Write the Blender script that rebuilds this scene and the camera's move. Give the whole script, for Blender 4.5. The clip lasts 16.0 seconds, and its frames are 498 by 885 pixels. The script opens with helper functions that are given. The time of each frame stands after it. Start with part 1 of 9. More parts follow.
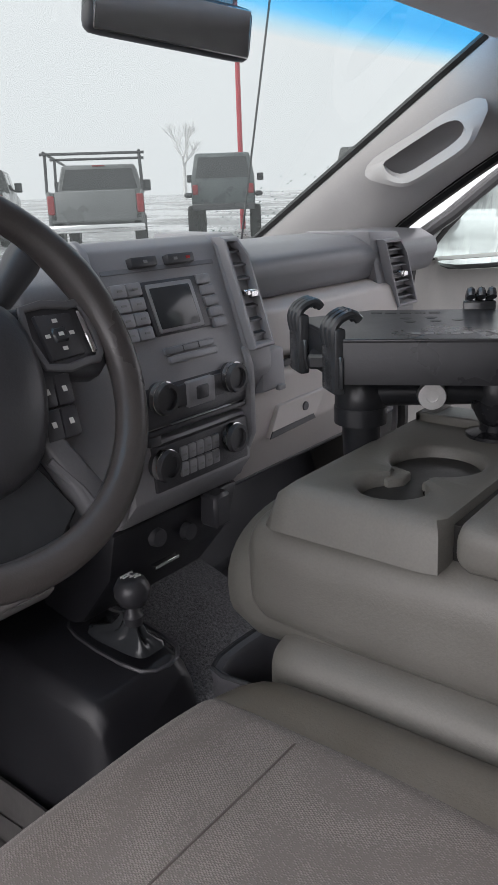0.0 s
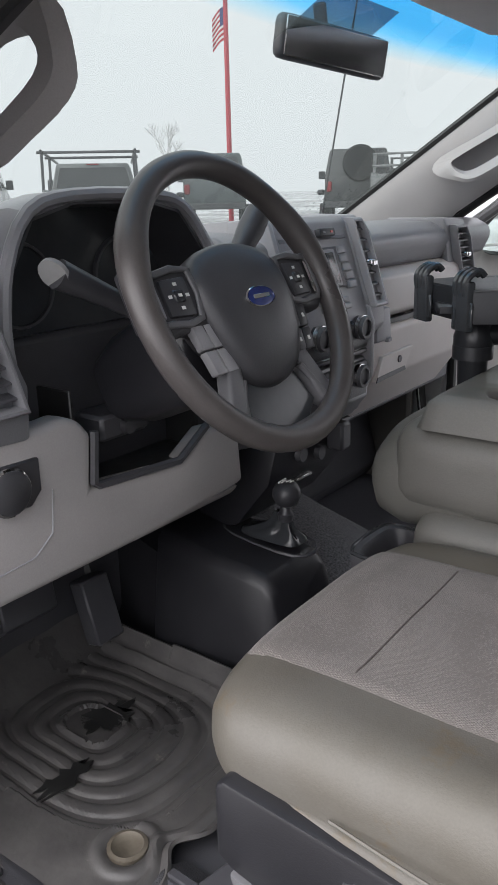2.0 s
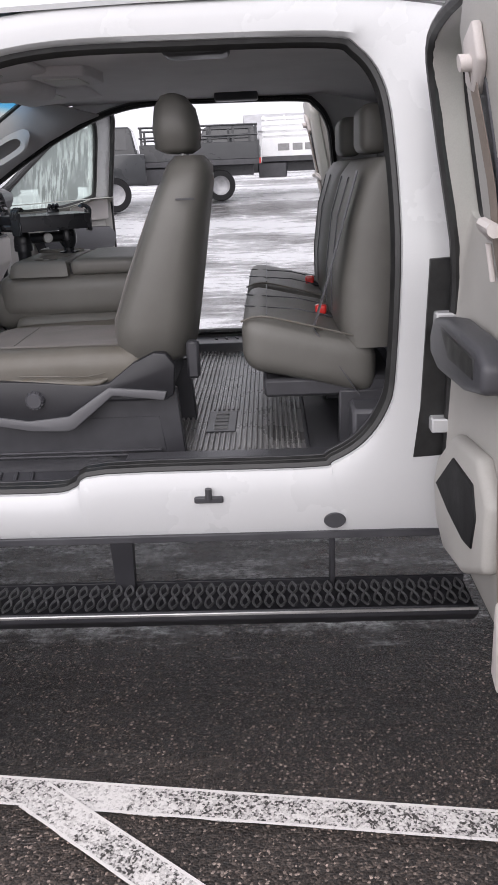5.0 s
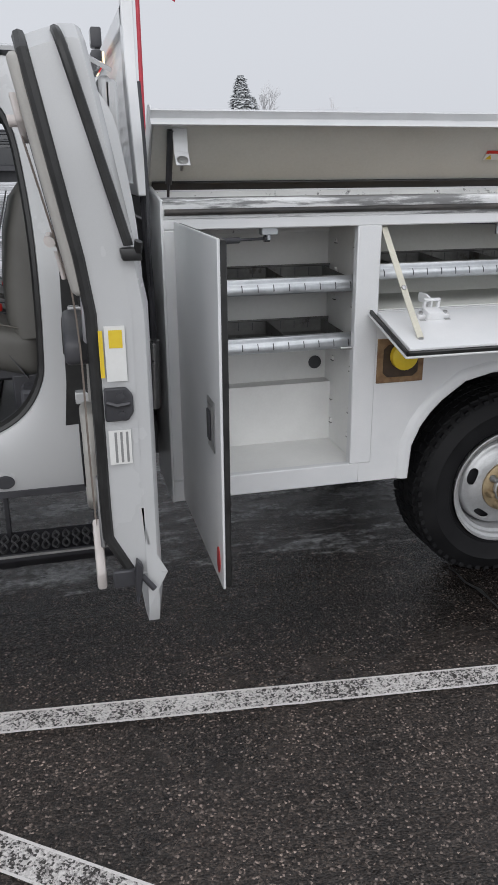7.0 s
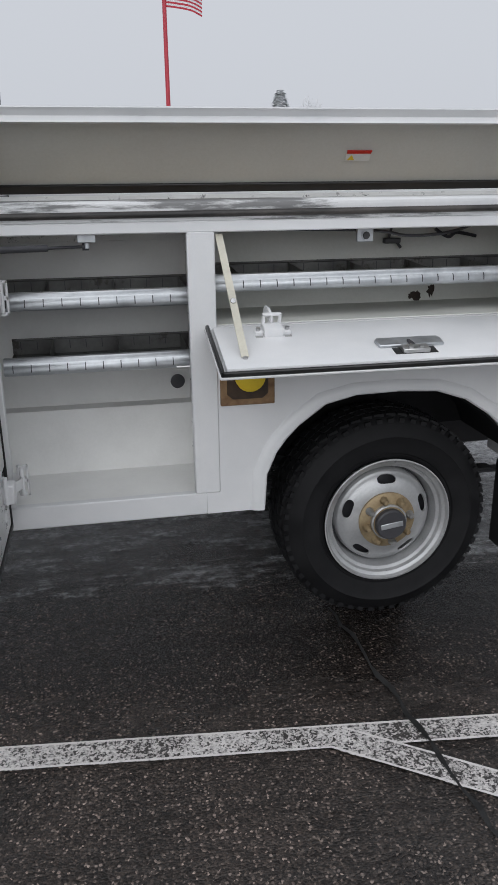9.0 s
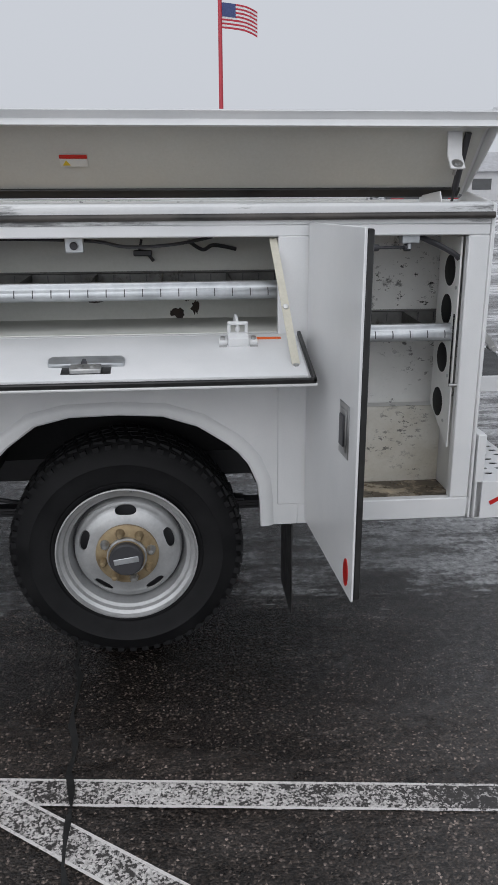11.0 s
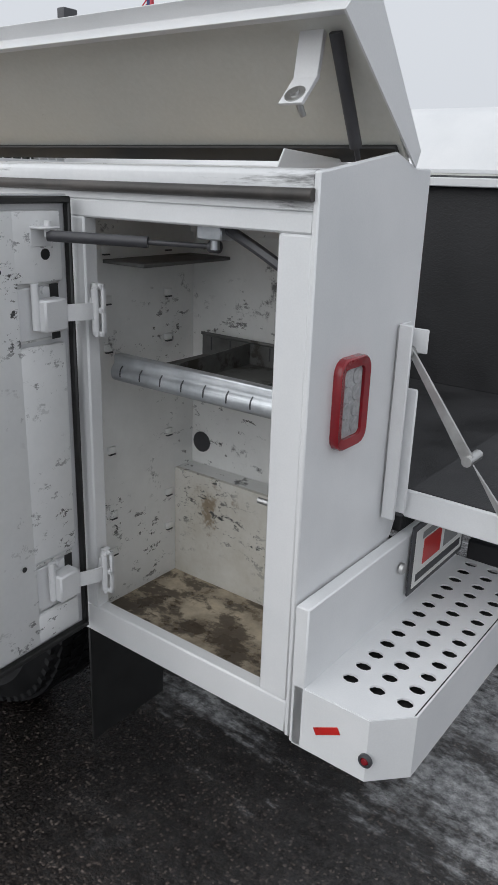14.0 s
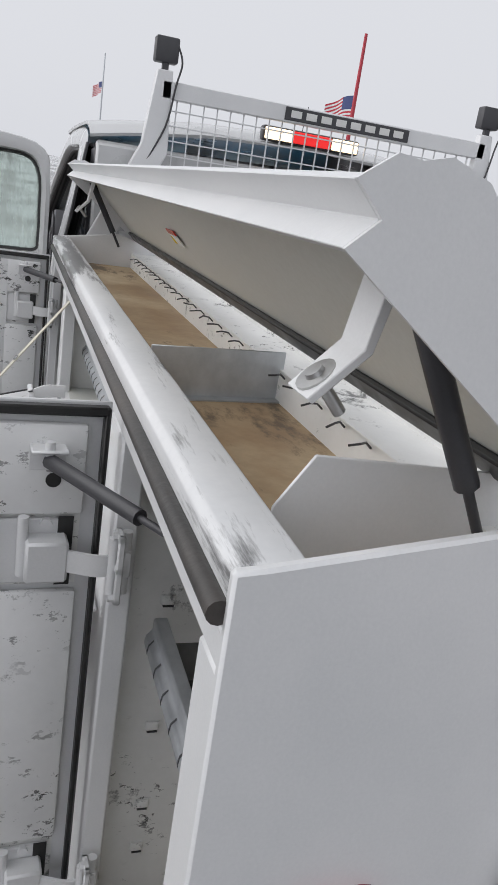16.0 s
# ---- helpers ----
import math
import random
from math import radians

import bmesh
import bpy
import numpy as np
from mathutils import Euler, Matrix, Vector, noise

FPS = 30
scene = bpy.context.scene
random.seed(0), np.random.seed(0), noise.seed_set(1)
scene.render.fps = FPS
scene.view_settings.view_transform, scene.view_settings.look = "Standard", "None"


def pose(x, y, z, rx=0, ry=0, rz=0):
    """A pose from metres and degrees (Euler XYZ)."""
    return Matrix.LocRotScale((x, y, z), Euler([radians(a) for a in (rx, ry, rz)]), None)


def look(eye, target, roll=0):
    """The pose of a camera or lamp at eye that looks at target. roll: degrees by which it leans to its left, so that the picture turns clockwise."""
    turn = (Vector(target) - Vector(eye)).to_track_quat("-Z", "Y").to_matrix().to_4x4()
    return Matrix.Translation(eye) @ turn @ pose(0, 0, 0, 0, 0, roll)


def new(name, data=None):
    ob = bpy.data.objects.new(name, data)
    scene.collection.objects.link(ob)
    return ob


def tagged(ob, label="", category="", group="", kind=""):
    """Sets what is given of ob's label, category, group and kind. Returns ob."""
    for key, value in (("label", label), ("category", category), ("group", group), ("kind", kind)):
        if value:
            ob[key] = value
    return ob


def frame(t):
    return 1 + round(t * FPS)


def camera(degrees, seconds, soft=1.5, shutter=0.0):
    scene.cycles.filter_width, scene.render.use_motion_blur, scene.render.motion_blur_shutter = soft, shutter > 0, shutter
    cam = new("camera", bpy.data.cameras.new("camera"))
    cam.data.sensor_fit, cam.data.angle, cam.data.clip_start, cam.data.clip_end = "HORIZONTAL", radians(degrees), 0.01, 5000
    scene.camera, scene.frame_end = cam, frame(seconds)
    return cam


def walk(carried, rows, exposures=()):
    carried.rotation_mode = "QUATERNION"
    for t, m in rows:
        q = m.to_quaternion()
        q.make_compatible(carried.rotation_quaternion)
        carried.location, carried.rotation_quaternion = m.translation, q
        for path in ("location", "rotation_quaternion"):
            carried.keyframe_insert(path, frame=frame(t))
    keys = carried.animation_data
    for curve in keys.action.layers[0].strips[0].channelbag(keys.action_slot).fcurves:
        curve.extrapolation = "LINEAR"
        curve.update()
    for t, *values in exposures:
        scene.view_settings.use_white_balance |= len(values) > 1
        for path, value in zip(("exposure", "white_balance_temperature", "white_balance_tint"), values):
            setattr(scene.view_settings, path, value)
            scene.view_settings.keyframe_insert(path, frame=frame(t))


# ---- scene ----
cam = camera(36.5, 16.0)
PATH = [
    (0, (-2.651, 0.174, 1.662), (-3.848, 1.658, 1.058), -2.1),
    (0.5, (-2.646, 0.12, 1.652), (-3.886, 1.57, 1.05), -2.4),
    (1, (-2.67, 0.015, 1.655), (-3.891, 1.479, 1.05), -1.9),
    (1.5, (-2.693, -0.133, 1.644), (-3.876, 1.361, 1.037), -1.9),
    (2, (-2.673, -0.268, 1.643), (-3.826, 1.251, 1.04), -1.4),
    (2.5, (-2.585, -0.446, 1.632), (-3.707, 1.099, 1.038), -1.2),
    (3, (-2.491, -0.704, 1.632), (-3.507, 0.909, 1.027), -1.2),
    (3.5, (-2.425, -1.043, 1.627), (-3.273, 0.66, 1.01), -0.9),
    (4, (-2.345, -1.389, 1.625), (-2.987, 0.398, 0.997), -1.7),
    (4.5, (-2.205, -1.715, 1.632), (-2.583, 0.138, 0.982), -2.4),
    (5, (-2.189, -2.01, 1.642), (-2.259, -0.132, 0.957), -2.5),
    (5.2, (-2.203, -2.124, 1.646), (-2.165, -0.251, 0.947), -2.6),
    (7.3, (-1.649, -2.575, 1.679), (-1.182, -0.746, 1.016), -0.3),
    (7.5, (-1.55, -2.531, 1.658), (-1.093, -0.694, 1.015), -0.6),
    (8, (-1.367, -2.483, 1.675), (-0.96, -0.636, 1.023), -0.7),
    (8.2, (-1.289, -2.481, 1.663), (-0.906, -0.63, 1.011), -0.8),
    (10.3, (-0.343, -2.469, 1.594), (-0.047, -0.581, 1.006), 0.2),
    (10.5, (-0.171, -2.461, 1.566), (0.066, -0.561, 0.988), -0.1),
    (11, (0.226, -2.434, 1.588), (0.388, -0.533, 0.989), -0.3),
    (11.5, (0.581, -2.35, 1.59), (0.672, -0.442, 0.998), -0.4),
    (12, (0.968, -2.235, 1.608), (0.896, -0.334, 0.993), -0.6),
    (12.5, (1.347, -2.114, 1.596), (1.07, -0.235, 0.971), -0.6),
    (13, (1.613, -1.873, 1.558), (1.081, -0.046, 0.943), -0.5),
    (13.5, (1.804, -1.492, 1.585), (0.973, 0.202, 0.921), 0.6),
    (14, (1.894, -1.061, 1.575), (0.763, 0.452, 0.919), 1.9),
    (14.5, (1.880, -0.620, 1.618), (0.442, 0.615, 0.982), 4.7),
    (15, (1.808, -0.347, 1.716), (0.188, 0.631, 1.070), 7.1),
    (15.5, (1.738, -0.227, 1.809), (0.012, 0.562, 1.179), 9.0),
    (16, (1.673, -0.166, 1.841), (-0.125, 0.461, 1.231), 8.9),
]
EXPOSURES = [(0.0, 1.55, 6500, 15), (2.5, 1.56, 6400, 13), (3.5, 1.22, 6350, 13), (4.5, 1.0, 6400, 15), (5.2, 0.94, 6450, 17), (7.3, 0.20, 6250, 10), (11.0, 0.08, 6200, 10), (12.4, 0.10, 6200, 10), (13.1, 0.32, 6200, 10), (14.0, 0.30, 6250, 9), (14.5, 0.17, 6250, 9), (16.0, 0.34, 6400, 11)]
walk(cam, [(t, look(eye, target, roll)) for t, eye, target, roll in PATH], EXPOSURES)

# ---- overcast winter sky ----
world = bpy.data.worlds.new("overcast")
scene.world = world
world.use_nodes = True
wn, wl = world.node_tree.nodes, world.node_tree.links
sky = wn.new("ShaderNodeTexSky")
sky.sky_type, sky.sun_disc = "NISHITA", False
sky.sun_elevation, sky.sun_rotation = radians(38), radians(200)
sky.air_density, sky.dust_density = 2.0, 8.0
grey = wn.new("ShaderNodeHueSaturation")
grey.inputs["Saturation"].default_value = 0.10
wl.new(sky.outputs[0], grey.inputs["Color"])
cloud = wn.new("ShaderNodeMix")
cloud.data_type = "RGBA"
cloud.inputs["Factor"].default_value = 0.9
cloud.inputs["B"].default_value = (6.2, 6.3, 6.55, 1)
wl.new(grey.outputs[0], cloud.inputs["A"])
wl.new(cloud.outputs["Result"], wn["Background"].inputs["Color"])
wn["Background"].inputs["Strength"].default_value = 0.098

sun = new("sun", bpy.data.lights.new("sun", "SUN"))
sun.data.energy, sun.data.angle, sun.data.color = 1.1, radians(85), (1.0, 0.98, 0.95)
sun.matrix_world = look((-4, -13, 9), (0, 0, 0))

# ---- mesh helpers ----
def merge(*bms):
    out = bmesh.new()
    for bm in bms:
        tmp = bpy.data.meshes.new("tmp")
        bm.to_mesh(tmp)
        out.from_mesh(tmp)
        bpy.data.meshes.remove(tmp)
        bm.free()
    return out


def bevel(bm, width, seg=2, angle=30):
    edges = [e for e in bm.edges if len(e.link_faces) == 2 and e.calc_face_angle(0) > radians(angle)]
    if width > 0 and edges:
        bmesh.ops.bevel(bm, geom=edges, offset=width, segments=seg, affect="EDGES", profile=0.5, clamp_overlap=True)
    return bm


def box(x0, x1, y0, y1, z0, z1, b=0.003, seg=1):
    bm = bmesh.new()
    bmesh.ops.create_cube(bm, size=1.0)
    m = Matrix.Translation(((x0 + x1) / 2, (y0 + y1) / 2, (z0 + z1) / 2)) @ Matrix.Diagonal((abs(x1 - x0), abs(y1 - y0), abs(z1 - z0), 1))
    bm.transform(m)
    return bevel(bm, b, seg)


def slab(axis, pts, a, c, b=0.003, seg=1):
    """A polygon drawn across an axis, pulled from a to c along it."""
    place = {"x": lambda p, t: (t, p[0], p[1]), "y": lambda p, t: (p[0], t, p[1]), "z": lambda p, t: (p[0], p[1], t)}[axis]
    bm = bmesh.new()
    lo = [bm.verts.new(place(p, a)) for p in pts]
    hi = [bm.verts.new(place(p, c)) for p in pts]
    n = len(pts)
    bm.faces.new(lo)
    bm.faces.new(list(reversed(hi)))
    for i in range(n):
        bm.faces.new((lo[i], hi[i], hi[(i + 1) % n], lo[(i + 1) % n]))
    bmesh.ops.recalc_face_normals(bm, faces=bm.faces)
    return bevel(bm, b, seg)


def loft(rings, caps=True):
    bm = bmesh.new()
    vs = [[bm.verts.new(p) for p in ring] for ring in rings]
    n = len(rings[0])
    for a, c in zip(vs, vs[1:]):
        for i in range(n):
            bm.faces.new((a[i], a[(i + 1) % n], c[(i + 1) % n], c[i]))
    if caps:
        bm.faces.new(list(reversed(vs[0])))
        bm.faces.new(vs[-1])
    bmesh.ops.recalc_face_normals(bm, faces=bm.faces)
    return bm


def sheet(rows, thick=0.0):
    """A grid of points as a sheet, given thickness."""
    bm = bmesh.new()
    vs = [[bm.verts.new(p) for p in row] for row in rows]
    for a, c in zip(vs, vs[1:]):
        for i in range(len(a) - 1):
            bm.faces.new((a[i], a[i + 1], c[i + 1], c[i]))
    bmesh.ops.recalc_face_normals(bm, faces=bm.faces)
    if thick:
        bmesh.ops.solidify(bm, geom=bm.faces[:], thickness=thick)
    return bm


def smooth_line(pts, steps=5, closed=False):
    """Catmull-Rom through points."""
    pts = [Vector(p) for p in pts]
    n, out = len(pts), []
    for i in range(n if closed else n - 1):
        if closed:
            a, b, c, d = (pts[(i + k) % n] for k in (-1, 0, 1, 2))
        else:
            a, b, c, d = pts[max(i - 1, 0)], pts[i], pts[i + 1], pts[min(i + 2, n - 1)]
        for k in range(steps):
            t = k / steps
            out.append(0.5 * (2 * b + (c - a) * t + (2 * a - 5 * b + 4 * c - d) * t * t + (3 * b - a - 3 * c + d) * t ** 3))
    if not closed:
        out.append(pts[-1])
    return out


def tube(pts, r, n=8, closed=False, flat=1.0):
    """A round bar along a line; r may be a list."""
    pts = [Vector(p) for p in pts]
    m, rings, up = len(pts), [], None
    for i, p in enumerate(pts):
        if closed:
            d = (pts[(i + 1) % m] - pts[i - 1]).normalized()
        else:
            d = (pts[min(i + 1, m - 1)] - pts[max(i - 1, 0)]).normalized()
        if up is None:
            up = Vector((0, 0, 1)) if abs(d.z) < 0.9 else Vector((1, 0, 0))
        side = d.cross(up).normalized()
        up = side.cross(d).normalized()
        rr = r[i] if isinstance(r, (list, tuple)) else r
        rings.append([p + side * math.cos(a) * rr + up * math.sin(a) * rr * flat for a in (2 * math.pi * k / n for k in range(n))])
    if closed:
        rings.append(rings[0])
        bm = loft(rings, caps=False)
        bmesh.ops.remove_doubles(bm, verts=bm.verts, dist=1e-5)
        return bm
    return loft(rings)


def lathe(profile, m, n=24, close=True):
    """A profile of (radius, height) turned about z, then set by m."""
    bm = bmesh.new()
    rings = []
    for r, h in profile:
        if r < 1e-5:
            rings.append([bm.verts.new((0, 0, h))])
        else:
            rings.append([bm.verts.new((r * math.cos(2 * math.pi * k / n), r * math.sin(2 * math.pi * k / n), h)) for k in range(n)])
    for a, c in zip(rings, rings[1:]):
        for k in range(n):
            quad = [a[k % len(a)], a[(k + 1) % len(a)], c[(k + 1) % len(c)], c[k % len(c)]]
            quad = list(dict.fromkeys(quad))
            if len(quad) > 2:
                bm.faces.new(quad)
    if close:
        for ring in (rings[0], rings[-1]):
            if len(ring) > 2:
                try:
                    bm.faces.new(ring)
                except ValueError:
                    pass
    bmesh.ops.recalc_face_normals(bm, faces=bm.faces)
    bm.transform(m)
    return bm


def rod(a, c, r, n=10):
    return tube([a, c], r, n)


def puff(x0, x1, y0, y1, z0, z1, b=0.05, seg=4, lump=0.0, seed=0.0, cuts=13):
    """A padded block with well rounded edges and a slightly uneven surface."""
    bm = bmesh.new()
    bmesh.ops.create_cube(bm, size=2.0)
    bmesh.ops.subdivide_edges(bm, edges=bm.edges[:], cuts=cuts if lump else 9, use_grid_fill=True)
    c = Vector(((x0 + x1) / 2, (y0 + y1) / 2, (z0 + z1) / 2))
    h = Vector((abs(x1 - x0) / 2, abs(y1 - y0) / 2, abs(z1 - z0) / 2))
    b = min(b, min(h) * 0.98)
    for v in bm.verts:
        d = Vector([math.copysign((1 - (1 - min(abs(e), 1.0)) ** 1.7) * k, e) for e, k in zip(v.co, h)])
        q = Vector([max(-(k - b), min(k - b, e)) for e, k in zip(d, h)])
        r = d - q
        v.co = c + q + (r.normalized() * b if r.length > 1e-6 else r)
        if lump:
            v.co.z += lump * noise.noise(v.co * 7 + Vector((seed, 0, 0)))
            v.co.y += lump * 0.6 * noise.noise(v.co * 6 + Vector((0, seed, 3)))
    return bm


def strip(path, half, thick=0.005):
    """A flat steel strip bent along a path in plan."""
    return sheet([[(x, y, -half), (x, y, half)] for x, y in path], thick)


def part(name, bm, material, parent=None, label="", soft=40, m=None):
    """Links a bmesh as one mesh object, under a thing or a part where one is given."""
    me = bpy.data.meshes.new(name)
    bm.to_mesh(me)
    bm.free()
    me.materials.append(material)
    if soft:
        me.polygons.foreach_set("use_smooth", [True] * len(me.polygons))
        me.set_sharp_from_angle(angle=radians(soft))
    ob = new(name, me)
    if m is not None:
        ob.matrix_basis = m
    if parent is not None:
        ob.parent = parent
    if label:
        tagged(ob, label)
    return ob


def empty(name, label, category, group="", m=None):
    ob = new(name)
    if m is not None:
        ob.matrix_basis = m
    return tagged(ob, label, category, group)


# ---- materials ----
def material(name):
    mt = bpy.data.materials.new(name)
    mt.use_nodes = True
    return mt, mt.node_tree.nodes, mt.node_tree.links, mt.node_tree.nodes["Principled BSDF"]


def noise_node(nodes, links, scale, detail=4, rough=0.6, stretch=None):
    co = nodes.new("ShaderNodeTexCoord")
    tex = nodes.new("ShaderNodeTexNoise")
    tex.inputs["Scale"].default_value, tex.inputs["Detail"].default_value, tex.inputs["Roughness"].default_value = scale, detail, rough
    if stretch:
        mp = nodes.new("ShaderNodeMapping")
        mp.inputs["Scale"].default_value = stretch
        links.new(co.outputs["Object"], mp.inputs["Vector"])
        links.new(mp.outputs[0], tex.inputs["Vector"])
    else:
        links.new(co.outputs["Object"], tex.inputs["Vector"])
    return tex.outputs["Fac"]


def ramp(nodes, links, fac, stops):
    r = nodes.new("ShaderNodeValToRGB")
    els = r.color_ramp.elements
    while len(els) < len(stops):
        els.new(0.5)
    for e, (p, c) in zip(els, stops):
        e.position, e.color = p, (*(c if isinstance(c, tuple) else (c, c, c)), 1)
    links.new(fac, r.inputs[0])
    return r.outputs[0]


def blend(nodes, links, fac, a, b, mode="MIX"):
    mx = nodes.new("ShaderNodeMix")
    mx.data_type, mx.blend_type = "RGBA", mode
    for socket, value in (("Factor", fac), ("A", a), ("B", b)):
        if isinstance(value, (int, float)):
            mx.inputs[socket].default_value = value if socket == "Factor" else (value, value, value, 1)
        elif isinstance(value, tuple):
            mx.inputs[socket].default_value = (*value, 1)
        else:
            links.new(value, mx.inputs[socket])
    return mx.outputs["Result"]


def bump(nodes, links, bsdf, height, strength, dist=0.01):
    bp = nodes.new("ShaderNodeBump")
    bp.inputs["Strength"].default_value, bp.inputs["Distance"].default_value = strength, dist
    links.new(height, bp.inputs["Height"])
    links.new(bp.outputs[0], bsdf.inputs["Normal"])


def surface(name, dark, light, rough=0.5, metal=0.0, scale=6.0, grain=120.0, relief=0.1, gloss=0.12, coat=0.0, stain=None, stain_amount=0.0, stain_scale=7.0, stretch=None, flecks=0.0, streak=None):
    """A surface with broad tone, fine grain, uneven gloss and, where wanted, stains."""
    mt, n, l, b = material(name)
    broad = noise_node(n, l, scale, 5)
    fine = noise_node(n, l, grain, 3, stretch=stretch)
    col = blend(n, l, ramp(n, l, broad, [(0.3, 0.0), (0.7, 1.0)]), dark, light)
    col = blend(n, l, 0.18, col, ramp(n, l, fine, [(0.3, 0.35), (0.7, 0.65)]), "OVERLAY")
    if stain:
        marks = noise_node(n, l, stain_scale, 9, 0.72, stretch=streak)
        col = blend(n, l, ramp(n, l, marks, [(1 - stain_amount - 0.03, 0.0), (1 - stain_amount + 0.03, 0.85)]), col, stain)
    if flecks:
        patch = ramp(n, l, noise_node(n, l, 3.1, 3), [(0.44, 0.0), (0.60, 1.0)])
        spot = ramp(n, l, noise_node(n, l, 34, 7, 0.75, stretch=(0.7, 0.7, 1.25)), [(0.615 - flecks, 0.0), (0.635 - flecks, 1.0)])
        col = blend(n, l, blend(n, l, 1.0, patch, spot, "MULTIPLY"), col, (0.05, 0.05, 0.05))
    l.new(col, b.inputs["Base Color"])
    l.new(ramp(n, l, broad, [(0.25, max(rough - gloss, 0.02)), (0.75, min(rough + gloss, 1.0))]), b.inputs["Roughness"])
    b.inputs["Metallic"].default_value = metal
    b.inputs["Coat Weight"].default_value = coat
    b.inputs["Coat Roughness"].default_value = 0.1
    if relief:
        bump(n, l, b, fine, relief, 0.003)
    return mt


def fabric(name, dark, light, pitch=0.0034):
    """Coarse woven cloth."""
    mt, n, l, b = material(name)
    co = n.new("ShaderNodeTexCoord")
    vor = n.new("ShaderNodeTexVoronoi")
    vor.inputs["Scale"].default_value, vor.inputs["Randomness"].default_value = 1 / pitch, 0.45
    mp = n.new("ShaderNodeMapping")
    mp.inputs["Rotation"].default_value = (0, 0, radians(45))
    mp.inputs["Scale"].default_value = (1.0, 1.7, 1.0)
    l.new(co.outputs["Object"], mp.inputs["Vector"])
    l.new(mp.outputs[0], vor.inputs["Vector"])
    dots = ramp(n, l, vor.outputs["Distance"], [(0.15, 1.0), (0.55, 0.0)])
    broad = noise_node(n, l, 5, 4)
    col = blend(n, l, dots, dark, light)
    col = blend(n, l, 0.35, col, ramp(n, l, broad, [(0.3, 0.38), (0.7, 0.6)]), "OVERLAY")
    l.new(col, b.inputs["Base Color"])
    b.inputs["Roughness"].default_value = 0.9
    b.inputs["Sheen Weight"].default_value = 0.15
    bump(n, l, b, dots, 0.5, 0.0012)
    return mt


def glass(name, tint=(0.9, 0.95, 0.93), gloss=0.06, wet=False, haze=0.0, band=None):
    """Clear pane; band gives the tint at heights over the ground, for a shade band."""
    mt, n, l, b = material(name)
    n.remove(b)
    out = n["Material Output"]
    clear, shine, mix, lay = n.new("ShaderNodeBsdfTransparent"), n.new("ShaderNodeBsdfGlossy"), n.new("ShaderNodeMixShader"), n.new("ShaderNodeLayerWeight")
    clear.inputs[0].default_value = (*tint, 1)
    if band:
        where, up, high = n.new("ShaderNodeTexCoord"), n.new("ShaderNodeSeparateXYZ"), n.new("ShaderNodeMapRange")
        l.new(where.outputs["Object"], up.inputs[0])
        l.new(up.outputs["Z"], high.inputs["Value"])
        high.inputs["From Min"].default_value, high.inputs["From Max"].default_value = 1.90, 1.97
        l.new(ramp(n, l, high.outputs[0], [((z - 1.90) / 0.07, c) for z, c in band]), clear.inputs[0])
    shine.inputs["Roughness"].default_value = gloss
    shine.inputs[0].default_value = (0.9, 0.92, 0.92, 1)
    lay.inputs[0].default_value = 0.3
    weak = n.new("ShaderNodeMath")
    weak.operation = "MULTIPLY_ADD"
    weak.inputs[1].default_value, weak.inputs[2].default_value = 0.12, 0.02
    l.new(lay.outputs["Facing"], weak.inputs[0])
    l.new(weak.outputs[0], mix.inputs[0])
    l.new(clear.outputs[0], mix.inputs[1])
    l.new(shine.outputs[0], mix.inputs[2])
    last = mix.outputs[0]
    if wet or haze:
        film, film_mix = n.new("ShaderNodeBsdfTranslucent"), n.new("ShaderNodeMixShader")
        film.inputs[0].default_value = (0.78, 0.88, 0.83, 1)
        if wet:
            streak = noise_node(n, l, 42, 4, 0.6, stretch=(1.0, 1.0, 0.05))
            broad = noise_node(n, l, 3.5, 3)
            fac = blend(n, l, ramp(n, l, broad, [(0.42, 0.0), (0.58, 1.0)]), 0.30, ramp(n, l, streak, [(0.45, 0.26), (0.56, 0.66)]))
            l.new(fac, film_mix.inputs[0])
        else:
            film_mix.inputs[0].default_value = haze
        l.new(last, film_mix.inputs[1])
        l.new(film.outputs[0], film_mix.inputs[2])
        last = film_mix.outputs[0]
    l.new(last, out.inputs["Surface"])
    return mt


def glow(name, colour, strength):
    mt, n, l, b = material(name)
    b.inputs["Base Color"].default_value = (*colour, 1)
    b.inputs["Emission Color"].default_value = (*colour, 1)
    b.inputs["Emission Strength"].default_value = strength
    b.inputs["Roughness"].default_value = 0.3
    return mt


WHITE = surface("white_truck_paint", (0.525, 0.53, 0.535), (0.535, 0.54, 0.545), 0.27, 0, 2.5, 600, 0.0, 0.015, 0.5)
BODYWHITE = surface("white_body_paint", (0.6798, 0.6901, 0.7004), (0.7828, 0.7828, 0.788), 0.36, 0, 3, 260, 0.04, 0.1, 0.15)
INSIDE = surface("scuffed_white_paint", (0.748, 0.748, 0.7315), (0.869, 0.869, 0.8525), 0.5, 0, 5, 90, 0.06, 0.1, 0, (0.07, 0.07, 0.07), 0.375, 9, flecks=0.022)
LIDSKIN = surface("lid_inner_paint", (0.61, 0.615, 0.575), (0.69, 0.695, 0.66), 0.5, 0, 2, 90, 0.03, 0.08, 0, (0.2, 0.19, 0.17), 0.27, 6, flecks=0.0)
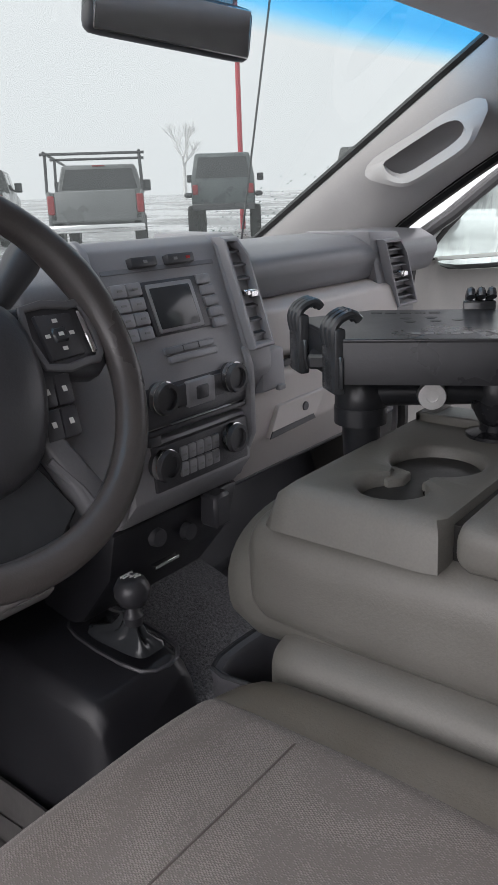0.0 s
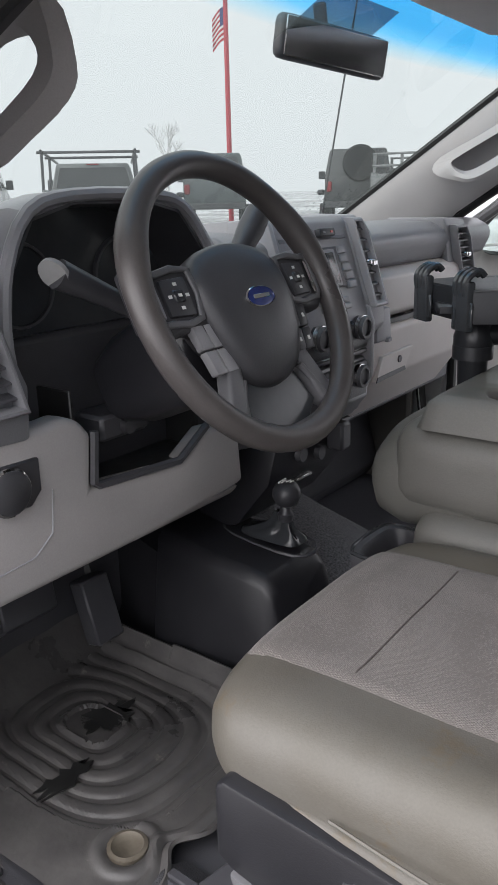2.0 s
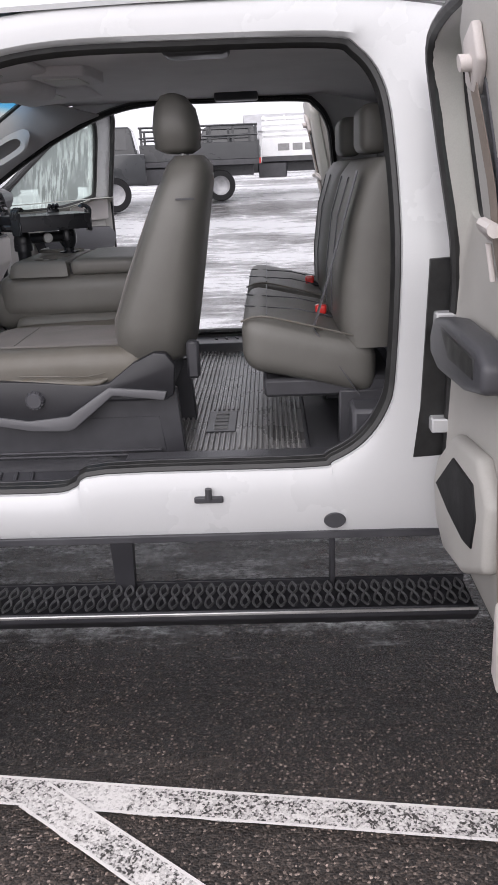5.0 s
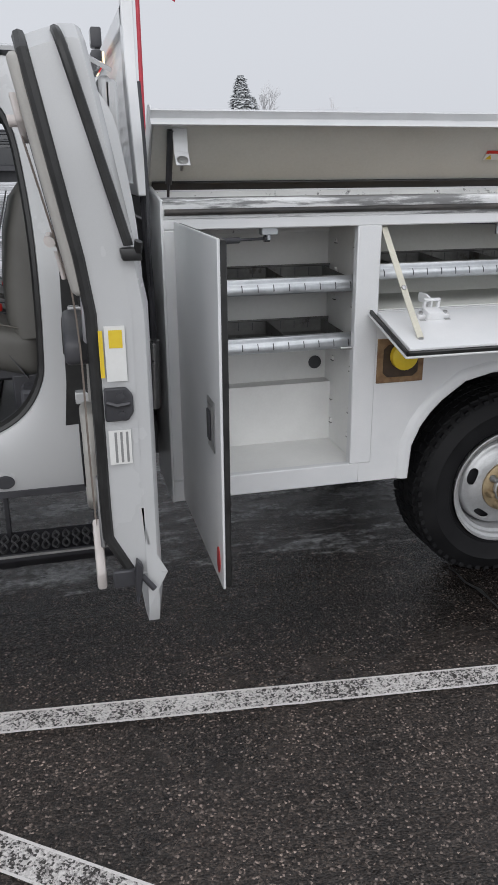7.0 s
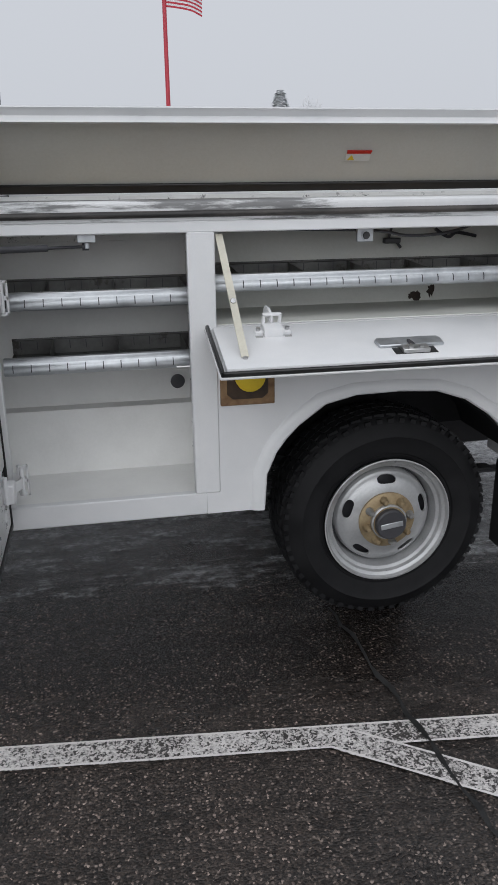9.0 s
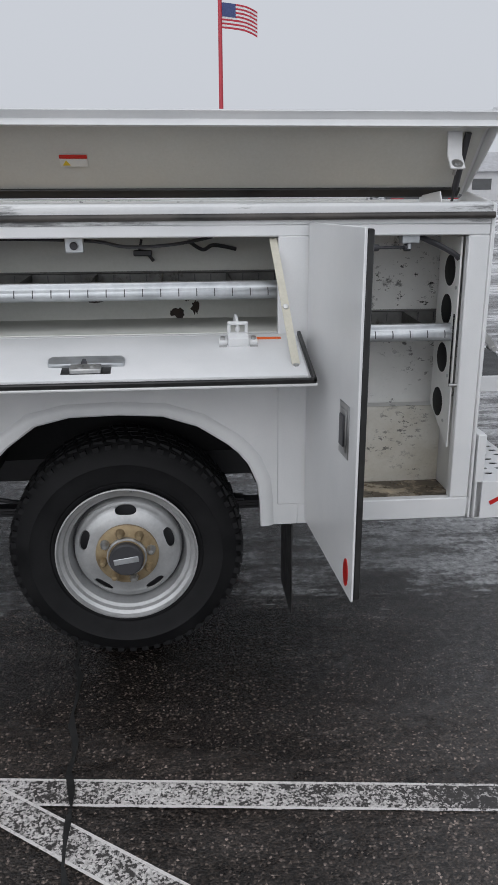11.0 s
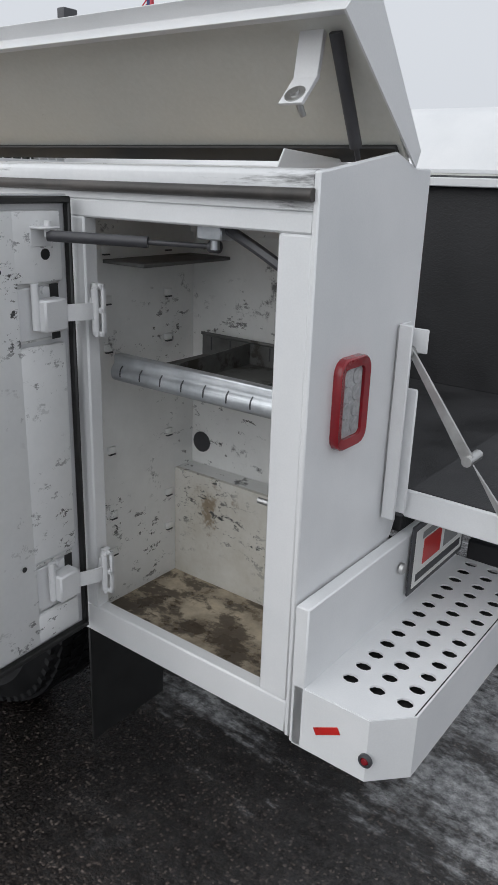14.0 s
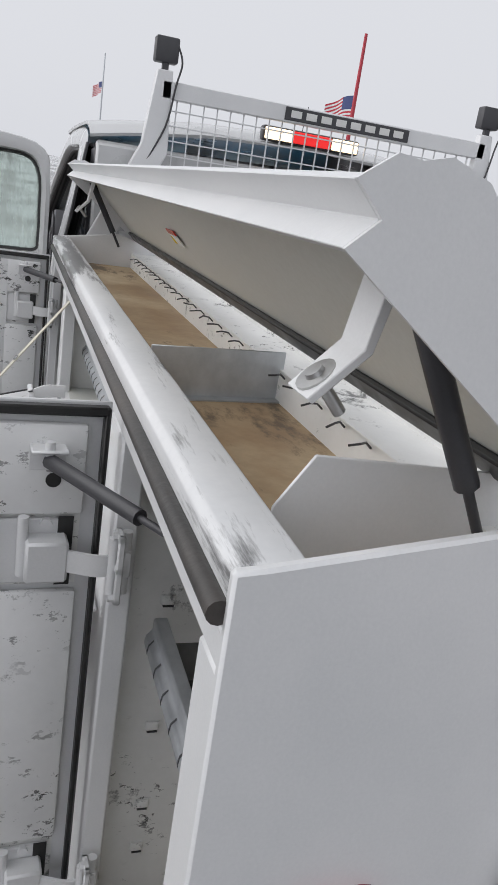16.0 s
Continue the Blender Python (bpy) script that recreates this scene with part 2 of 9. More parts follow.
MUDDY = surface("dirty_floor_paint", (0.085, 0.058, 0.034), (0.62, 0.53, 0.4), 0.32, 0, 11, 70, 0.3, 0.2, 0, (0.040, 0.025, 0.014), 0.50, 9, streak=(0.8, 1.2, 1.0))
PLY = surface("stained_tray_floor", (0.34, 0.215, 0.11), (0.6, 0.48, 0.32), 0.6, 0, 5, 60, 0.15, 0.2, 0, (0.12, 0.085, 0.055), 0.43, 5, streak=(0.45, 1.0, 1.0))
GALV = surface("galvanised_steel", (0.42, 0.44, 0.46), (0.62, 0.64, 0.66), 0.38, 0.75, 12, 60, 0.05, 0.1)
STEEL = surface("bare_steel", (0.42, 0.42, 0.42), (0.58, 0.58, 0.57), 0.35, 0.9, 15, 90, 0.05)
RUST = surface("rusty_steel", (0.14, 0.07, 0.035), (0.36, 0.24, 0.13), 0.7, 0.3, 20, 120, 0.2)
HUBGOLD = surface("rusted_hub_plate", (0.25, 0.18, 0.10), (0.45, 0.36, 0.22), 0.55, 0.5, 20, 120, 0.15)
ARGENT = surface("argent_wheel_paint", (0.40, 0.405, 0.41), (0.56, 0.565, 0.57), 0.35, 0.45, 8, 100, 0.05, 0.1, 0.2)
RUBBER = surface("tyre_rubber", (0.007, 0.007, 0.008), (0.016, 0.016, 0.017), 0.66, 0, 10, 90, 0.15, 0.12)
RUBBER.node_tree.nodes["Principled BSDF"].inputs["Specular IOR Level"].default_value = 0.22
SEAL = surface("black_rubber_seal", (0.012, 0.012, 0.012), (0.028, 0.028, 0.028), 0.4, 0, 20, 200, 0.05)
DIRTYWALL = surface("stained_white_paint", (0.56, 0.5264, 0.448), (0.784, 0.7728, 0.728), 0.55, 0, 4, 90, 0.08, 0.1, 0, (0.24, 0.17, 0.10), 0.35, 5, flecks=0.06)
CLEANINSIDE = surface("white_box_paint", (0.735, 0.735, 0.7193), (0.8295, 0.8295, 0.8138), 0.48, 0, 4, 90, 0.05, 0.1, 0, (0.16, 0.16, 0.16), 0.29, 9)
SCUFFWHITE = surface("scuffed_door_paint", (0.748, 0.759, 0.759), (0.858, 0.858, 0.858), 0.4, 0, 3, 80, 0.05, 0.1, 0.1, (0.12, 0.12, 0.12), 0.335, 8, flecks=0.035)
RAILWHITE = surface("rubbed_rail_paint", (0.66, 0.67, 0.68), (0.78, 0.78, 0.78), 0.4, 0, 3, 80, 0.05, 0.1, 0.1, (0.10, 0.10, 0.10), 0.465, 9, streak=(0.10, 1.0, 1.0))
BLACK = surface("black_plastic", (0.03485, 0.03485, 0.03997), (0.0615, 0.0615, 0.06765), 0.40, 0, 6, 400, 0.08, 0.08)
BLACKGRAIN = surface("black_grained_plastic", (0.05092, 0.05092, 0.05756), (0.07749, 0.07749, 0.08635), 0.38, 0, 4, 600, 0.2, 0.06)
CHARCOAL = surface("charcoal_dash_plastic", (0.2492, 0.2469, 0.2608), (0.3129, 0.3106, 0.3268), 0.36, 0, 4, 600, 0.12, 0.06)
DASHTOP = surface("soft_dash_top", (0.1736, 0.1747, 0.1882), (0.224, 0.2251, 0.2408), 0.34, 0, 4, 500, 0.15, 0.06)
BEIGE = surface("warm_grey_dash_plastic", (0.5876, 0.5439, 0.5219), (0.6695, 0.6217, 0.5985), 0.48, 0, 3, 500, 0.1, 0.06)
VINYL = surface("warm_grey_vinyl", (0.111, 0.107, 0.097), (0.144, 0.14, 0.128), 0.48, 0, 4, 350, 0.14, 0.08)
DOORVINYL = surface("pale_door_vinyl", (0.377, 0.364, 0.3406), (0.4485, 0.4355, 0.4095), 0.5, 0, 4, 350, 0.14, 0.08)
PILLARGREY = surface("grey_pillar_plastic", (0.36, 0.35, 0.35), (0.42, 0.41, 0.41), 0.5, 0, 4, 500, 0.1, 0.06)
STACKGREY = surface("grey_stack_plastic", (0.261, 0.2592, 0.2718), (0.3105, 0.3087, 0.324), 0.36, 0, 4, 600, 0.12, 0.06)
CLOTH = fabric("woven_seat_cloth", (0.1396, 0.1252, 0.1167), (0.2242, 0.2013, 0.1878))
VALANCEGREY = surface("mid_grey_plastic", (0.105, 0.105, 0.112), (0.14, 0.14, 0.148), 0.42, 0, 4, 500, 0.12, 0.06)
DEEPBLACK = surface("deep_black_plastic", (0.013, 0.013, 0.016), (0.024, 0.024, 0.028), 0.42, 0, 6, 400, 0.1, 0.08)
# BEIGE's plastic again, darker: the knee panel's weaker light is in the colour
KNEESHADE = surface("shaded_knee_plastic", (0.33, 0.315, 0.31), (0.385, 0.368, 0.362), 0.48, 0, 3, 500, 0.1, 0.06)
SILLMAT = surface("black_sill_vinyl", (0.030, 0.030, 0.034), (0.062, 0.062, 0.068), 0.5, 0, 60, 420, 0.8, 0.08)
HEADLINER = surface("grey_headliner", (0.7076, 0.6893, 0.7015), (0.7808, 0.7625, 0.7747), 0.95, 0, 5, 300, 0.25, 0.03)
BEDLINER = surface("black_bed_coating", (0.014, 0.014, 0.015), (0.032, 0.032, 0.034), 0.6, 0, 5, 150, 0.5, 0.2)
MATRUBBER = surface("worn_rubber_mat", (0.04603, 0.04436, 0.0452), (0.113, 0.1071, 0.1038), 0.36, 0, 7, 60, 0.25, 0.2, 0, (0.21, 0.195, 0.18), 0.36, 12)
CARPET = surface("dark_carpet", (0.030, 0.030, 0.034), (0.21, 0.21, 0.22), 0.95, 0, 230, 420, 1.0, 0.03)
# rear mat rubber, its base colour lightened to carry the sheen
REARMAT = surface("sheen_grey_rubber", (0.13, 0.128, 0.13), (0.23, 0.226, 0.226), 0.30, 0, 7, 60, 0.15, 0.12)
CHROME = surface("chrome", (0.7, 0.7, 0.7), (0.8, 0.8, 0.8), 0.12, 1.0, 8, 100, 0.0, 0.05)
RED = surface("red_plastic", (0.20, 0.006, 0.012), (0.30, 0.010, 0.018), 0.25, 0, 8, 100, 0.02, 0.05, 0.4)
REDFLAT = surface("red_reflector", (0.5, 0.015, 0.012), (0.6, 0.025, 0.02), 0.3, 0, 8, 100, 0.02, 0.05, 0.4)
ORANGE = surface("orange_label", (0.75, 0.12, 0.02), (0.8, 0.16, 0.03), 0.5, 0, 8, 100, 0)
YELLOW = surface("yellow_label", (0.7, 0.5, 0.02), (0.8, 0.58, 0.04), 0.5, 0, 8, 100, 0)
PAPER = surface("label_paper", (0.7, 0.7, 0.68), (0.78, 0.78, 0.76), 0.6, 0, 8, 100, 0)
GREYINK = surface("grey_print", (0.2, 0.2, 0.2), (0.28, 0.28, 0.28), 0.6, 0, 8, 100, 0)
BLUE = surface("blue_enamel", (0.015, 0.03, 0.16), (0.025, 0.045, 0.22), 0.25, 0.2, 30, 100, 0, 0.05, 0.6)
SCREEN = surface("dark_screen", (0.035, 0.038, 0.042), (0.05, 0.053, 0.058), 0.18, 0, 4, 50, 0, 0.04)
CLEARLENS = surface("clear_lens", (0.36, 0.36, 0.37), (0.55, 0.55, 0.55), 0.15, 0.3, 90, 140, 0.4, 0.05)
STRAP = surface("pale_cloth_strap", (0.55, 0.53, 0.45), (0.66, 0.63, 0.53), 0.8, 0, 15, 150, 0.2, 0.05, 0, (0.3, 0.24, 0.1), 0.3, 20)
WINDSHIELD = glass("windshield_glass", (0.445, 0.48, 0.461), 0.02, haze=0.03, band=[(1.918, (0.445, 0.48, 0.461)), (1.932, (0.27, 0.44, 0.50)), (1.944, (0.07, 0.36, 0.58)), (1.960, (0.008, 0.27, 0.55))])
DOTTED = glass("dotted_shade", (0.14, 0.22, 0.27), 0.02)
SIDEGLASS = glass("side_glass", (0.72, 0.84, 0.785), 0.02, wet=True)
DARKGLASS = surface("dark_vehicle_glass", (0.02, 0.022, 0.025), (0.035, 0.038, 0.042), 0.08, 0, 3, 50, 0, 0.03, 0.3)
MIRROR = surface("mirror_glass", (0.5, 0.5, 0.5), (0.54, 0.54, 0.54), 0.14, 1.0, 3, 50, 0, 0.01)

# ---- ground ----
def ground_material():
    mt, n, l, b = material("wet_icy_asphalt")
    co = n.new("ShaderNodeTexCoord")

    def calc(op, p, q, r=None):
        node = n.new("ShaderNodeMath")
        node.operation = op
        for k, value in enumerate((p, q, r)):
            if isinstance(value, (int, float)):
                node.inputs[k].default_value = value
            elif value is not None:
                l.new(value, node.inputs[k])
        return node.outputs[0]

    def span(value, lo, hi, out_lo, out_hi):
        node = n.new("ShaderNodeMapRange")
        for k, v in (("From Min", lo), ("From Max", hi), ("To Min", out_lo), ("To Max", out_hi)):
            node.inputs[k].default_value = v
        l.new(value, node.inputs["Value"])
        return node.outputs[0]

    def cells(scale):
        vor = n.new("ShaderNodeTexVoronoi")
        vor.inputs["Scale"].default_value = scale
        l.new(co.outputs["Object"], vor.inputs["Vector"])
        return vor
    small, large = cells(165), cells(88)
    tone = ramp(n, l, small.outputs["Color"], [(0.15, (0.012, 0.0105, 0.010)), (0.55, (0.034, 0.029, 0.0265)), (0.82, (0.085, 0.072, 0.064)), (0.95, (0.40, 0.345, 0.315))])
    stones = ramp(n, l, large.outputs["Color"], [(0.78, 0.0), (0.83, 0.5), (0.95, 1.0)])
    round_off = ramp(n, l, large.outputs["Distance"], [(0.30, 1.0), (0.52, 0.0)])
    stones = blend(n, l, 1.0, stones, round_off, "MULTIPLY")
    broad = ramp(n, l, noise_node(n, l, 1.7, 6), [(0.35, (0.70, 0.665, 0.635)), (0.65, (1.40, 1.275, 1.19))])
    col = blend(n, l, stones, tone, (0.33, 0.285, 0.265))
    col = blend(n, l, 1.0, col, broad, "MULTIPLY")
    # slush and thin ice: none on the trodden strip beside the truck, more beneath, behind and beyond it
    place = n.new("ShaderNodeSeparateXYZ")
    l.new(co.outputs["Object"], place.inputs[0])
    beneath = span(place.outputs["Y"], 0.0, 0.45, -0.95, 0.13)
    behind = calc("MINIMUM", span(place.outputs["X"], 0.4, 1.4, -0.50, 0.42), span(place.outputs["Y"], -0.15, 0.50, -0.85, 0.27))
    beyond = span(place.outputs["Y"], 1.0, 4.5, -0.95, 0.30)
    dist = n.new("ShaderNodeVectorMath")
    dist.operation = "DISTANCE"
    dist.inputs[1].default_value = (-1.5, -2.0, 0)
    l.new(co.outputs["Object"], dist.inputs[0])
    far = span(dist.outputs["Value"], 4.0, 13.0, -0.95, 0.30)
    mask = calc("MAXIMUM", calc("MAXIMUM", beneath, behind), calc("MAXIMUM", beyond, far))
    ridges = calc("MULTIPLY_ADD", noise_node(n, l, 4.6, 13, 0.70, stretch=(0.50, 1.5, 1.0)), 2.4, -0.70)
    band = noise_node(n, l, 0.5, 5, 0.5, stretch=(0.35, 1.6, 1.0))
    crust = noise_node(n, l, 21, 8, 0.75)
    total = calc("ADD", calc("ADD", calc("MULTIPLY_ADD", crust, 0.5, calc("ADD", ridges, -0.25)), calc("MULTIPLY_ADD", band, 0.9, -0.45)), mask)
    patches = ramp(n, l, calc("MULTIPLY_ADD", crust, 0.22, noise_node(n, l, 2.3, 9, 0.62, stretch=(0.8, 1.3, 1.0))), [(0.72, 0.0), (0.84, 0.10)])
    ice = ramp(n, l, total, [(0.46, 0.0), (0.56, 0.16), (0.66, 0.46), (0.84, 0.92)])
    ice = calc("MAXIMUM", ice, calc("MULTIPLY", patches, span(place.outputs["X"], -0.2, 0.9, 0.0, 1.0)))
    # thin grey film of ice behind the rear wheel
    ice = calc("MAXIMUM", ice, calc("MULTIPLY", span(place.outputs["X"], 0.55, 1.6, 0.0, 0.17), calc("MULTIPLY", span(band, 0.25, 0.60, 0.5, 1.0), span(crust, 0.35, 0.65, 0.4, 1.0))))
    away = calc("MAXIMUM", span(dist.outputs["Value"], 5.0, 12.0, 0.0, 1.0), span(place.outputs["Y"], 2.4, 6.0, 0.0, 1.0))
    lanes = noise_node(n, l, 0.42, 7, 0.58, stretch=(0.45, 1.05, 1.0))
    film = ramp(n, l, calc("MULTIPLY_ADD", ridges, 0.22, lanes), [(0.47, 0.10), (0.57, 0.42), (0.66, 0.95)])
    ice = blend(n, l, away, ice, film)
    fine = noise_node(n, l, 30, 8, 0.7)
    snow = blend(n, l, ramp(n, l, fine, [(0.35, 0.0), (0.65, 1.0)]), (0.50, 0.505, 0.52), (0.80, 0.805, 0.82))
    thin = blend(n, l, ramp(n, l, fine, [(0.38, 0.0), (0.70, 1.0)]), (0.11, 0.111, 0.115), (0.74, 0.745, 0.76))
    snow = blend(n, l, away, thin, snow)
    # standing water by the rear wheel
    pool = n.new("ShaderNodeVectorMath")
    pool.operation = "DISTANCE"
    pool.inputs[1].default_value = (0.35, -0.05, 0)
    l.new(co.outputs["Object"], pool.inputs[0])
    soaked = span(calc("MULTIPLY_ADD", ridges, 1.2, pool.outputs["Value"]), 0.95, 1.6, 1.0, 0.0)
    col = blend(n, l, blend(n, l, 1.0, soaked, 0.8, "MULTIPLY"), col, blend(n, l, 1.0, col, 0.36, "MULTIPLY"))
    # melt water darkens asphalt beneath the truck; its dark reflection is painted in too
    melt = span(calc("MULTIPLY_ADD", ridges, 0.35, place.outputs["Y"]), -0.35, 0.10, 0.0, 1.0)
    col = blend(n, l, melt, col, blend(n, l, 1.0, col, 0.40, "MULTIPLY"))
    col = blend(n, l, ice, col, snow)
    l.new(col, b.inputs["Base Color"])
    wet = noise_node(n, l, 0.9, 6, 0.55)
    gloss = ramp(n, l, wet, [(0.36, 0.22), (0.50, 0.38), (0.62, 0.6)])
    gloss = blend(n, l, blend(n, l, 1.0, soaked, 0.8, "MULTIPLY"), gloss, 0.13)
    gloss = blend(n, l, melt, gloss, 0.16)
    l.new(blend(n, l, ice, gloss, 0.30), b.inputs["Roughness"])
    height = calc("MULTIPLY_ADD", small.outputs["Distance"], -0.25, calc("MULTIPLY", ridges, 0.9))
    height = calc("ADD", height, calc("MULTIPLY", stones, 0.3))
    height = calc("ADD", height, calc("MULTIPLY", ice, 0.35))
    l.new(span(soaked, 0.0, 1.0, 0.50, 0.14), b.inputs["Specular IOR Level"])
    bump(n, l, b, height, 0.6, 0.022)
    return mt


def ground_sheet():
    xs = [-2000, -300, -150, -80, -50] + [-33 + 1.5 * k for k in range(45)] + [50, 80, 150, 300, 2000]
    return sheet([[(x, y, rise(x, y)) for x in xs] for y in xs])


def rise(x, y):
    """The lot lies in a shallow dip."""
    r = math.hypot(x, y)
    return 0.048 * max(0.0, min(r, 22.0) - 6.0) + 0.024 * max(0.0, min(r, 150.0) - 22.0)


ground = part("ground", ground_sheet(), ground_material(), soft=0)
tagged(ground, "wet black asphalt car park with slush and thin ice", "ground", kind="structure")


def paint_material(bare):
    """Road paint rubbed off the stones below it; bare is how much is gone."""
    mt, n, l, b = material("worn_white_road_paint")
    co = n.new("ShaderNodeTexCoord")
    vor = n.new("ShaderNodeTexVoronoi")
    vor.inputs["Scale"].default_value = 165
    l.new(co.outputs["Object"], vor.inputs["Vector"])
    worn = noise_node(n, l, 40, 9, 0.78)
    big = noise_node(n, l, 3.2, 3)
    chip = n.new("ShaderNodeSeparateColor")
    l.new(vor.outputs["Color"], chip.inputs[0])
    fac = blend(n, l, 0.24, worn, chip.outputs[0])
    fac = blend(n, l, 0.30, fac, big)
    along = n.new("ShaderNodeSeparateXYZ")
    l.new(co.outputs["Object"], along.inputs[0])
    kept = n.new("ShaderNodeMapRange")
    for k, v in (("From Min", -2.6), ("From Max", -0.6), ("To Min", 0.03), ("To Max", 0.0)):
        kept.inputs[k].default_value = v
    l.new(along.outputs["X"], kept.inputs["Value"])
    fac = blend(n, l, 1.0, fac, kept.outputs[0], "ADD")
    gone = n.new("ShaderNodeMapRange")
    for k, v in (("From Min", 0.2), ("From Max", 1.6), ("To Min", 0.0), ("To Max", 0.15)):
        gone.inputs[k].default_value = v
    l.new(along.outputs["X"], gone.inputs["Value"])
    fac = blend(n, l, 1.0, fac, gone.outputs[0], "SUBTRACT")
    col = ramp(n, l, fac, [(bare - 0.03, (0.045, 0.041, 0.039)), (bare + 0.02, (0.50, 0.475, 0.46)), (bare + 0.12, (0.76, 0.73, 0.71))])
    l.new(col, b.inputs["Base Color"])
    b.inputs["Roughness"].default_value = 0.5
    bump(n, l, b, fac, 0.6, 0.006)
    return mt


ROADPAINT, EDGEPAINT = paint_material(0.478), paint_material(0.34)


def stripe(name, a, c, width):
    a, c = Vector((*a, 0)), Vector((*c, 0))
    d = (c - a).normalized()
    s = Vector((-d.y, d.x, 0)) * width / 2
    rng = random.Random(name)
    k = max(2, int((c - a).length / 0.06))
    lift = Vector((0, 0, 0.004 if name == "parking_line" else 0.008))
    rows = []
    for i in range(k + 1):
        p = a + (c - a) * i / k
        rows.append([p + s * (1 + rng.uniform(-0.05, 0.05)) + lift, p - s * (1 + rng.uniform(-0.05, 0.05)) + lift])
    return sheet(rows)


def stripe_y(x):
    return -0.630 - 0.1080 * (x + 0.35)


for nm, a, c, w in (("parking_line", (-8.0, stripe_y(-8.0)), (5.0, stripe_y(5.0)), 0.102),
                    ("hatch_line_1", (-2.90, stripe_y(-2.90) - 0.01), (-1.25, -1.53), 0.105),
                    ("hatch_line_2", (-0.40, stripe_y(-0.40) - 0.01), (1.25, -1.80), 0.105)):
    line = tagged(part(nm, stripe(nm, a, c, w), ROADPAINT, soft=0), "worn white painted parking line on asphalt", "road marking", kind="structure")
    side = Vector((-(c[1] - a[1]), c[0] - a[0])).normalized() * (w / 2 - 0.004)
    for q in (side, -side):
        e = stripe(nm, Vector(a) + q, Vector(c) + q, 0.009)
        e.transform(Matrix.Translation((0, 0, 0.0015)))
        part("paint_edge", e, EDGEPAINT, line, soft=0)


def crack_line(a, c, seed):
    rng = random.Random(seed)
    a, c = Vector((*a, 0.0105)), Vector((*c, 0.0105))
    rows, k = [], 40
    for i in range(k + 1):
        p = a + (c - a) * i / k + Vector((rng.uniform(-0.012, 0.012), 0, 0))
        w = rng.uniform(0.003, 0.013)
        rows.append([p + Vector((w, 0, 0)), p - Vector((w, 0, 0))])
    return sheet(rows)


tagged(part("asphalt_crack", crack_line((-0.20, 0.1), (0.02, -2.6), 4), SEAL, soft=0), "narrow dark crack across the asphalt", "crack", kind="structure")

# ---- the truck ----
YC = 1.02
truck = empty("service_truck", "white extended-cab pickup with a white steel service body, doors standing open", "truck")


def flip(bm):
    bm.transform(Matrix.Translation((0, 2 * YC, 0)) @ Matrix.Diagonal((1, -1, 1, 1)))
    bmesh.ops.reverse_faces(bm, faces=bm.faces)
    return bm


# wheels
def tyre_mesh(r=0.420, w=0.255):
    prof = [(0.244, 0.018), (0.256, 0.006), (0.268, 0.004), (0.272, -0.002), (0.30, -0.010), (0.335, -0.014), (0.340, -0.017), (0.346, -0.013), (0.384, 0.002), (0.404, 0.026), (r - 0.006, 0.05), (r - 0.006, w - 0.05), (0.404, w - 0.03), (0.384, w - 0.004), (0.335, w + 0.012), (0.244, w - 0.02)]
    bm = lathe(prof, Matrix(), 64, close=False)
    lugs = []
    for k in range(56):
        for row in range(4):
            a = 2 * math.pi * (k + 0.5 * (row % 2)) / 56
            h0 = 0.034 + row * (w - 0.068) / 4
            b2 = box(r - 0.014, r - 0.0025, -0.0175, 0.0175, h0 + 0.004, h0 + (w - 0.068) / 4 - 0.004, 0)
            b2.transform(Matrix.Rotation(a, 4, "Z") @ Matrix.Rotation(0.25 * (-1) ** row, 4, "X"))
            lugs.append(b2)
        a = 2 * math.pi * k / 56
        for h in (0.012, w - 0.012):
            b3 = box(0.383, 0.4055, -0.011, 0.011, h - 0.004, h + 0.010, 0)
            b3.transform(Matrix.Rotation(a, 4, "Z"))
            lugs.append(b3)
    return bm, merge(*lugs)


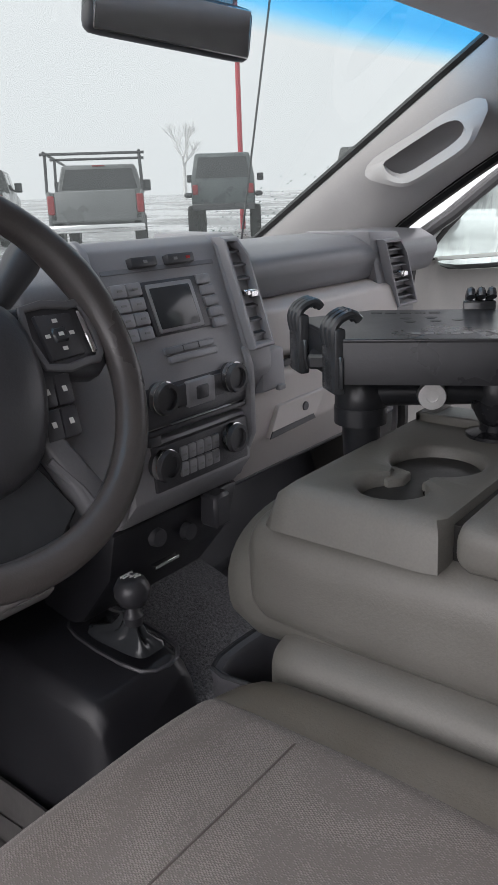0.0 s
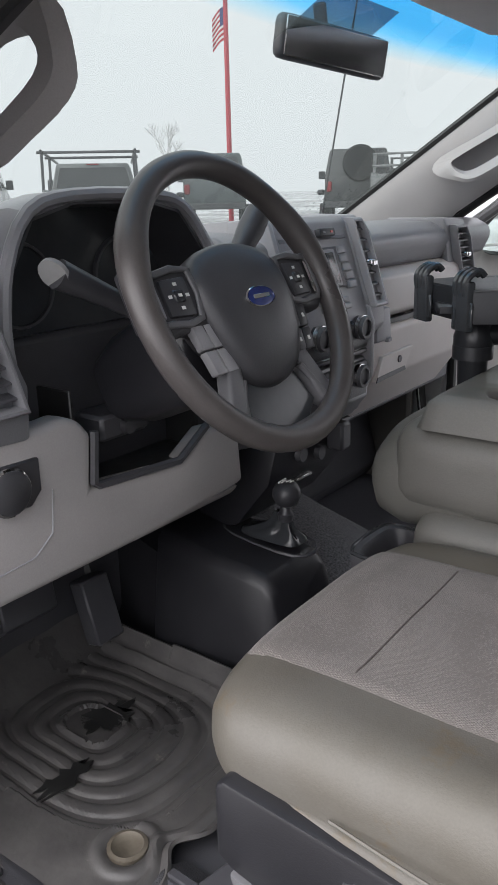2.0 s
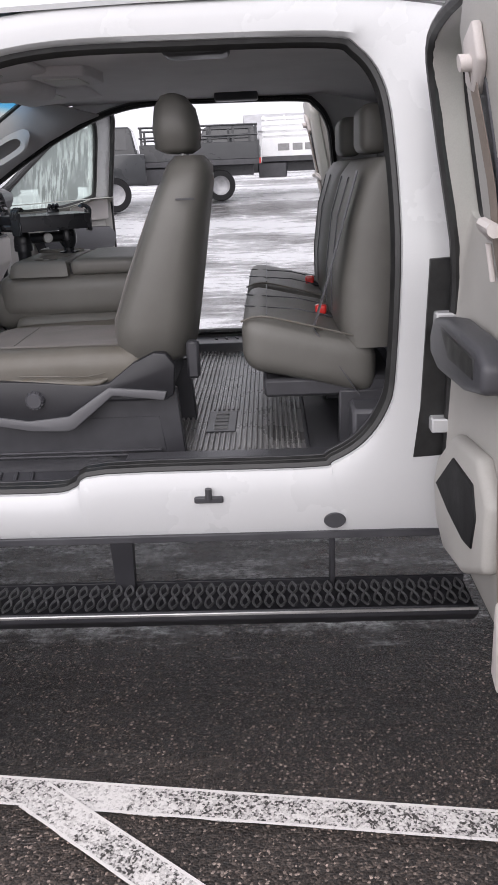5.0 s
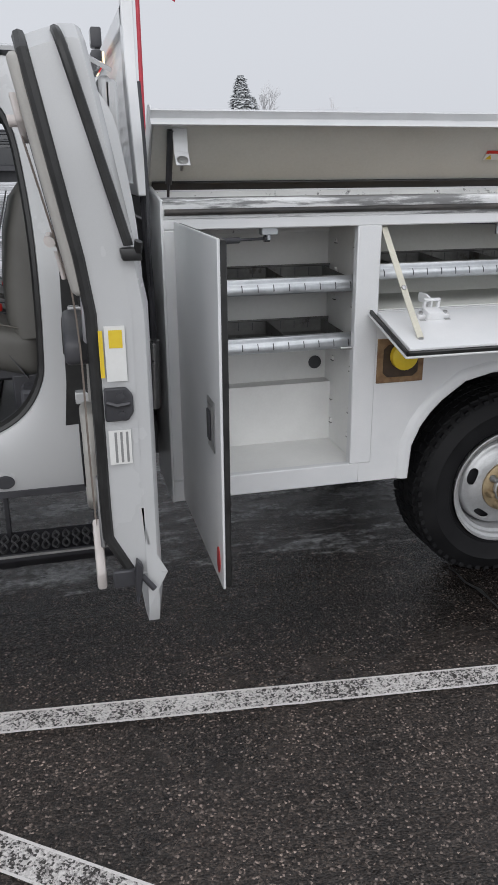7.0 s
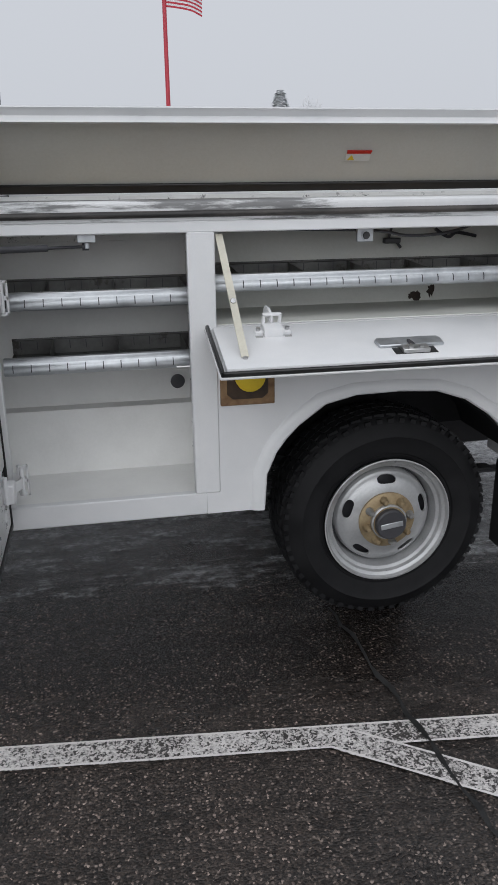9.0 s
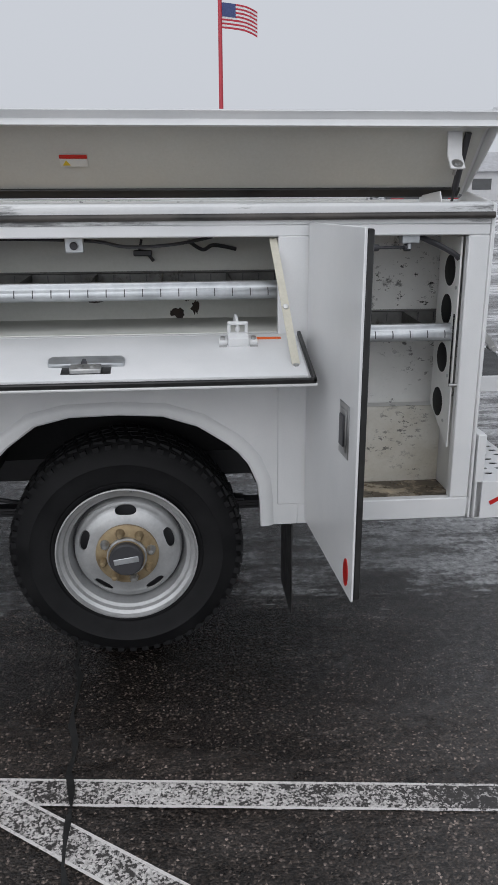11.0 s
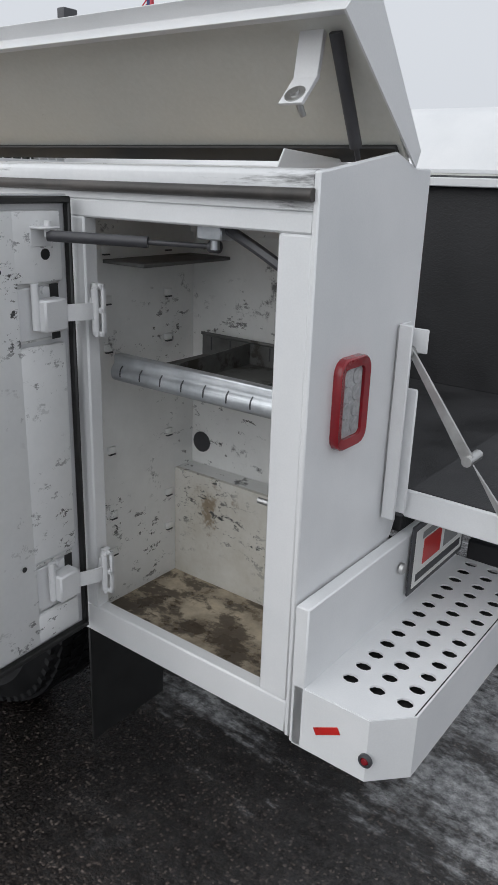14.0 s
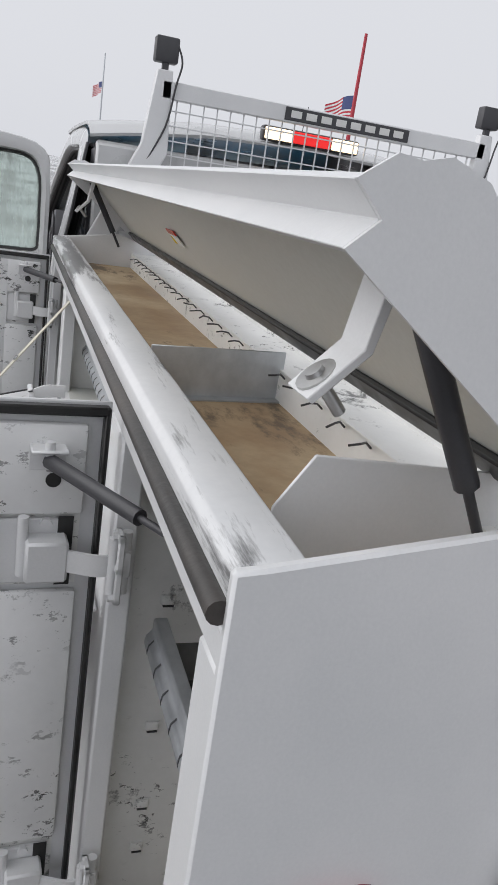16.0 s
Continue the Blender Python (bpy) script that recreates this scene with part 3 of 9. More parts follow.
def disc_mesh():
    """Pressed steel wheel disc with five oval slots."""
    prof = [(0.251, -0.006), (0.252, -0.013), (0.247, -0.014), (0.241, 0.000), (0.229, 0.006), (0.224, 0.020), (0.212, 0.024), (0.206, 0.050), (0.200, 0.082), (0.195, 0.082), (0.191, 0.052), (0.186, 0.042), (0.178, 0.036), (0.170, 0.028), (0.162, 0.022), (0.154, 0.018), (0.146, 0.015), (0.138, 0.012), (0.124, 0.009), (0.110, 0.006), (0.08, 0.004), (0.0, 0.004)]
    fine = []
    for (r0, h0), (r1, h1) in zip(prof, prof[1:]):
        k = 3 if 0.125 < r1 < 0.19 else 1
        fine += [(r0 + (r1 - r0) * i / k, h0 + (h1 - h0) * i / k) for i in range(k)]
    prof = fine + [prof[-1]]
    n = 160

    def height(r):
        for (r0, h0), (r1, h1) in zip(prof, prof[1:]):
            if r1 <= r <= r0 and r0 > r1:
                return h1 + (h0 - h1) * (r - r1) / (r0 - r1)
        return prof[-1][1]

    def slot(deg, r):
        d = (deg - 18) % 72
        d = d if d < 36 else d - 72
        return d, (abs(d / 13.5) ** 2.6 + abs((r - 0.160) / 0.0165) ** 2.6) ** (1 / 2.6)
    gone = {(i, k) for i in range(len(prof) - 1) for k in range(n) if slot((k + 0.5) * 360 / n, (prof[i][0] + prof[i + 1][0]) / 2)[1] < 1}
    bm = bmesh.new()
    rings = []
    for i, (r, h) in enumerate(prof):
        ring = []
        for k in range(n):
            deg, rr, hh = k * 360 / n, max(r, 0.002), h
            near = [(j, q % n) in gone for j in (i - 1, i) for q in (k - 1, k)]
            if any(near) and not all(near):
                d, e = slot(deg, r)
                deg, rr = deg - d + d / e, 0.160 + (r - 0.160) / e
                hh = height(rr)
            ring.append(bm.verts.new((rr * math.cos(radians(deg)), rr * math.sin(radians(deg)), hh)))
        rings.append(ring)
    for i, (a, c) in enumerate(zip(rings, rings[1:])):
        for k in range(n):
            if (i, k) not in gone:
                bm.faces.new((a[k], a[(k + 1) % n], c[(k + 1) % n], c[k]))
    loose = [v for v in bm.verts if not v.link_faces]
    bmesh.ops.delete(bm, geom=loose, context="VERTS")
    bmesh.ops.recalc_face_normals(bm, faces=bm.faces)
    bmesh.ops.solidify(bm, geom=bm.faces[:], thickness=0.006)
    return bm


def add_wheel(x, y, out, name="wheel", front=False):
    """out = -1: the outer side faces -y."""
    turn = Matrix.Translation((x, y, 0.405)) @ Matrix.Rotation(radians(90), 4, "X")
    if out > 0:
        turn = Matrix.Translation((x, y, 0.405)) @ Matrix.Rotation(radians(-90), 4, "X")
    back = turn @ Matrix.Diagonal((1, 1, -1, 1))
    tyre, lugs = tyre_mesh()
    for bm in (tyre, lugs):
        bm.transform(back)
        bmesh.ops.reverse_faces(bm, faces=bm.faces)
    for bm in (tyre, lugs):
        for v in bm.verts:
            v.co.z = max(v.co.z, 0.002)
    wheel = part(name, tyre, RUBBER, truck, "black all-terrain tyre on a steel wheel")
    tagged(part("tread", lugs, RUBBER, wheel), kind="stuff")
    d = disc_mesh()
    d.transform(back)
    part("rim", d, ARGENT, wheel, "argent painted steel wheel disc")
    barrel = lathe([(0.238, 0.02), (0.225, 0.06), (0.22, 0.2)], back, 48, close=False)
    part("rim_barrel", barrel, ARGENT, wheel)
    drum = lathe([(0.0, 0.075), (0.20, 0.075), (0.205, 0.09), (0.205, 0.16), (0.0, 0.16)], back, 32)
    part("brake_disc", drum, BLACK, wheel)
    plate = lathe([(0.112, 0.009), (0.112, -0.002), (0.102, -0.010), (0.07, -0.012), (0.066, -0.03), (0.0, -0.03)], back, 40)
    part("hub_plate", plate, HUBGOLD, wheel, "rust-gold hub plate")
    part("hub_ring", lathe([(0.070, -0.010), (0.071, -0.026), (0.066, -0.031), (0.061, -0.028)], back, 40, close=False), ARGENT, wheel)
    cap = lathe([(0.060, -0.025), (0.060, -0.05), (0.054, -0.056), (0.0, -0.056)], back, 32)
    part("centre_cap", cap, BLACK, wheel, "black centre cap with a plain bar")
    bar = box(-0.044, 0.044, -0.011, 0.011, -0.0595, -0.056, 0.002)
    bar.transform(back @ Matrix.Rotation(radians(8), 4, "Z"))
    part("cap_bar", bar, GALV, wheel)
    for k in range(8):
        a = 2 * math.pi * (k + 0.3) / 8
        nut = lathe([(0.017, -0.008), (0.017, -0.014), (0.0135, -0.018), (0.0135, -0.034), (0.008, -0.042), (0.0, -0.043)], back @ Matrix.Translation((0.088 * math.cos(a), 0.088 * math.sin(a), 0)), 8)
        part("lug_nut", nut, HUBGOLD if k % 3 else STEEL, wheel)
    return wheel


add_wheel(0, 0.045, -1)
add_wheel(0, 2 * YC - 0.045, 1)

# service body, driver side
X0, X1 = -1.435, 1.215
ZB, ZT = 0.515, 1.575
sb = truck


def face_parts(fl=lambda bm: bm):
    out = []
    out.append(box(X0, -0.70, 0.0, 0.035, ZB, 0.598, 0.004))
    out.append(box(0.60, X1, 0.0, 0.035, ZB, 0.592, 0.004))
    out.append(box(X0, X1, 0.0, 0.035, 1.494, 1.530, 0.004))
    out.append(box(X0, -1.358, 0.0, 0.035, 0.598, 1.494, 0.004))
    out.append(box(1.146, X1, 0.0, 0.035, 0.592, 1.494, 0.004))
    return [fl(b) for b in out]


part("face_frame", merge(*face_parts()), BODYWHITE, sb, "white steel frame round the compartments")
for x0, x1, z0 in ((-0.742, -0.652, 0.596), (0.53, 0.665, 0.590)):
    part("post", box(x0, x1, -0.001, 0.036, z0, 1.496, 0.004), BODYWHITE, sb)


def arch_panel(y0, y1):
    arch = [(-0.492, ZB), (-0.488, 0.58), (-0.483, 0.652), (-0.449, 0.731), (-0.412, 0.782), (-0.367, 0.828), (-0.270, 0.899), (-0.157, 0.926), (0.002, 0.930), (0.145, 0.922), (0.261, 0.884), (0.359, 0.820), (0.398, 0.785), (0.430, 0.745), (0.462, 0.671), (0.470, 0.60), (0.472, ZB)]
    pts = [(-0.70, ZB), *arch, (0.60, ZB), (0.60, 1.19), (-0.70, 1.19)]
    return slab("y", pts, y0, y1, 0.0), arch


panel, ARCH = arch_panel(0.004, 0.03)
part("fender_panel", panel, BODYWHITE, sb, "white steel fender panel over the rear wheel")
lip = loft([[(x * s + 0.0075 * (1 - s), y, (z - 0.5) * s + 0.5) for s, y in ((1.0, 0.03), (1.0, -0.006), (1.012, -0.011), (1.05, -0.010), (1.085, -0.006), (1.105, 0.006), (1.06, 0.02))] for x, z in ARCH])
part("fender_flare", lip, BODYWHITE, sb)


def well(y0, y1):
    return sheet([[(x, y, z) for x, z in ARCH if z > 0.60] for y in (y0, y1)], 0.006)


part("wheel_well", well(0.022, 0.40), RUBBER, sb, "black wheel well liner")
part("wheel_well", flip(well(0.022, 0.40)), BLACK, sb)
part("wheel_well_back", slab("y", [(x, z) for x, z in ARCH if z > 0.60], 0.395, 0.405, 0), RUBBER, sb)

# rear end plate of the driver box with its raised top edge, and the front one
END = [(-0.004, ZB), (-0.006, 1.592), (0.02, 1.595), (0.25, 1.631), (0.335, 1.606), (0.395, 1.606), (0.395, 0.86), (0.36, 0.80), (0.36, ZB)]
part("rear_end_plate", slab("x", END, X1, X1 + 0.012, 0.003), BODYWHITE, sb, "white end plate with the tail lamp")
part("front_end_plate", slab("x", END, X0 - 0.004, X0 + 0.006, 0.003), BODYWHITE, sb)

# compartments: back walls, ledges, partitions, floors
for nm, x0, x1 in (("front_compartment", X0 + 0.008, -0.705), ("rear_compartment", 0.605, X1 - 0.002)):
    part("compartment_back", box(x0, x1, 0.405, 0.412, 0.825, 1.492, 0), INSIDE if nm[0] == "r" else CLEANINSIDE, sb, "scuffed white back wall of a tool compartment")
    part("compartment_ledge", box(x0, x1, 0.3465, 0.404, 0.832, 0.8425, 0), INSIDE if nm[0] == "r" else CLEANINSIDE, sb)
    low = 0.535 if nm[0] == "r" else 0.588
    part("lower_back", box(x0, x1, 0.335, 0.346, low, 0.8425, 0), DIRTYWALL if nm[0] == "r" else CLEANINSIDE, sb, "stained lower back wall")
    part("compartment_floor", box(x0, x1, 0.033, 0.338, low - 0.004, low + 0.0025, 0), MUDDY if nm[0] == "r" else CLEANINSIDE, sb)
part("compartment_back", box(-0.70, 0.60, 0.38, 0.388, 1.19, 1.492, 0), LIDSKIN, sb)
part("compartment_floor", box(-0.70, 0.60, 0.03, 0.385, 1.178, 1.192, 0), LIDSKIN, sb)
part("partition", box(-0.705, -0.698, 0.03, 0.41, 0.59, 1.493, 0), CLEANINSIDE, sb)
part("partition", box(0.597, 0.604, 0.03, 0.41, 0.535, 1.493, 0), INSIDE, sb)
part("tray_floor", box(X0 + 0.01, X1 - 0.002, 0.05, 0.40, 1.497, 1.506, 0), PLY, sb, "brown stained floor of the top tray")

# vent holes on the rear wall of the rear compartment
for z in (0.95, 1.08, 1.22, 1.37):
    h = lathe([(0.0, 0), (0.036, 0), (0.036, 0.004), (0.0, 0.004)], Matrix.Translation((1.2105, 0.25, z)) @ Matrix.Rotation(radians(-90), 4, "Y"), 20)
    part("vent_hole", h, BLACK, sb)
rp = box(1.203, 1.2085, 0.15, 0.40, 0.85, 1.49, 0)
part("rear_wall_panel", rp, INSIDE, sb)
for x, z in ((-0.752, 0.912), (0.640, 0.905)):
    h = lathe([(0.028, 0.0), (0.028, 0.004), (0.020, 0.006), (0.0, 0.006)], Matrix.Translation((x, 0.4055, z)) @ Matrix.Rotation(radians(90), 4, "X"), 20)
    part("drain_hole", h, BLACK, sb)


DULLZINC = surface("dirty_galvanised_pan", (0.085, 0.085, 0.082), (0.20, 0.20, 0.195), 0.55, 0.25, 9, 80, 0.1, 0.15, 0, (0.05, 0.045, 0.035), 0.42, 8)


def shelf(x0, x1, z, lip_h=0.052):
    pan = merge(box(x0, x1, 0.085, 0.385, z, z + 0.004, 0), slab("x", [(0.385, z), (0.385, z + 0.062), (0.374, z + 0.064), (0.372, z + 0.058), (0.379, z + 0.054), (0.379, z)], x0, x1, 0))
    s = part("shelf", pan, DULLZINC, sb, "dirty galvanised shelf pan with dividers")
    part("shelf_lip", slab("x", [(0.086, z - 0.006), (0.076, z - 0.007), (0.068, z - 0.001), (0.065, z + 0.010), (0.067, z + 0.022), (0.074, z + 0.030), (0.0765, z + 0.034), (0.0765, z + lip_h - 0.003), (0.079, z + lip_h), (0.098, z + lip_h), (0.098, z + lip_h - 0.003), (0.086, z + lip_h - 0.005)], x0, x1, 0.001), GALV, s, "galvanised rolled shelf lip with slots")
    k = int((x1 - x0) / 0.058)
    for i in range(k):
        x = x0 + (i + 0.5) * (x1 - x0) / k
        part("slot", slab("x", [(0.0650, z + 0.006), (0.0640, z + 0.012), (0.0662, z + 0.0225), (0.0735, z + 0.0308), (0.0745, z + 0.029), (0.068, z + 0.020)], x - 0.0016, x + 0.0016, 0), BLACK, s)
        part("back_slot", box(x - 0.0016, x + 0.0016, 0.3775, 0.3788, z + 0.020, z + 0.052, 0), BLACK, s)
    for i in range(2, k, 4):
        x = x0 + (i + 0.5) * (x1 - x0) / k
        part("divider", slab("x", [(0.088, z + 0.004), (0.377, z + 0.004), (0.377, z + 0.056), (0.24, z + 0.050), (0.088, z + 0.046)], x - 0.0015, x + 0.0015, 0), DULLZINC, s)
    return s


def shelf_lug(x, y, z, out):
    """A punched lug that a shelf bracket hooks onto."""
    lug = part("shelf_lug", slab("z", [(x, y - 0.013), (x + out * 0.007, y - 0.010), (x + out * 0.007, y + 0.010), (x, y + 0.013)], z - 0.008, z + 0.009, 0.001), INSIDE, sb)
    part("lug_slot", box(min(x, x + out * 0.0076), max(x, x + out * 0.0076), y - 0.009, y + 0.009, z - 0.0115, z - 0.0085, 0), BLACK, lug)


for wall, out in ((0.604, 1), (-0.705, -1), (X0 + 0.006, 1)):
    for y in (0.11, 0.31):
        for z in (0.68, 0.78, 0.95, 1.20, 1.31, 1.42):
            shelf_lug(wall, y, z, out)
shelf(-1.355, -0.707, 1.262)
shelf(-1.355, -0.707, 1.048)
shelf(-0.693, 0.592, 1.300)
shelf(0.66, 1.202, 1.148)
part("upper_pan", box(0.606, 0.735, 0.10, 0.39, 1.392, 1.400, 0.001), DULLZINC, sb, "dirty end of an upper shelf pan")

# top tray rails, seals and partitions
rail_pts = [(0.0, 1.530), (0.0, 1.543), (-0.004, 1.556), (-0.006, 1.586), (0.002, 1.594), (0.052, 1.597), (0.058, 1.590), (0.058, 1.500), (0.050, 1.500), (0.035, 1.530)]
part("top_rail", slab("x", rail_pts, X0, X1, 0.002), RAILWHITE, sb, "white folded top rail of the box")
part("tray_inner_wall", merge(box(X0, X1, 0.30, 0.306, 1.50, 1.560, 0.001), box(X0, X1, 0.395, 0.401, 1.45, 1.606, 0.001), box(X0, X1, 0.30, 0.40, 1.556, 1.562, 0.001)), INSIDE, sb)
part("rail_seal", tube([(X0 + 0.01, -0.004, 1.551), (0.0, -0.006, 1.553), (X1 + 0.004, -0.010, 1.556)], 0.0105, 12), surface("weathered_seal_rubber", (0.018, 0.017, 0.016), (0.10, 0.088, 0.08), 0.5, 0, 6, 90, 0.2, 0.15, 0, (0.015, 0.015, 0.015), 0.45, 5, streak=(0.15, 1.0, 1.0)), sb, "weathered black rubber edge seal")
part("hinge_seal", slab("x", [(0.284, 1.647), (0.310, 1.621), (0.304, 1.612), (0.277, 1.639)], X0 + 0.01, X1 - 0.01, 0.003), SEAL, sb, "black rubber hinge seal")
part("tray_divider", merge(slab("z", [(0.466, 0.062), (0.470, 0.062), (0.439, 0.308), (0.435, 0.308)], 1.506, 1.593, 0.001), slab("z", [(0.470, 0.062), (0.494, 0.062), (0.463, 0.308), (0.439, 0.308)], 1.506, 1.509, 0.0005)), GALV, sb, "galvanised tray divider")
part("corner_plate", slab("x", [(0.066, 1.506), (0.074, 1.578), (0.108, 1.630), (0.33, 1.618), (0.33, 1.506)], 1.074, 1.078, 0.001), BODYWHITE, sb)
rng = random.Random(3)
for k in range(26):
    x = -1.2 + k * 0.088
    if abs(x - 0.43) < 0.03:
        continue
    hook = tube([(x, 0.300, 1.553), (x + 0.004, 0.289, 1.562), (x + rng.uniform(-0.01, 0.02), 0.276, 1.563), (x + rng.uniform(0, 0.02), 0.262, 1.557 + rng.uniform(0, 0.008))], 0.0018, 5)
    part("wire_hook", hook, BLACK, sb)

# lid, hinged along the inner edge and propped open
LID = [(0.030, 1.820), (0.052, 1.840), (0.030, 1.862), (0.055, 1.880), (0.072, 1.878), (0.092, 1.883), (0.122, 1.872), (0.150, 1.842), (0.332, 1.636), (0.318, 1.606)]
LID_END = LID
LID_SKIN = [(0.030, 1.820), (0.052, 1.840), (0.030, 1.862), (0.052, 1.868), (0.140, 1.832), (0.332, 1.636), (0.322, 1.622), (0.130, 1.815), (0.062, 1.846), (0.070, 1.838), (0.048, 1.816)]


def add_lid(fl=lambda bm: bm):
    skin = part("lid", fl(slab("x", LID_SKIN, X0 - 0.012, X1 + 0.012, 0.001)), BODYWHITE, sb, "white flip-top lid propped open")
    for x in (X0 - 0.016, X1 + 0.012):
        part("lid_end", fl(slab("x", LID_END, x, x + 0.004, 0.0)), BODYWHITE, skin)
    inner = [(0.064, 1.8435), (0.131, 1.8125), (0.322, 1.6195), (0.318, 1.615), (0.128, 1.808), (0.066, 1.838)]
    part("lid_lining", fl(slab("x", inner, X0 + 0.002, X1 - 0.002, 0.0)), LIDSKIN, skin, "grey-beige inner skin of the lid")
    return skin


lid = add_lid()
add_lid(flip)
for x in (-1.345, 1.115):
    br = merge(slab("x", [(0.118, 1.822), (0.128, 1.812), (0.112, 1.738), (0.068, 1.694), (0.062, 1.698), (0.104, 1.741)], x - 0.024, x + 0.024, 0.001))
    part("lid_bracket", br, BODYWHITE, lid)
    part("bracket_washer", lathe([(0.0, 0), (0.019, 0), (0.019, 0.003), (0.009, 0.003), (0.008, 0.007), (0.0, 0.007)], Matrix.Translation((x, 0.078, 1.712)) @ Matrix.Rotation(radians(42), 4, "X"), 16), STEEL, lid)
    part("bracket_bolt", rod((x, 0.080, 1.710), (x, 0.104, 1.682), 0.006), STEEL, lid)
    sx = x + (0.045 if x > 0 else -0.03)
    part("gas_strut", merge(rod((sx, 0.120, 1.808), (sx, 0.213, 1.637), 0.0115), rod((sx, 0.213, 1.637), (sx, 0.24, 1.585), 0.005)), BLACK, lid, "black gas strut holding the lid")
lidm = Matrix.Translation((-0.112, 0.222, 1.7055)) @ Matrix.Rotation(radians(-45.3), 4, "X")
for mt, y0, y1, x0, x1 in ((REDFLAT, -0.055, -0.042, -0.044, 0.044), (PAPER, -0.040, -0.010, -0.044, 0.044)):
    lb = box(x0, x1, y0 * 1.0, y1 * 1.0, -0.002, 0.0005, 0)
    lb.transform(lidm)
    part("warning_label", lb, mt, lid, "red and white warning label")
lb = slab("z", [(-0.036, -0.016), (-0.012, -0.016), (-0.024, -0.036)], -0.004, -0.0015, 0)
lb.transform(lidm)
part("label_sign", lb, YELLOW, lid)

# passenger box, bed and bulkhead
part("passenger_box", flip(merge(box(X0, X1 + 0.01, 0.0, 0.395, 0.95, 1.60, 0.004), box(X0, -0.50, 0.0, 0.36, ZB, 0.95, 0.004), box(0.50, X1 + 0.01, 0.0, 0.36, ZB, 0.95, 0.004))), BODYWHITE, sb, "white tool box along the other side")
part("bed_wall", box(X0, X1 - 0.02, 0.414, 0.422, 0.86, 1.60, 0.002), BEDLINER, sb, "black coated bed wall")
part("bed_wall", flip(box(X0, X1 - 0.02, 0.396, 0.409, 0.86, 1.575, 0.002)), BEDLINER, sb)
part("bed_rail", flip(box(X0, X1 + 0.012, 0.395, 0.45, 1.576, 1.606, 0.003)), BODYWHITE, sb)
part("bed_post", flip(box(X1 - 0.019, X1 + 0.012, 0.396, 0.44, 0.86, 1.575, 0.003)), BODYWHITE, sb)
part("bed_floor", box(X0, X1 + 0.02, 0.4135, 2 * YC - 0.40, 0.82, 0.86, 0.003), BEDLINER, sb, "black coated bed floor")
part("bulkhead", box(X0 - 0.004, X0 + 0.02, 0.41, 2 * YC - 0.41, 0.86, 1.50, 0.003), BEDLINER, sb)
part("frame_rail", box(-3.6, 1.20, 0.58, 0.66, 0.50, 0.68, 0.005), BLACK, sb, "black chassis rail")
part("frame_rail", flip(box(-3.6, 1.20, 0.58, 0.66, 0.50, 0.68, 0.005)), BLACK, sb)
part("axle", rod((0, 0.25, 0.40), (0, 2 * YC - 0.25, 0.40), 0.05), BLACK, sb)
part("fuel_tank", box(-1.35, -0.62, 0.40, 0.98, 0.40, 0.62, 0.05, 3), BLACK, sb)
part("rear_mud_flap", box(0.585, 0.592, 0.03, 0.30, 0.14, 0.52, 0.002), SEAL, sb, "hanging black rubber mud flap")
part("brake_hose", tube(smooth_line([(-0.72, 0.35, 0.62), (-0.55, 0.30, 0.55), (-0.40, 0.34, 0.50), (-0.2, 0.5, 0.46)]), 0.008, 6), BLACK, sb)
part("spring", merge(*[box(-0.75 + 0.1 * k, 0.75 - 0.1 * k, 0.44, 0.50, 0.40 + 0.012 * k, 0.41 + 0.012 * k, 0) for k in range(4)]), BLACK, sb)

# tail lamp
def tail_lamp(fl=lambda bm: bm):
    def rr(y0, y1, z0, z1, r):
        pts = []
        for cy, cz, a0 in ((y1 - r, z1 - r, 0), (y0 + r, z1 - r, 90), (y0 + r, z0 + r, 180), (y1 - r, z0 + r, 270)):
            pts += [(cy + r * math.cos(radians(a0 + 22.5 * k)), cz + r * math.sin(radians(a0 + 22.5 * k))) for k in range(5)]
        return pts
    x = X1 + 0.012
    outer, inner = rr(0.076, 0.186, 1.105, 1.279, 0.028), rr(0.094, 0.168, 1.125, 1.259, 0.012)
    ring = loft([[(x, *p) for p in outer], [(x + 0.014, *p) for p in outer], [(x + 0.017, p[0] * 0.96 + 0.0052, p[1] * 0.97 + 0.0357) for p in outer], [(x + 0.014, *p) for p in inner], [(x + 0.006, *p) for p in inner]], caps=False)
    lamp = part("tail_lamp", fl(ring), RED, sb, "red rimmed rectangular tail lamp with clear lens")
    part("lens", fl(slab("x", inner, x + 0.002, x + 0.008, 0.001)), CLEARLENS, lamp)
    for i in range(2):
        for k in range(4):
            part("lamp_cell", fl(lathe([(0.016, 0.0), (0.0155, 0.0022), (0.0135, 0.0024), (0.005, 0.0004), (0.0, 0.0016)], Matrix.Translation((x + 0.0078, 0.114 + 0.034 * i, 1.147 + 0.031 * k)) @ Matrix.Rotation(radians(90), 4, "Y"), 12)), CLEARLENS, lamp)


tail_lamp()
tail_lamp(flip)

def put_at(bm, m):
    bm.transform(m)
    return bm


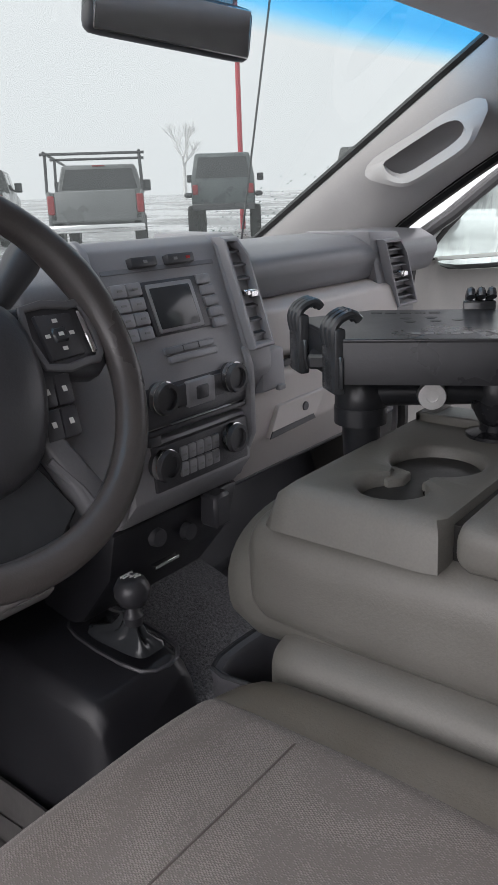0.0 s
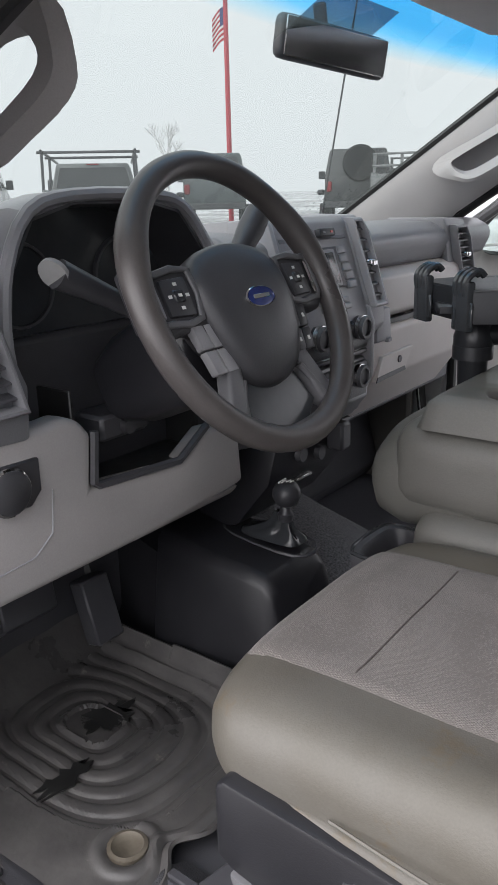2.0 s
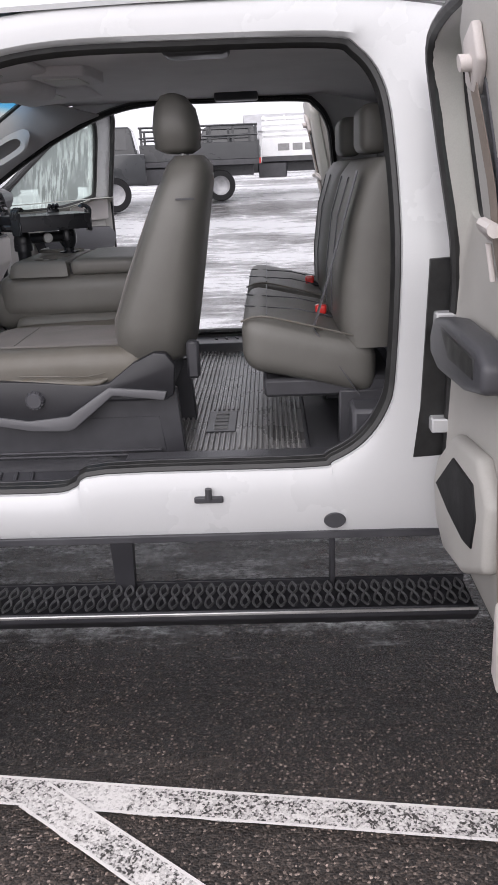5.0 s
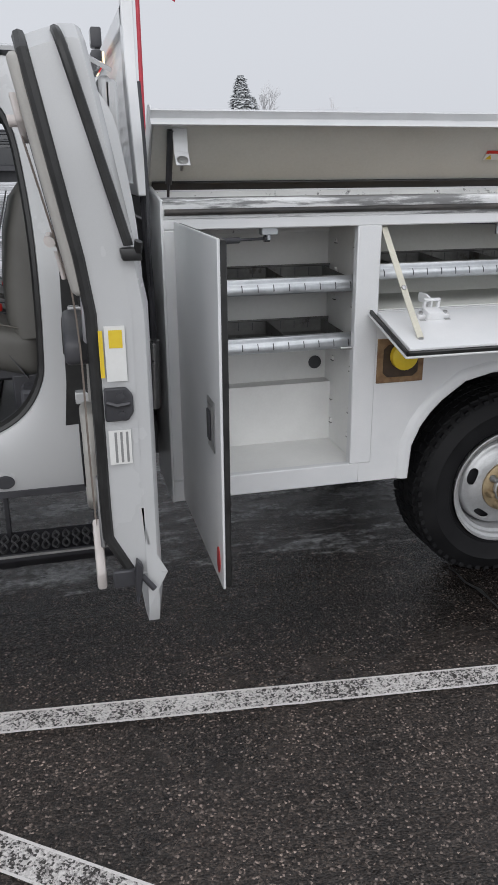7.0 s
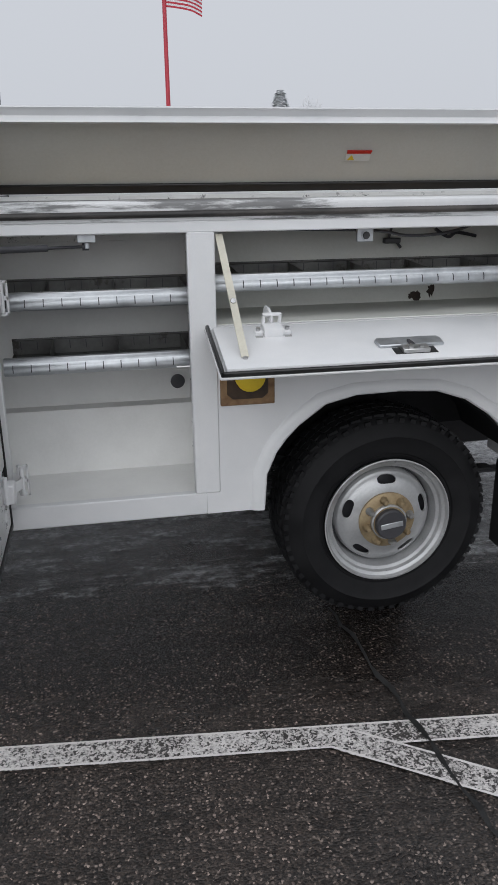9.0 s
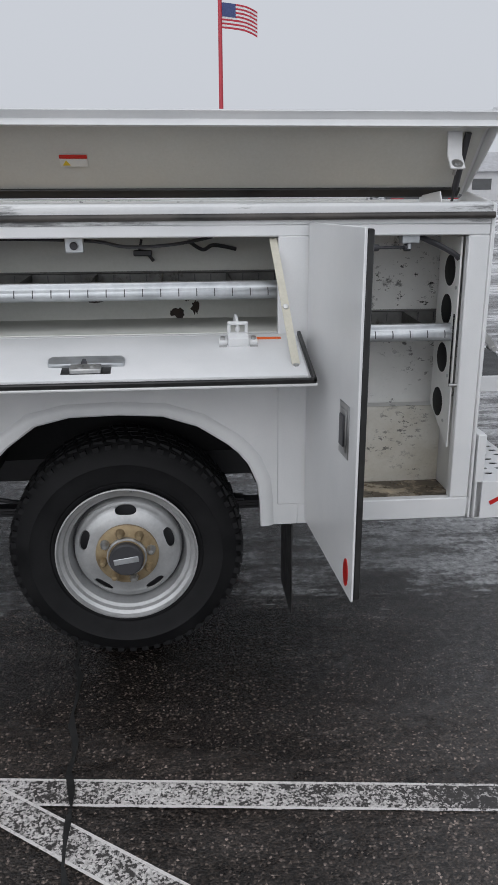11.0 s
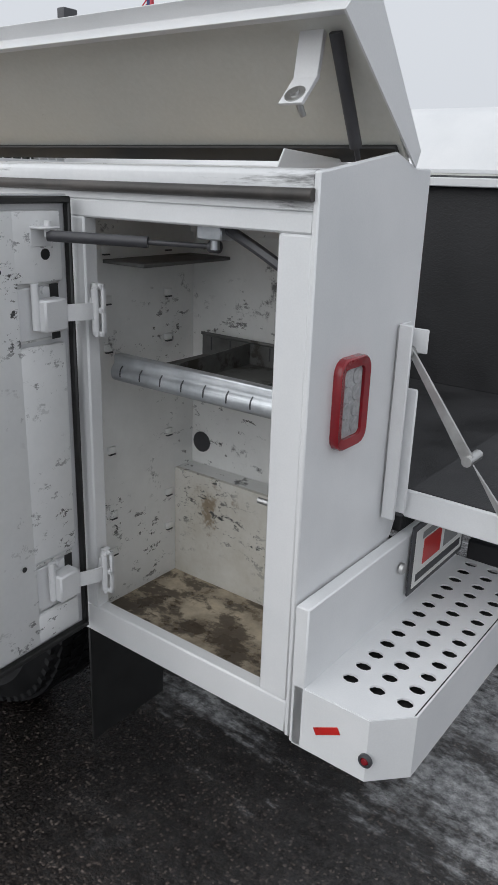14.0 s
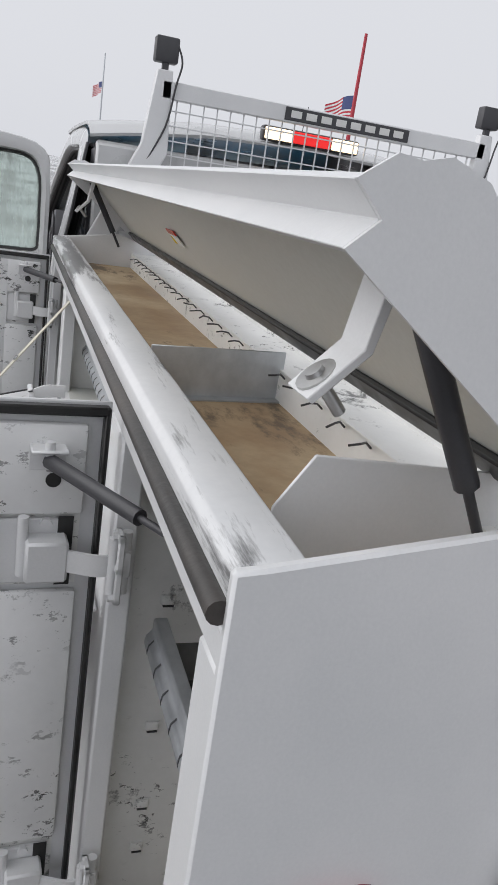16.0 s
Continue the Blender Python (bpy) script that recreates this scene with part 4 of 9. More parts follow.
# compartment doors
def side_door(hx, ang, width, name, label, z0=0.535, z1=1.522):
    """A door hinged on a vertical line at the front of its opening, swung out by ang."""
    m = Matrix.Translation((hx, -0.012, 0)) @ Matrix.Rotation(radians(ang), 4, "Z")
    skin = merge(box(-0.012, -0.004, -width, -0.002, z0, z1, 0.002), box(-0.004, 0.012, -width + 0.004, -width + 0.016, z0 + 0.01, z1 - 0.01, 0.001))
    skin.transform(m)
    d = part("compartment_door", skin, BODYWHITE, truck, label)
    pan = merge(box(-0.003, 0.012, -width + 0.030, -0.150, z0 + 0.03, z1 - 0.03, 0.006, 2), box(-0.003, 0.0121, -0.160, -0.035, 1.370, z1 - 0.03, 0.006, 2), box(-0.003, 0.0121, -0.160, -0.035, 0.770, 1.245, 0.006, 2), box(-0.003, 0.0121, -0.160, -0.035, z0 + 0.03, 0.640, 0.006, 2))
    pan.transform(m)
    part("inner_pan", pan, SCUFFWHITE, d, "scuffed white inner pan of the door")
    hole = lathe([(0, 0), (0.011, 0), (0.011, 0.002), (0, 0.002)], m @ Matrix.Translation((0.012, -0.080, 1.425)) @ Matrix.Rotation(radians(90), 4, "Y"), 14)
    part("pan_hole", hole, SEAL, d)
    for y, z in ((-0.185, 0.772), (-0.060, 0.655), (-0.195, 1.398), (-0.290, 0.630)):
        part("pan_hole", lathe([(0, 0), (0.006, 0), (0.006, 0.001), (0, 0.001)], m @ Matrix.Translation((0.0122, y, z)) @ Matrix.Rotation(radians(90), 4, "Y"), 10), SEAL, d)
    sl = merge(box(-0.004, 0.014, -width + 0.002, -width + 0.016, z0 + 0.004, z1 - 0.004, 0.003), box(-0.004, 0.014, -width + 0.002, -0.006, z1 - 0.018, z1 - 0.004, 0.003), box(-0.004, 0.014, -width + 0.002, -0.006, z0 + 0.004, z0 + 0.018, 0.003), box(-0.004, 0.014, -0.015, -0.006, z0 + 0.004, z1 - 0.004, 0.003))
    sl.transform(m)
    part("door_seal", sl, SEAL, d, "black rubber door seal")
    part("latch_hole", put_at(slab("x", [(-0.530, 0.955), (-0.462, 0.962), (-0.458, 1.070), (-0.522, 1.080)], 0.0115, 0.0130, 0.0), m), SEAL, d, "dark latch cut-out")
    cover = part("latch_cover", put_at(merge(slab("x", [(-0.470, 0.940), (-0.350, 0.948), (-0.342, 0.965), (-0.342, 1.110), (-0.352, 1.128), (-0.462, 1.130)], 0.0128, 0.024, 0.003), box(0.0125, 0.0145, -0.452, -0.365, 1.126, 1.144, 0.0008), box(0.0125, 0.0145, -0.452, -0.365, 0.928, 0.944, 0.0008)), m), GALV, d, "galvanised latch cover")
    part("latch", put_at(merge(box(0.013, 0.026, -0.522, -0.476, 0.972, 1.050, 0.003), rod((0.024, -0.508, 1.032), (0.036, -0.508, 1.032), 0.012), rod((0.024, -0.490, 0.992), (0.034, -0.490, 0.992), 0.010), tube([(0.028 + 0.007 * math.cos(k * 1.2), -0.500 + 0.007 * math.sin(k * 1.2), 1.000 + 0.0011 * k) for k in range(28)], 0.0016, 5), box(0.016, 0.030, -0.480, -0.464, 1.000, 1.016, 0.002)), m), STEEL, d, "steel rotary latch")
    part("latch_lever", put_at(slab("x", [(-0.475, 1.015), (-0.432, 1.028), (-0.428, 1.042), (-0.470, 1.032)], 0.025, 0.030, 0.001), m), BLACK, cover)
    hd = merge(box(-0.016, -0.012, -width + 0.07, -width + 0.16, 0.93, 1.08, 0.003), box(-0.019, -0.015, -width + 0.085, -width + 0.145, 0.945, 1.065, 0.002))
    hd.transform(m)
    handle = part("handle_plate", hd, STEEL, d, "recessed steel paddle handle")
    pd = merge(box(-0.024, -0.018, -width + 0.095, -width + 0.135, 0.96, 1.05, 0.004))
    pd.transform(m)
    part("paddle", pd, BLACK, handle)
    for z in (0.70, 1.31):
        b = merge(strip([(p.x, p.y) for p in smooth_line([(0.040, -0.060, 0), (0.050, -0.040, 0), (0.060, -0.015, 0), (0.058, 0.008, 0), (0.044, 0.028, 0)], 3)], 0.017), box(0.004, 0.044, -0.115, -0.055, -0.034, 0.030, 0.004), box(-0.002, 0.006, -0.150, -0.045, -0.052, 0.052, 0.002), rod((0.02, -0.118, -0.03), (0.02, -0.118, 0.062), 0.008), rod((0.012, -0.085, 0.045), (0.0, -0.085, 0.045), 0.009, 6), box(0.020, 0.060, 0.018, 0.034, -0.022, 0.022, 0.003), rod((0.058, 0.006, -0.045), (0.058, 0.006, 0.045), 0.008), rod((0.048, 0.026, -0.05), (0.048, 0.026, 0.05), 0.008), box(0.044, 0.051, 0.008, 0.018, -0.055, 0.055, 0.002), box(0.071, 0.079, 0.008, 0.018, -0.055, 0.055, 0.002), box(0.044, 0.079, 0.008, 0.018, 0.044, 0.055, 0.002), box(0.044, 0.079, 0.008, 0.018, -0.055, -0.044, 0.002), box(0.044, 0.079, 0.008, 0.018, -0.006, 0.006, 0.002), rod((0.062, 0.002, 0.049), (0.062, 0.010, 0.049), 0.007, 6), rod((0.062, 0.002, -0.049), (0.062, 0.010, -0.049), 0.007, 6))
        b.transform(m @ Matrix.Translation((0, 0, z)))
        part("hinge", b, BODYWHITE, d, "white painted steel hinge")
        rec = box(-0.0035, -0.0025, -0.148, -0.036, z - 0.058, z + 0.058, 0)
        rec.transform(m)
        part("hinge_slot", rec, INSIDE, d)
        part("slot_gap", put_at(box(0.0062, 0.0075, -0.068, -0.046, z - 0.056, z + 0.056, 0), m), SEAL, d)
    for y, z, mt, w, h in ((-width + 0.155, 1.455, ORANGE, 0.040, 0.046), (-width + 0.160, 1.405, PAPER, 0.03, 0.030)):
        lb = box(0.0121, 0.0132, y - w / 2, y + w / 2, z - h / 2, z + h / 2, 0)
        lb.transform(m)
        part("warning_label", lb, mt, d, "small orange and yellow warning label")
    ov = lathe([(0.0, 0), (0.022, 0), (0.022, 0.002), (0.0, 0.002)], Matrix(), 20)
    ov.transform(m @ Matrix.Translation((-0.0125, -width + 0.055, 0.605)) @ Matrix.Rotation(radians(-90), 4, "Y") @ Matrix.Diagonal((1.9, 1, 1, 1)))
    part("reflector", ov, REDFLAT, d, "oval red reflector")
    p0 = m @ Vector((0.035, -0.090, 1.462))
    br = merge(box(0.008, 0.045, -0.115, -0.065, 1.474, 1.479, 0.002), rod((0.035, -0.090, 1.46), (0.035, -0.090, 1.49), 0.007), box(0.011, 0.014, -0.115, -0.065, 1.44, 1.476, 0.001))
    br.transform(m)
    part("strut_bracket", br, BODYWHITE, d)
    p1 = Vector((hx + 0.315, 0.06, 1.455))
    mid = p0.lerp(p1, 0.62)
    part("gas_strut", merge(rod(p0, mid, 0.011), rod(mid, p1, 0.005), rod(p1, p1 + Vector((0.02, 0.0, 0.0)), 0.012)), BLACK, d, "black gas strut")
    jb = merge(box(hx + 0.30, hx + 0.36, 0.035, 0.075, 1.468, 1.496, 0.003), rod((hx + 0.33, 0.055, 1.45), (hx + 0.33, 0.055, 1.47), 0.009))
    part("strut_mount", jb, GALV, d)
    return d


side_door(-1.385, 0.0, 0.68, "front", "open white steel compartment door, hinged at its front edge")
side_door(0.636, 3.5, 0.595, "rear", "open white steel compartment door with scuffed inner pan", 0.540, 1.538)


def drop_hinge(x, m, d):
    """A folded hinge: a block with ears and an upright open frame, bolted to the door."""
    h = part("hinge", put_at(merge(box(x - 0.032, x + 0.032, -0.125, -0.070, 0.012, 0.040, 0.004, 2), box(x - 0.060, x - 0.032, -0.112, -0.082, 0.012, 0.026, 0.003), box(x + 0.032, x + 0.060, -0.112, -0.082, 0.012, 0.026, 0.003)), m), BODYWHITE, d, "white painted steel hinge")
    part("hinge_frame", put_at(merge(box(x - 0.032, x - 0.022, -0.080, -0.066, 0.030, 0.072, 0.002), box(x + 0.022, x + 0.032, -0.080, -0.066, 0.030, 0.072, 0.002), box(x - 0.004, x + 0.004, -0.078, -0.068, 0.038, 0.066, 0.002), box(x - 0.032, x + 0.032, -0.080, -0.066, 0.064, 0.073, 0.002), tube(smooth_line([(x, -0.070, 0.045), (x, -0.03, 0.052), (x, 0.02, 0.040)]), 0.008, 6, flat=2.5)), m), BODYWHITE, h)
    for q in (-0.048, 0.048):
        part("hinge_bolt", put_at(merge(rod((x + q, -0.097, 0.02), (x + q, -0.097, 0.034), 0.008, 8), box(x + q - 0.012, x + q + 0.012, -0.128, -0.114, 0.0122, 0.0132, 0)), m), STEEL, h)


def drop_door():
    m = Matrix.Translation((0, -0.002, 1.192)) @ Matrix.Rotation(radians(15.0), 4, "X")
    L = 0.350
    d = part("drop_door", put_at(merge(box(-0.695, 0.605, -L, -0.006, -0.012, -0.004, 0.002), box(-0.672, 0.582, -L + 0.026, -0.03, -0.004, 0.013, 0.006, 2)), m), BODYWHITE, truck, "white drop-down compartment door hanging open on straps")
    part("door_seal", put_at(merge(box(-0.692, 0.602, -L + 0.002, -L + 0.014, -0.004, 0.012, 0.003), box(-0.692, -0.680, -L + 0.002, -0.01, -0.004, 0.012, 0.003), box(0.590, 0.602, -L + 0.002, -0.01, -0.004, 0.012, 0.003)), m), SEAL, d)
    for x in (-0.485, 0.392):
        drop_hinge(x, m, d)
    part("latch_cover", put_at(slab("z", [(-0.165, -0.190), (0.040, -0.190), (0.050, -0.205), (0.048, -0.245), (-0.170, -0.245), (-0.175, -0.205)], 0.0125, 0.024, 0.003), m), GALV, d, "galvanised latch cover")
    part("latch_slot", put_at(box(-0.130, 0.012, -0.290, -0.246, 0.0125, 0.0145, 0.001), m), SEAL, d)
    latch = part("latch", put_at(merge(box(-0.105, -0.015, -0.288, -0.250, 0.0125, 0.028, 0.003), rod((-0.075, -0.27, 0.028), (-0.075, -0.27, 0.033), 0.010), rod((-0.040, -0.27, 0.028), (-0.040, -0.27, 0.033), 0.008)), m), STEEL, d, "steel rotary latch")
    part("latch_lever", put_at(slab("z", [(-0.075, -0.250), (-0.055, -0.255), (-0.062, -0.222), (-0.072, -0.220)], 0.024, 0.030, 0.001), m), BLACK, latch)
    part("warning_label", put_at(box(0.45, 0.53, -0.075, -0.060, 0.0132, 0.0142, 0), m), ORANGE, d, "thin orange label")
    for x, sx in ((-0.635, -0.605), (0.515, 0.552)):
        e = m @ Vector((sx, -0.262, 0.018))
        a = Vector((x, 0.022, 1.488))
        mid = a.lerp(e, 0.58) + Vector((0, 0.010, 0.006))
        path = smooth_line([a, a.lerp(mid, 0.5), mid, mid.lerp(e, 0.5) + Vector((0, 0.004, 0)), e], 3)
        part("strap", sheet([[p + Vector((-0.012, 0, 0)), p + Vector((0.012, 0.002, 0))] for p in path], 0.003), STRAP, d, "pale cloth check strap")
        part("strap_rivet", lathe([(0, 0), (0.010, 0), (0.008, 0.004), (0, 0.005)], Matrix.Translation(mid) @ Matrix.Rotation(radians(60), 4, "X"), 12), STEEL, d)
        part("strap_bolt", lathe([(0, 0), (0.009, 0), (0.009, 0.005), (0, 0.007)], m @ Matrix.Translation((sx, -0.262, 0.013)), 10), STEEL, d)
    return d


drop_door()
part("ceiling_clip", merge(box(-0.145, -0.085, 0.085, 0.10, 1.445, 1.492, 0.003), rod((-0.115, 0.085, 1.468), (-0.115, 0.075, 1.468), 0.015)), GALV, sb, "galvanised ceiling clip")
part("wiring", tube(smooth_line([(-0.6, 0.30, 1.485), (-0.1, 0.14, 1.482), (0.05, 0.11, 1.462), (0.2, 0.12, 1.468), (0.33, 0.2, 1.488)]), 0.006, 6), BLACK, sb, "black wiring loom")
part("wiring", tube(smooth_line([(0.985, 0.060, 1.493), (1.010, 0.052, 1.484), (1.070, 0.050, 1.458), (1.120, 0.052, 1.432), (1.1365, 0.056, 1.418)]), 0.010, 6), BLACK, sb)
part("wiring", tube(smooth_line([(0.25, 0.33, 1.47), (0.3, 0.32, 1.44), (0.34, 0.33, 1.455), (0.42, 0.33, 1.44)]), 0.007, 6), BLACK, sb)
RUSTSPOT = surface("dark_rust_spot", (0.014, 0.010, 0.008), (0.05, 0.032, 0.022), 0.7, 0.1, 30, 120, 0.3)
for cx, cz, sx, sz, sd in ((0.205, 1.212, 0.030, 0.020, 3), (0.268, 1.232, 0.016, 0.026, 5), (-0.095, 1.262, 0.034, 0.010, 8), (0.240, 1.262, 0.010, 0.010, 9)):
    rng = random.Random(sd)
    ring = [(cx + sx * math.cos(a) * rng.uniform(0.5, 1.3), cz + sz * math.sin(a) * rng.uniform(0.5, 1.3)) for a in (2 * math.pi * k / 18 for k in range(18))]
    part("rust_spot", slab("y", ring, 0.3775, 0.3796, 0), RUSTSPOT, sb, "dark rusted patch")
part("wiring_plug", merge(box(0.055, 0.120, 0.345, 0.372, 1.418, 1.438, 0.003), rod((0.075, 0.36, 1.436), (0.085, 0.36, 1.475), 0.005, 6), rod((0.110, 0.36, 1.420), (0.125, 0.355, 1.400), 0.006, 6)), BLACK, sb, "black wiring plug")
part("clip_socket", lathe([(0.0, 0.0), (0.013, 0.0), (0.011, 0.004), (0.0, 0.003)], Matrix.Translation((-0.115, 0.0745, 1.468)) @ Matrix.Rotation(radians(90), 4, "X"), 16), BLACK, sb)
for x, z in ((-0.762, 1.058), (1.147, 1.0)):
    part("striker_pin", merge(rod((x - 0.028, 0.012, z), (x + 0.016, 0.012, z), 0.006)), STEEL, sb)
# plate with round ports inside the rear compartment
ports = part("port_plate", slab("x", [(0.040, 1.488), (0.245, 1.488), (0.245, 0.880), (0.040, 0.770)], 1.136, 1.142, 0.001), CLEANINSIDE, sb, "white plate with four round ports")
for y, z in ((0.130, 1.374), (0.140, 1.241), (0.150, 1.070), (0.165, 0.905)):
    part("port_hole", lathe([(0, 0), (0.050, 0), (0.053, 0.0012), (0.050, 0.0022), (0, 0.0012)], Matrix.Translation((1.1350, y, z)) @ Matrix.Rotation(radians(90), 4, "Y"), 24), RUBBER, ports, "dark round port")
    part("port_screw", rod((1.1365, y - 0.072, z - 0.052), (1.1325, y - 0.072, z - 0.052), 0.006, 8), STEEL, ports)
part("port_slot", slab("x", [(0.050, 0.985), (0.062, 0.985), (0.062, 1.235), (0.050, 1.235)], 1.1345, 1.1362, 0), RUBBER, ports)
for x in (0.86, 1.02):
    part("wall_stud", rod((x, 0.352, 1.055), (x, 0.345, 1.055), 0.008, 8), STEEL, sb)
# fuel filler
fb = merge(box(-0.645, -0.455, -0.003, 0.006, 0.915, 1.085, 0.002))
part("filler_ring", fb, RUST, sb, "rusty square fuel filler recess with a yellow cap")
part("filler_pocket", slab("y", [(-0.622, 0.955), (-0.602, 0.937), (-0.498, 0.937), (-0.478, 0.955), (-0.478, 1.045), (-0.498, 1.063), (-0.602, 1.063), (-0.622, 1.045)], -0.0055, 0.004, 0.002), surface("dark_rust", (0.030, 0.020, 0.014), (0.075, 0.048, 0.03), 0.6, 0.2, 20, 120, 0.2), sb)
part("filler_cap", lathe([(0.0, 0.0), (0.052, 0.0), (0.052, 0.025), (0.045, 0.03), (0.0, 0.03)], Matrix.Translation((-0.545, -0.0065, 1.02)) @ Matrix.Rotation(radians(90), 4, "X"), 24), YELLOW, sb, "yellow fuel cap")

# tailgate
tg = merge(box(1.262, 1.655, 0.375, 2 * YC - 0.375, 0.872, 0.922, 0.004), box(1.262, 1.655, 0.372, 0.384, 0.866, 0.930, 0.003), box(1.262, 1.655, 2 * YC - 0.384, 2 * YC - 0.372, 0.866, 0.930, 0.003), box(1.643, 1.660, 0.372, 2 * YC - 0.372, 0.866, 0.930, 0.003))
GATE = Matrix.Translation((-0.008, 0, 0.016))
tailgate = part("tailgate", put_at(tg, GATE), BODYWHITE, truck, "lowered white tailgate with a black coated inner face")
part("tailgate_liner", put_at(box(1.268, 1.640, 0.388, 2 * YC - 0.388, 0.9235, 0.929, 0.002), GATE), BEDLINER, tailgate)
part("tailgate_slot", put_at(box(1.585, 1.625, 0.3700, 0.3725, 0.898, 0.906, 0), GATE), BLACK, tailgate)


def tailgate_side(fl):
    part("support_strap", fl(merge(slab("y", [(1.238, 1.272), (1.256, 1.268), (1.408, 1.072), (1.392, 1.050)], 0.328, 0.334, 0.001), slab("y", [(1.392, 1.075), (1.408, 1.052), (1.532, 0.915), (1.510, 0.905)], 0.336, 0.342, 0.001))), STEEL, tailgate, "flat steel tailgate strap")
    for p in ((1.248, 0.33, 1.258), (1.400, 0.33, 1.062), (1.520, 0.336, 0.918)):
        part("strap_bolt", fl(rod((p[0], p[1] - 0.012, p[2]), (p[0], p[1] + 0.05, p[2]), 0.011)), STEEL, tailgate)
    br = merge(box(1.230, 1.262, 0.309, 0.315, 0.895, 1.315, 0.002), box(1.230, 1.235, 0.309, 0.36, 0.895, 1.315, 0.002), box(1.238, 1.280, 0.345, 0.352, 1.255, 1.305, 0.008, 2), box(1.243, 1.27, 0.345, 0.351, 0.9, 1.18, 0.004))
    part("hinge_bracket", fl(br), BODYWHITE, tailgate)


tailgate_side(lambda bm: bm)
tailgate_side(flip)

# step bumper with a punched tread
def punched(x0, x1, y0, y1, z, nx, ny, r):
    bm = bmesh.new()
    dx, dy = (x1 - x0) / nx, (y1 - y0) / ny
    for i in range(nx):
        for j in range(ny):
            cx, cy = x0 + (i + 0.5) * dx, y0 + (j + 0.5) * dy
            sq = [(cx + dx / 2 * sx, cy + dy / 2 * sy) for sx, sy in ((1, 0), (1, 1), (0, 1), (-1, 1), (-1, 0), (-1, -1), (0, -1), (1, -1))]
            ci = [(cx + r * 1.25 * math.cos(math.pi / 4 * k), cy + r * math.sin(math.pi / 4 * k)) for k in range(8)]
            a = [bm.verts.new((*p, z)) for p in sq]
            c = [bm.verts.new((*p, z)) for p in ci]
            d = [bm.verts.new((*p, z - 0.004)) for p in ci]
            for k in range(8):
                bm.faces.new((a[k], a[(k + 1) % 8], c[(k + 1) % 8], c[k]))
                bm.faces.new((c[k], c[(k + 1) % 8], d[(k + 1) % 8], d[k]))
    bmesh.ops.remove_doubles(bm, verts=bm.verts, dist=1e-4)
    bmesh.ops.recalc_face_normals(bm, faces=bm.faces)
    return bm


def add_bumper(fl):
    outline = [(1.240, -0.012), (1.405, -0.012), (1.468, 0.055), (1.468, 0.72), (1.240, 0.72)]
    skirt = loft([[(x, y, z) for x, y in outline] for z in (0.515, 0.652)], caps=False)
    bmesh.ops.solidify(skirt, geom=skirt.faces[:], thickness=0.004)
    bumper = part("step_bumper", fl(skirt), BODYWHITE, truck, "white steel step bumper with a punched tread")
    part("tread", fl(merge(punched(1.285, 1.462, 0.050, 0.718, 0.6535, 3, 13, 0.0135), slab("z", [(1.262, 0.050), (1.285, 0.050), (1.285, 0.718), (1.262, 0.718)], 0.650, 0.6535, 0), slab("z", [(1.262, -0.010), (1.405, -0.010), (1.462, 0.050), (1.262, 0.050)], 0.650, 0.6535, 0))), BODYWHITE, bumper)
    # added black sheet that stands in for the shade inside the tread holes
    part("hole_shade", fl(box(1.262, 1.46, 0.055, 0.715, 0.636, 0.640, 0)), SEAL, bumper)
    part("upstand", fl(box(1.232, 1.262, -0.012, 0.72, 0.515, 0.826, 0.003)), BODYWHITE, bumper)
    part("side_marker", fl(lathe([(0.014, 0), (0.014, 0.006), (0.009, 0.008), (0.008, 0.004), (0.0, 0.004)], Matrix.Translation((1.405, -0.012, 0.566)) @ Matrix.Rotation(radians(90), 4, "X"), 16)), BLACK, bumper)
    part("marker_lens", fl(lathe([(0.0085, 0.004), (0.006, 0.009), (0.0, 0.010)], Matrix.Translation((1.405, -0.012, 0.566)) @ Matrix.Rotation(radians(90), 4, "X"), 12)), RED, bumper)
    st = box(-0.030, 0.030, -0.0015, 0.0, -0.008, 0.008, 0.001)
    st.transform(Matrix.Translation((1.318, -0.0125, 0.585)) @ Matrix.Rotation(radians(-28), 4, "Y"))
    part("reflector_strip", fl(st), REDFLAT, bumper, "short red reflector strip")
    return bumper


bumper = add_bumper(lambda bm: bm)
add_bumper(flip)
plate = part("number_plate_frame", merge(box(1.268, 1.274, 0.40, 0.72, 0.672, 0.85, 0.012, 2)), BLACK, bumper, "black plate frame with dealer plate")
part("plate_card", box(1.274, 1.2755, 0.415, 0.705, 0.687, 0.835, 0.004), PAPER, plate)
for z0, z1, y0, y1, mt in ((0.70, 0.72, 0.43, 0.69, BLACK), (0.735, 0.80, 0.46, 0.56, REDFLAT), (0.735, 0.80, 0.58, 0.67, GREYINK), (0.805, 0.822, 0.45, 0.67, GREYINK)):
    part("plate_bar", box(1.2755, 1.2762, y0, y1, z0, z1, 0), mt, plate)
part("plate_bolt", lathe([(0.014, 0), (0.012, 0.008), (0, 0.010)], Matrix.Translation((1.267, 0.365, 0.76)) @ Matrix.Rotation(radians(90), 4, "Y"), 12), STEEL, bumper)
part("tow_hitch", merge(box(1.20, 1.55, YC - 0.04, YC + 0.04, 0.50, 0.58, 0.006), box(1.44, 1.47, YC - 0.06, YC + 0.06, 0.47, 0.61, 0.004)), BLACK, truck, "black receiver hitch")

# ---- cab shell ----
def ty(z):
    """How far the cab side leans in above the belt line."""
    return 0.0 if z < 1.40 else (z - 1.40) * 0.19


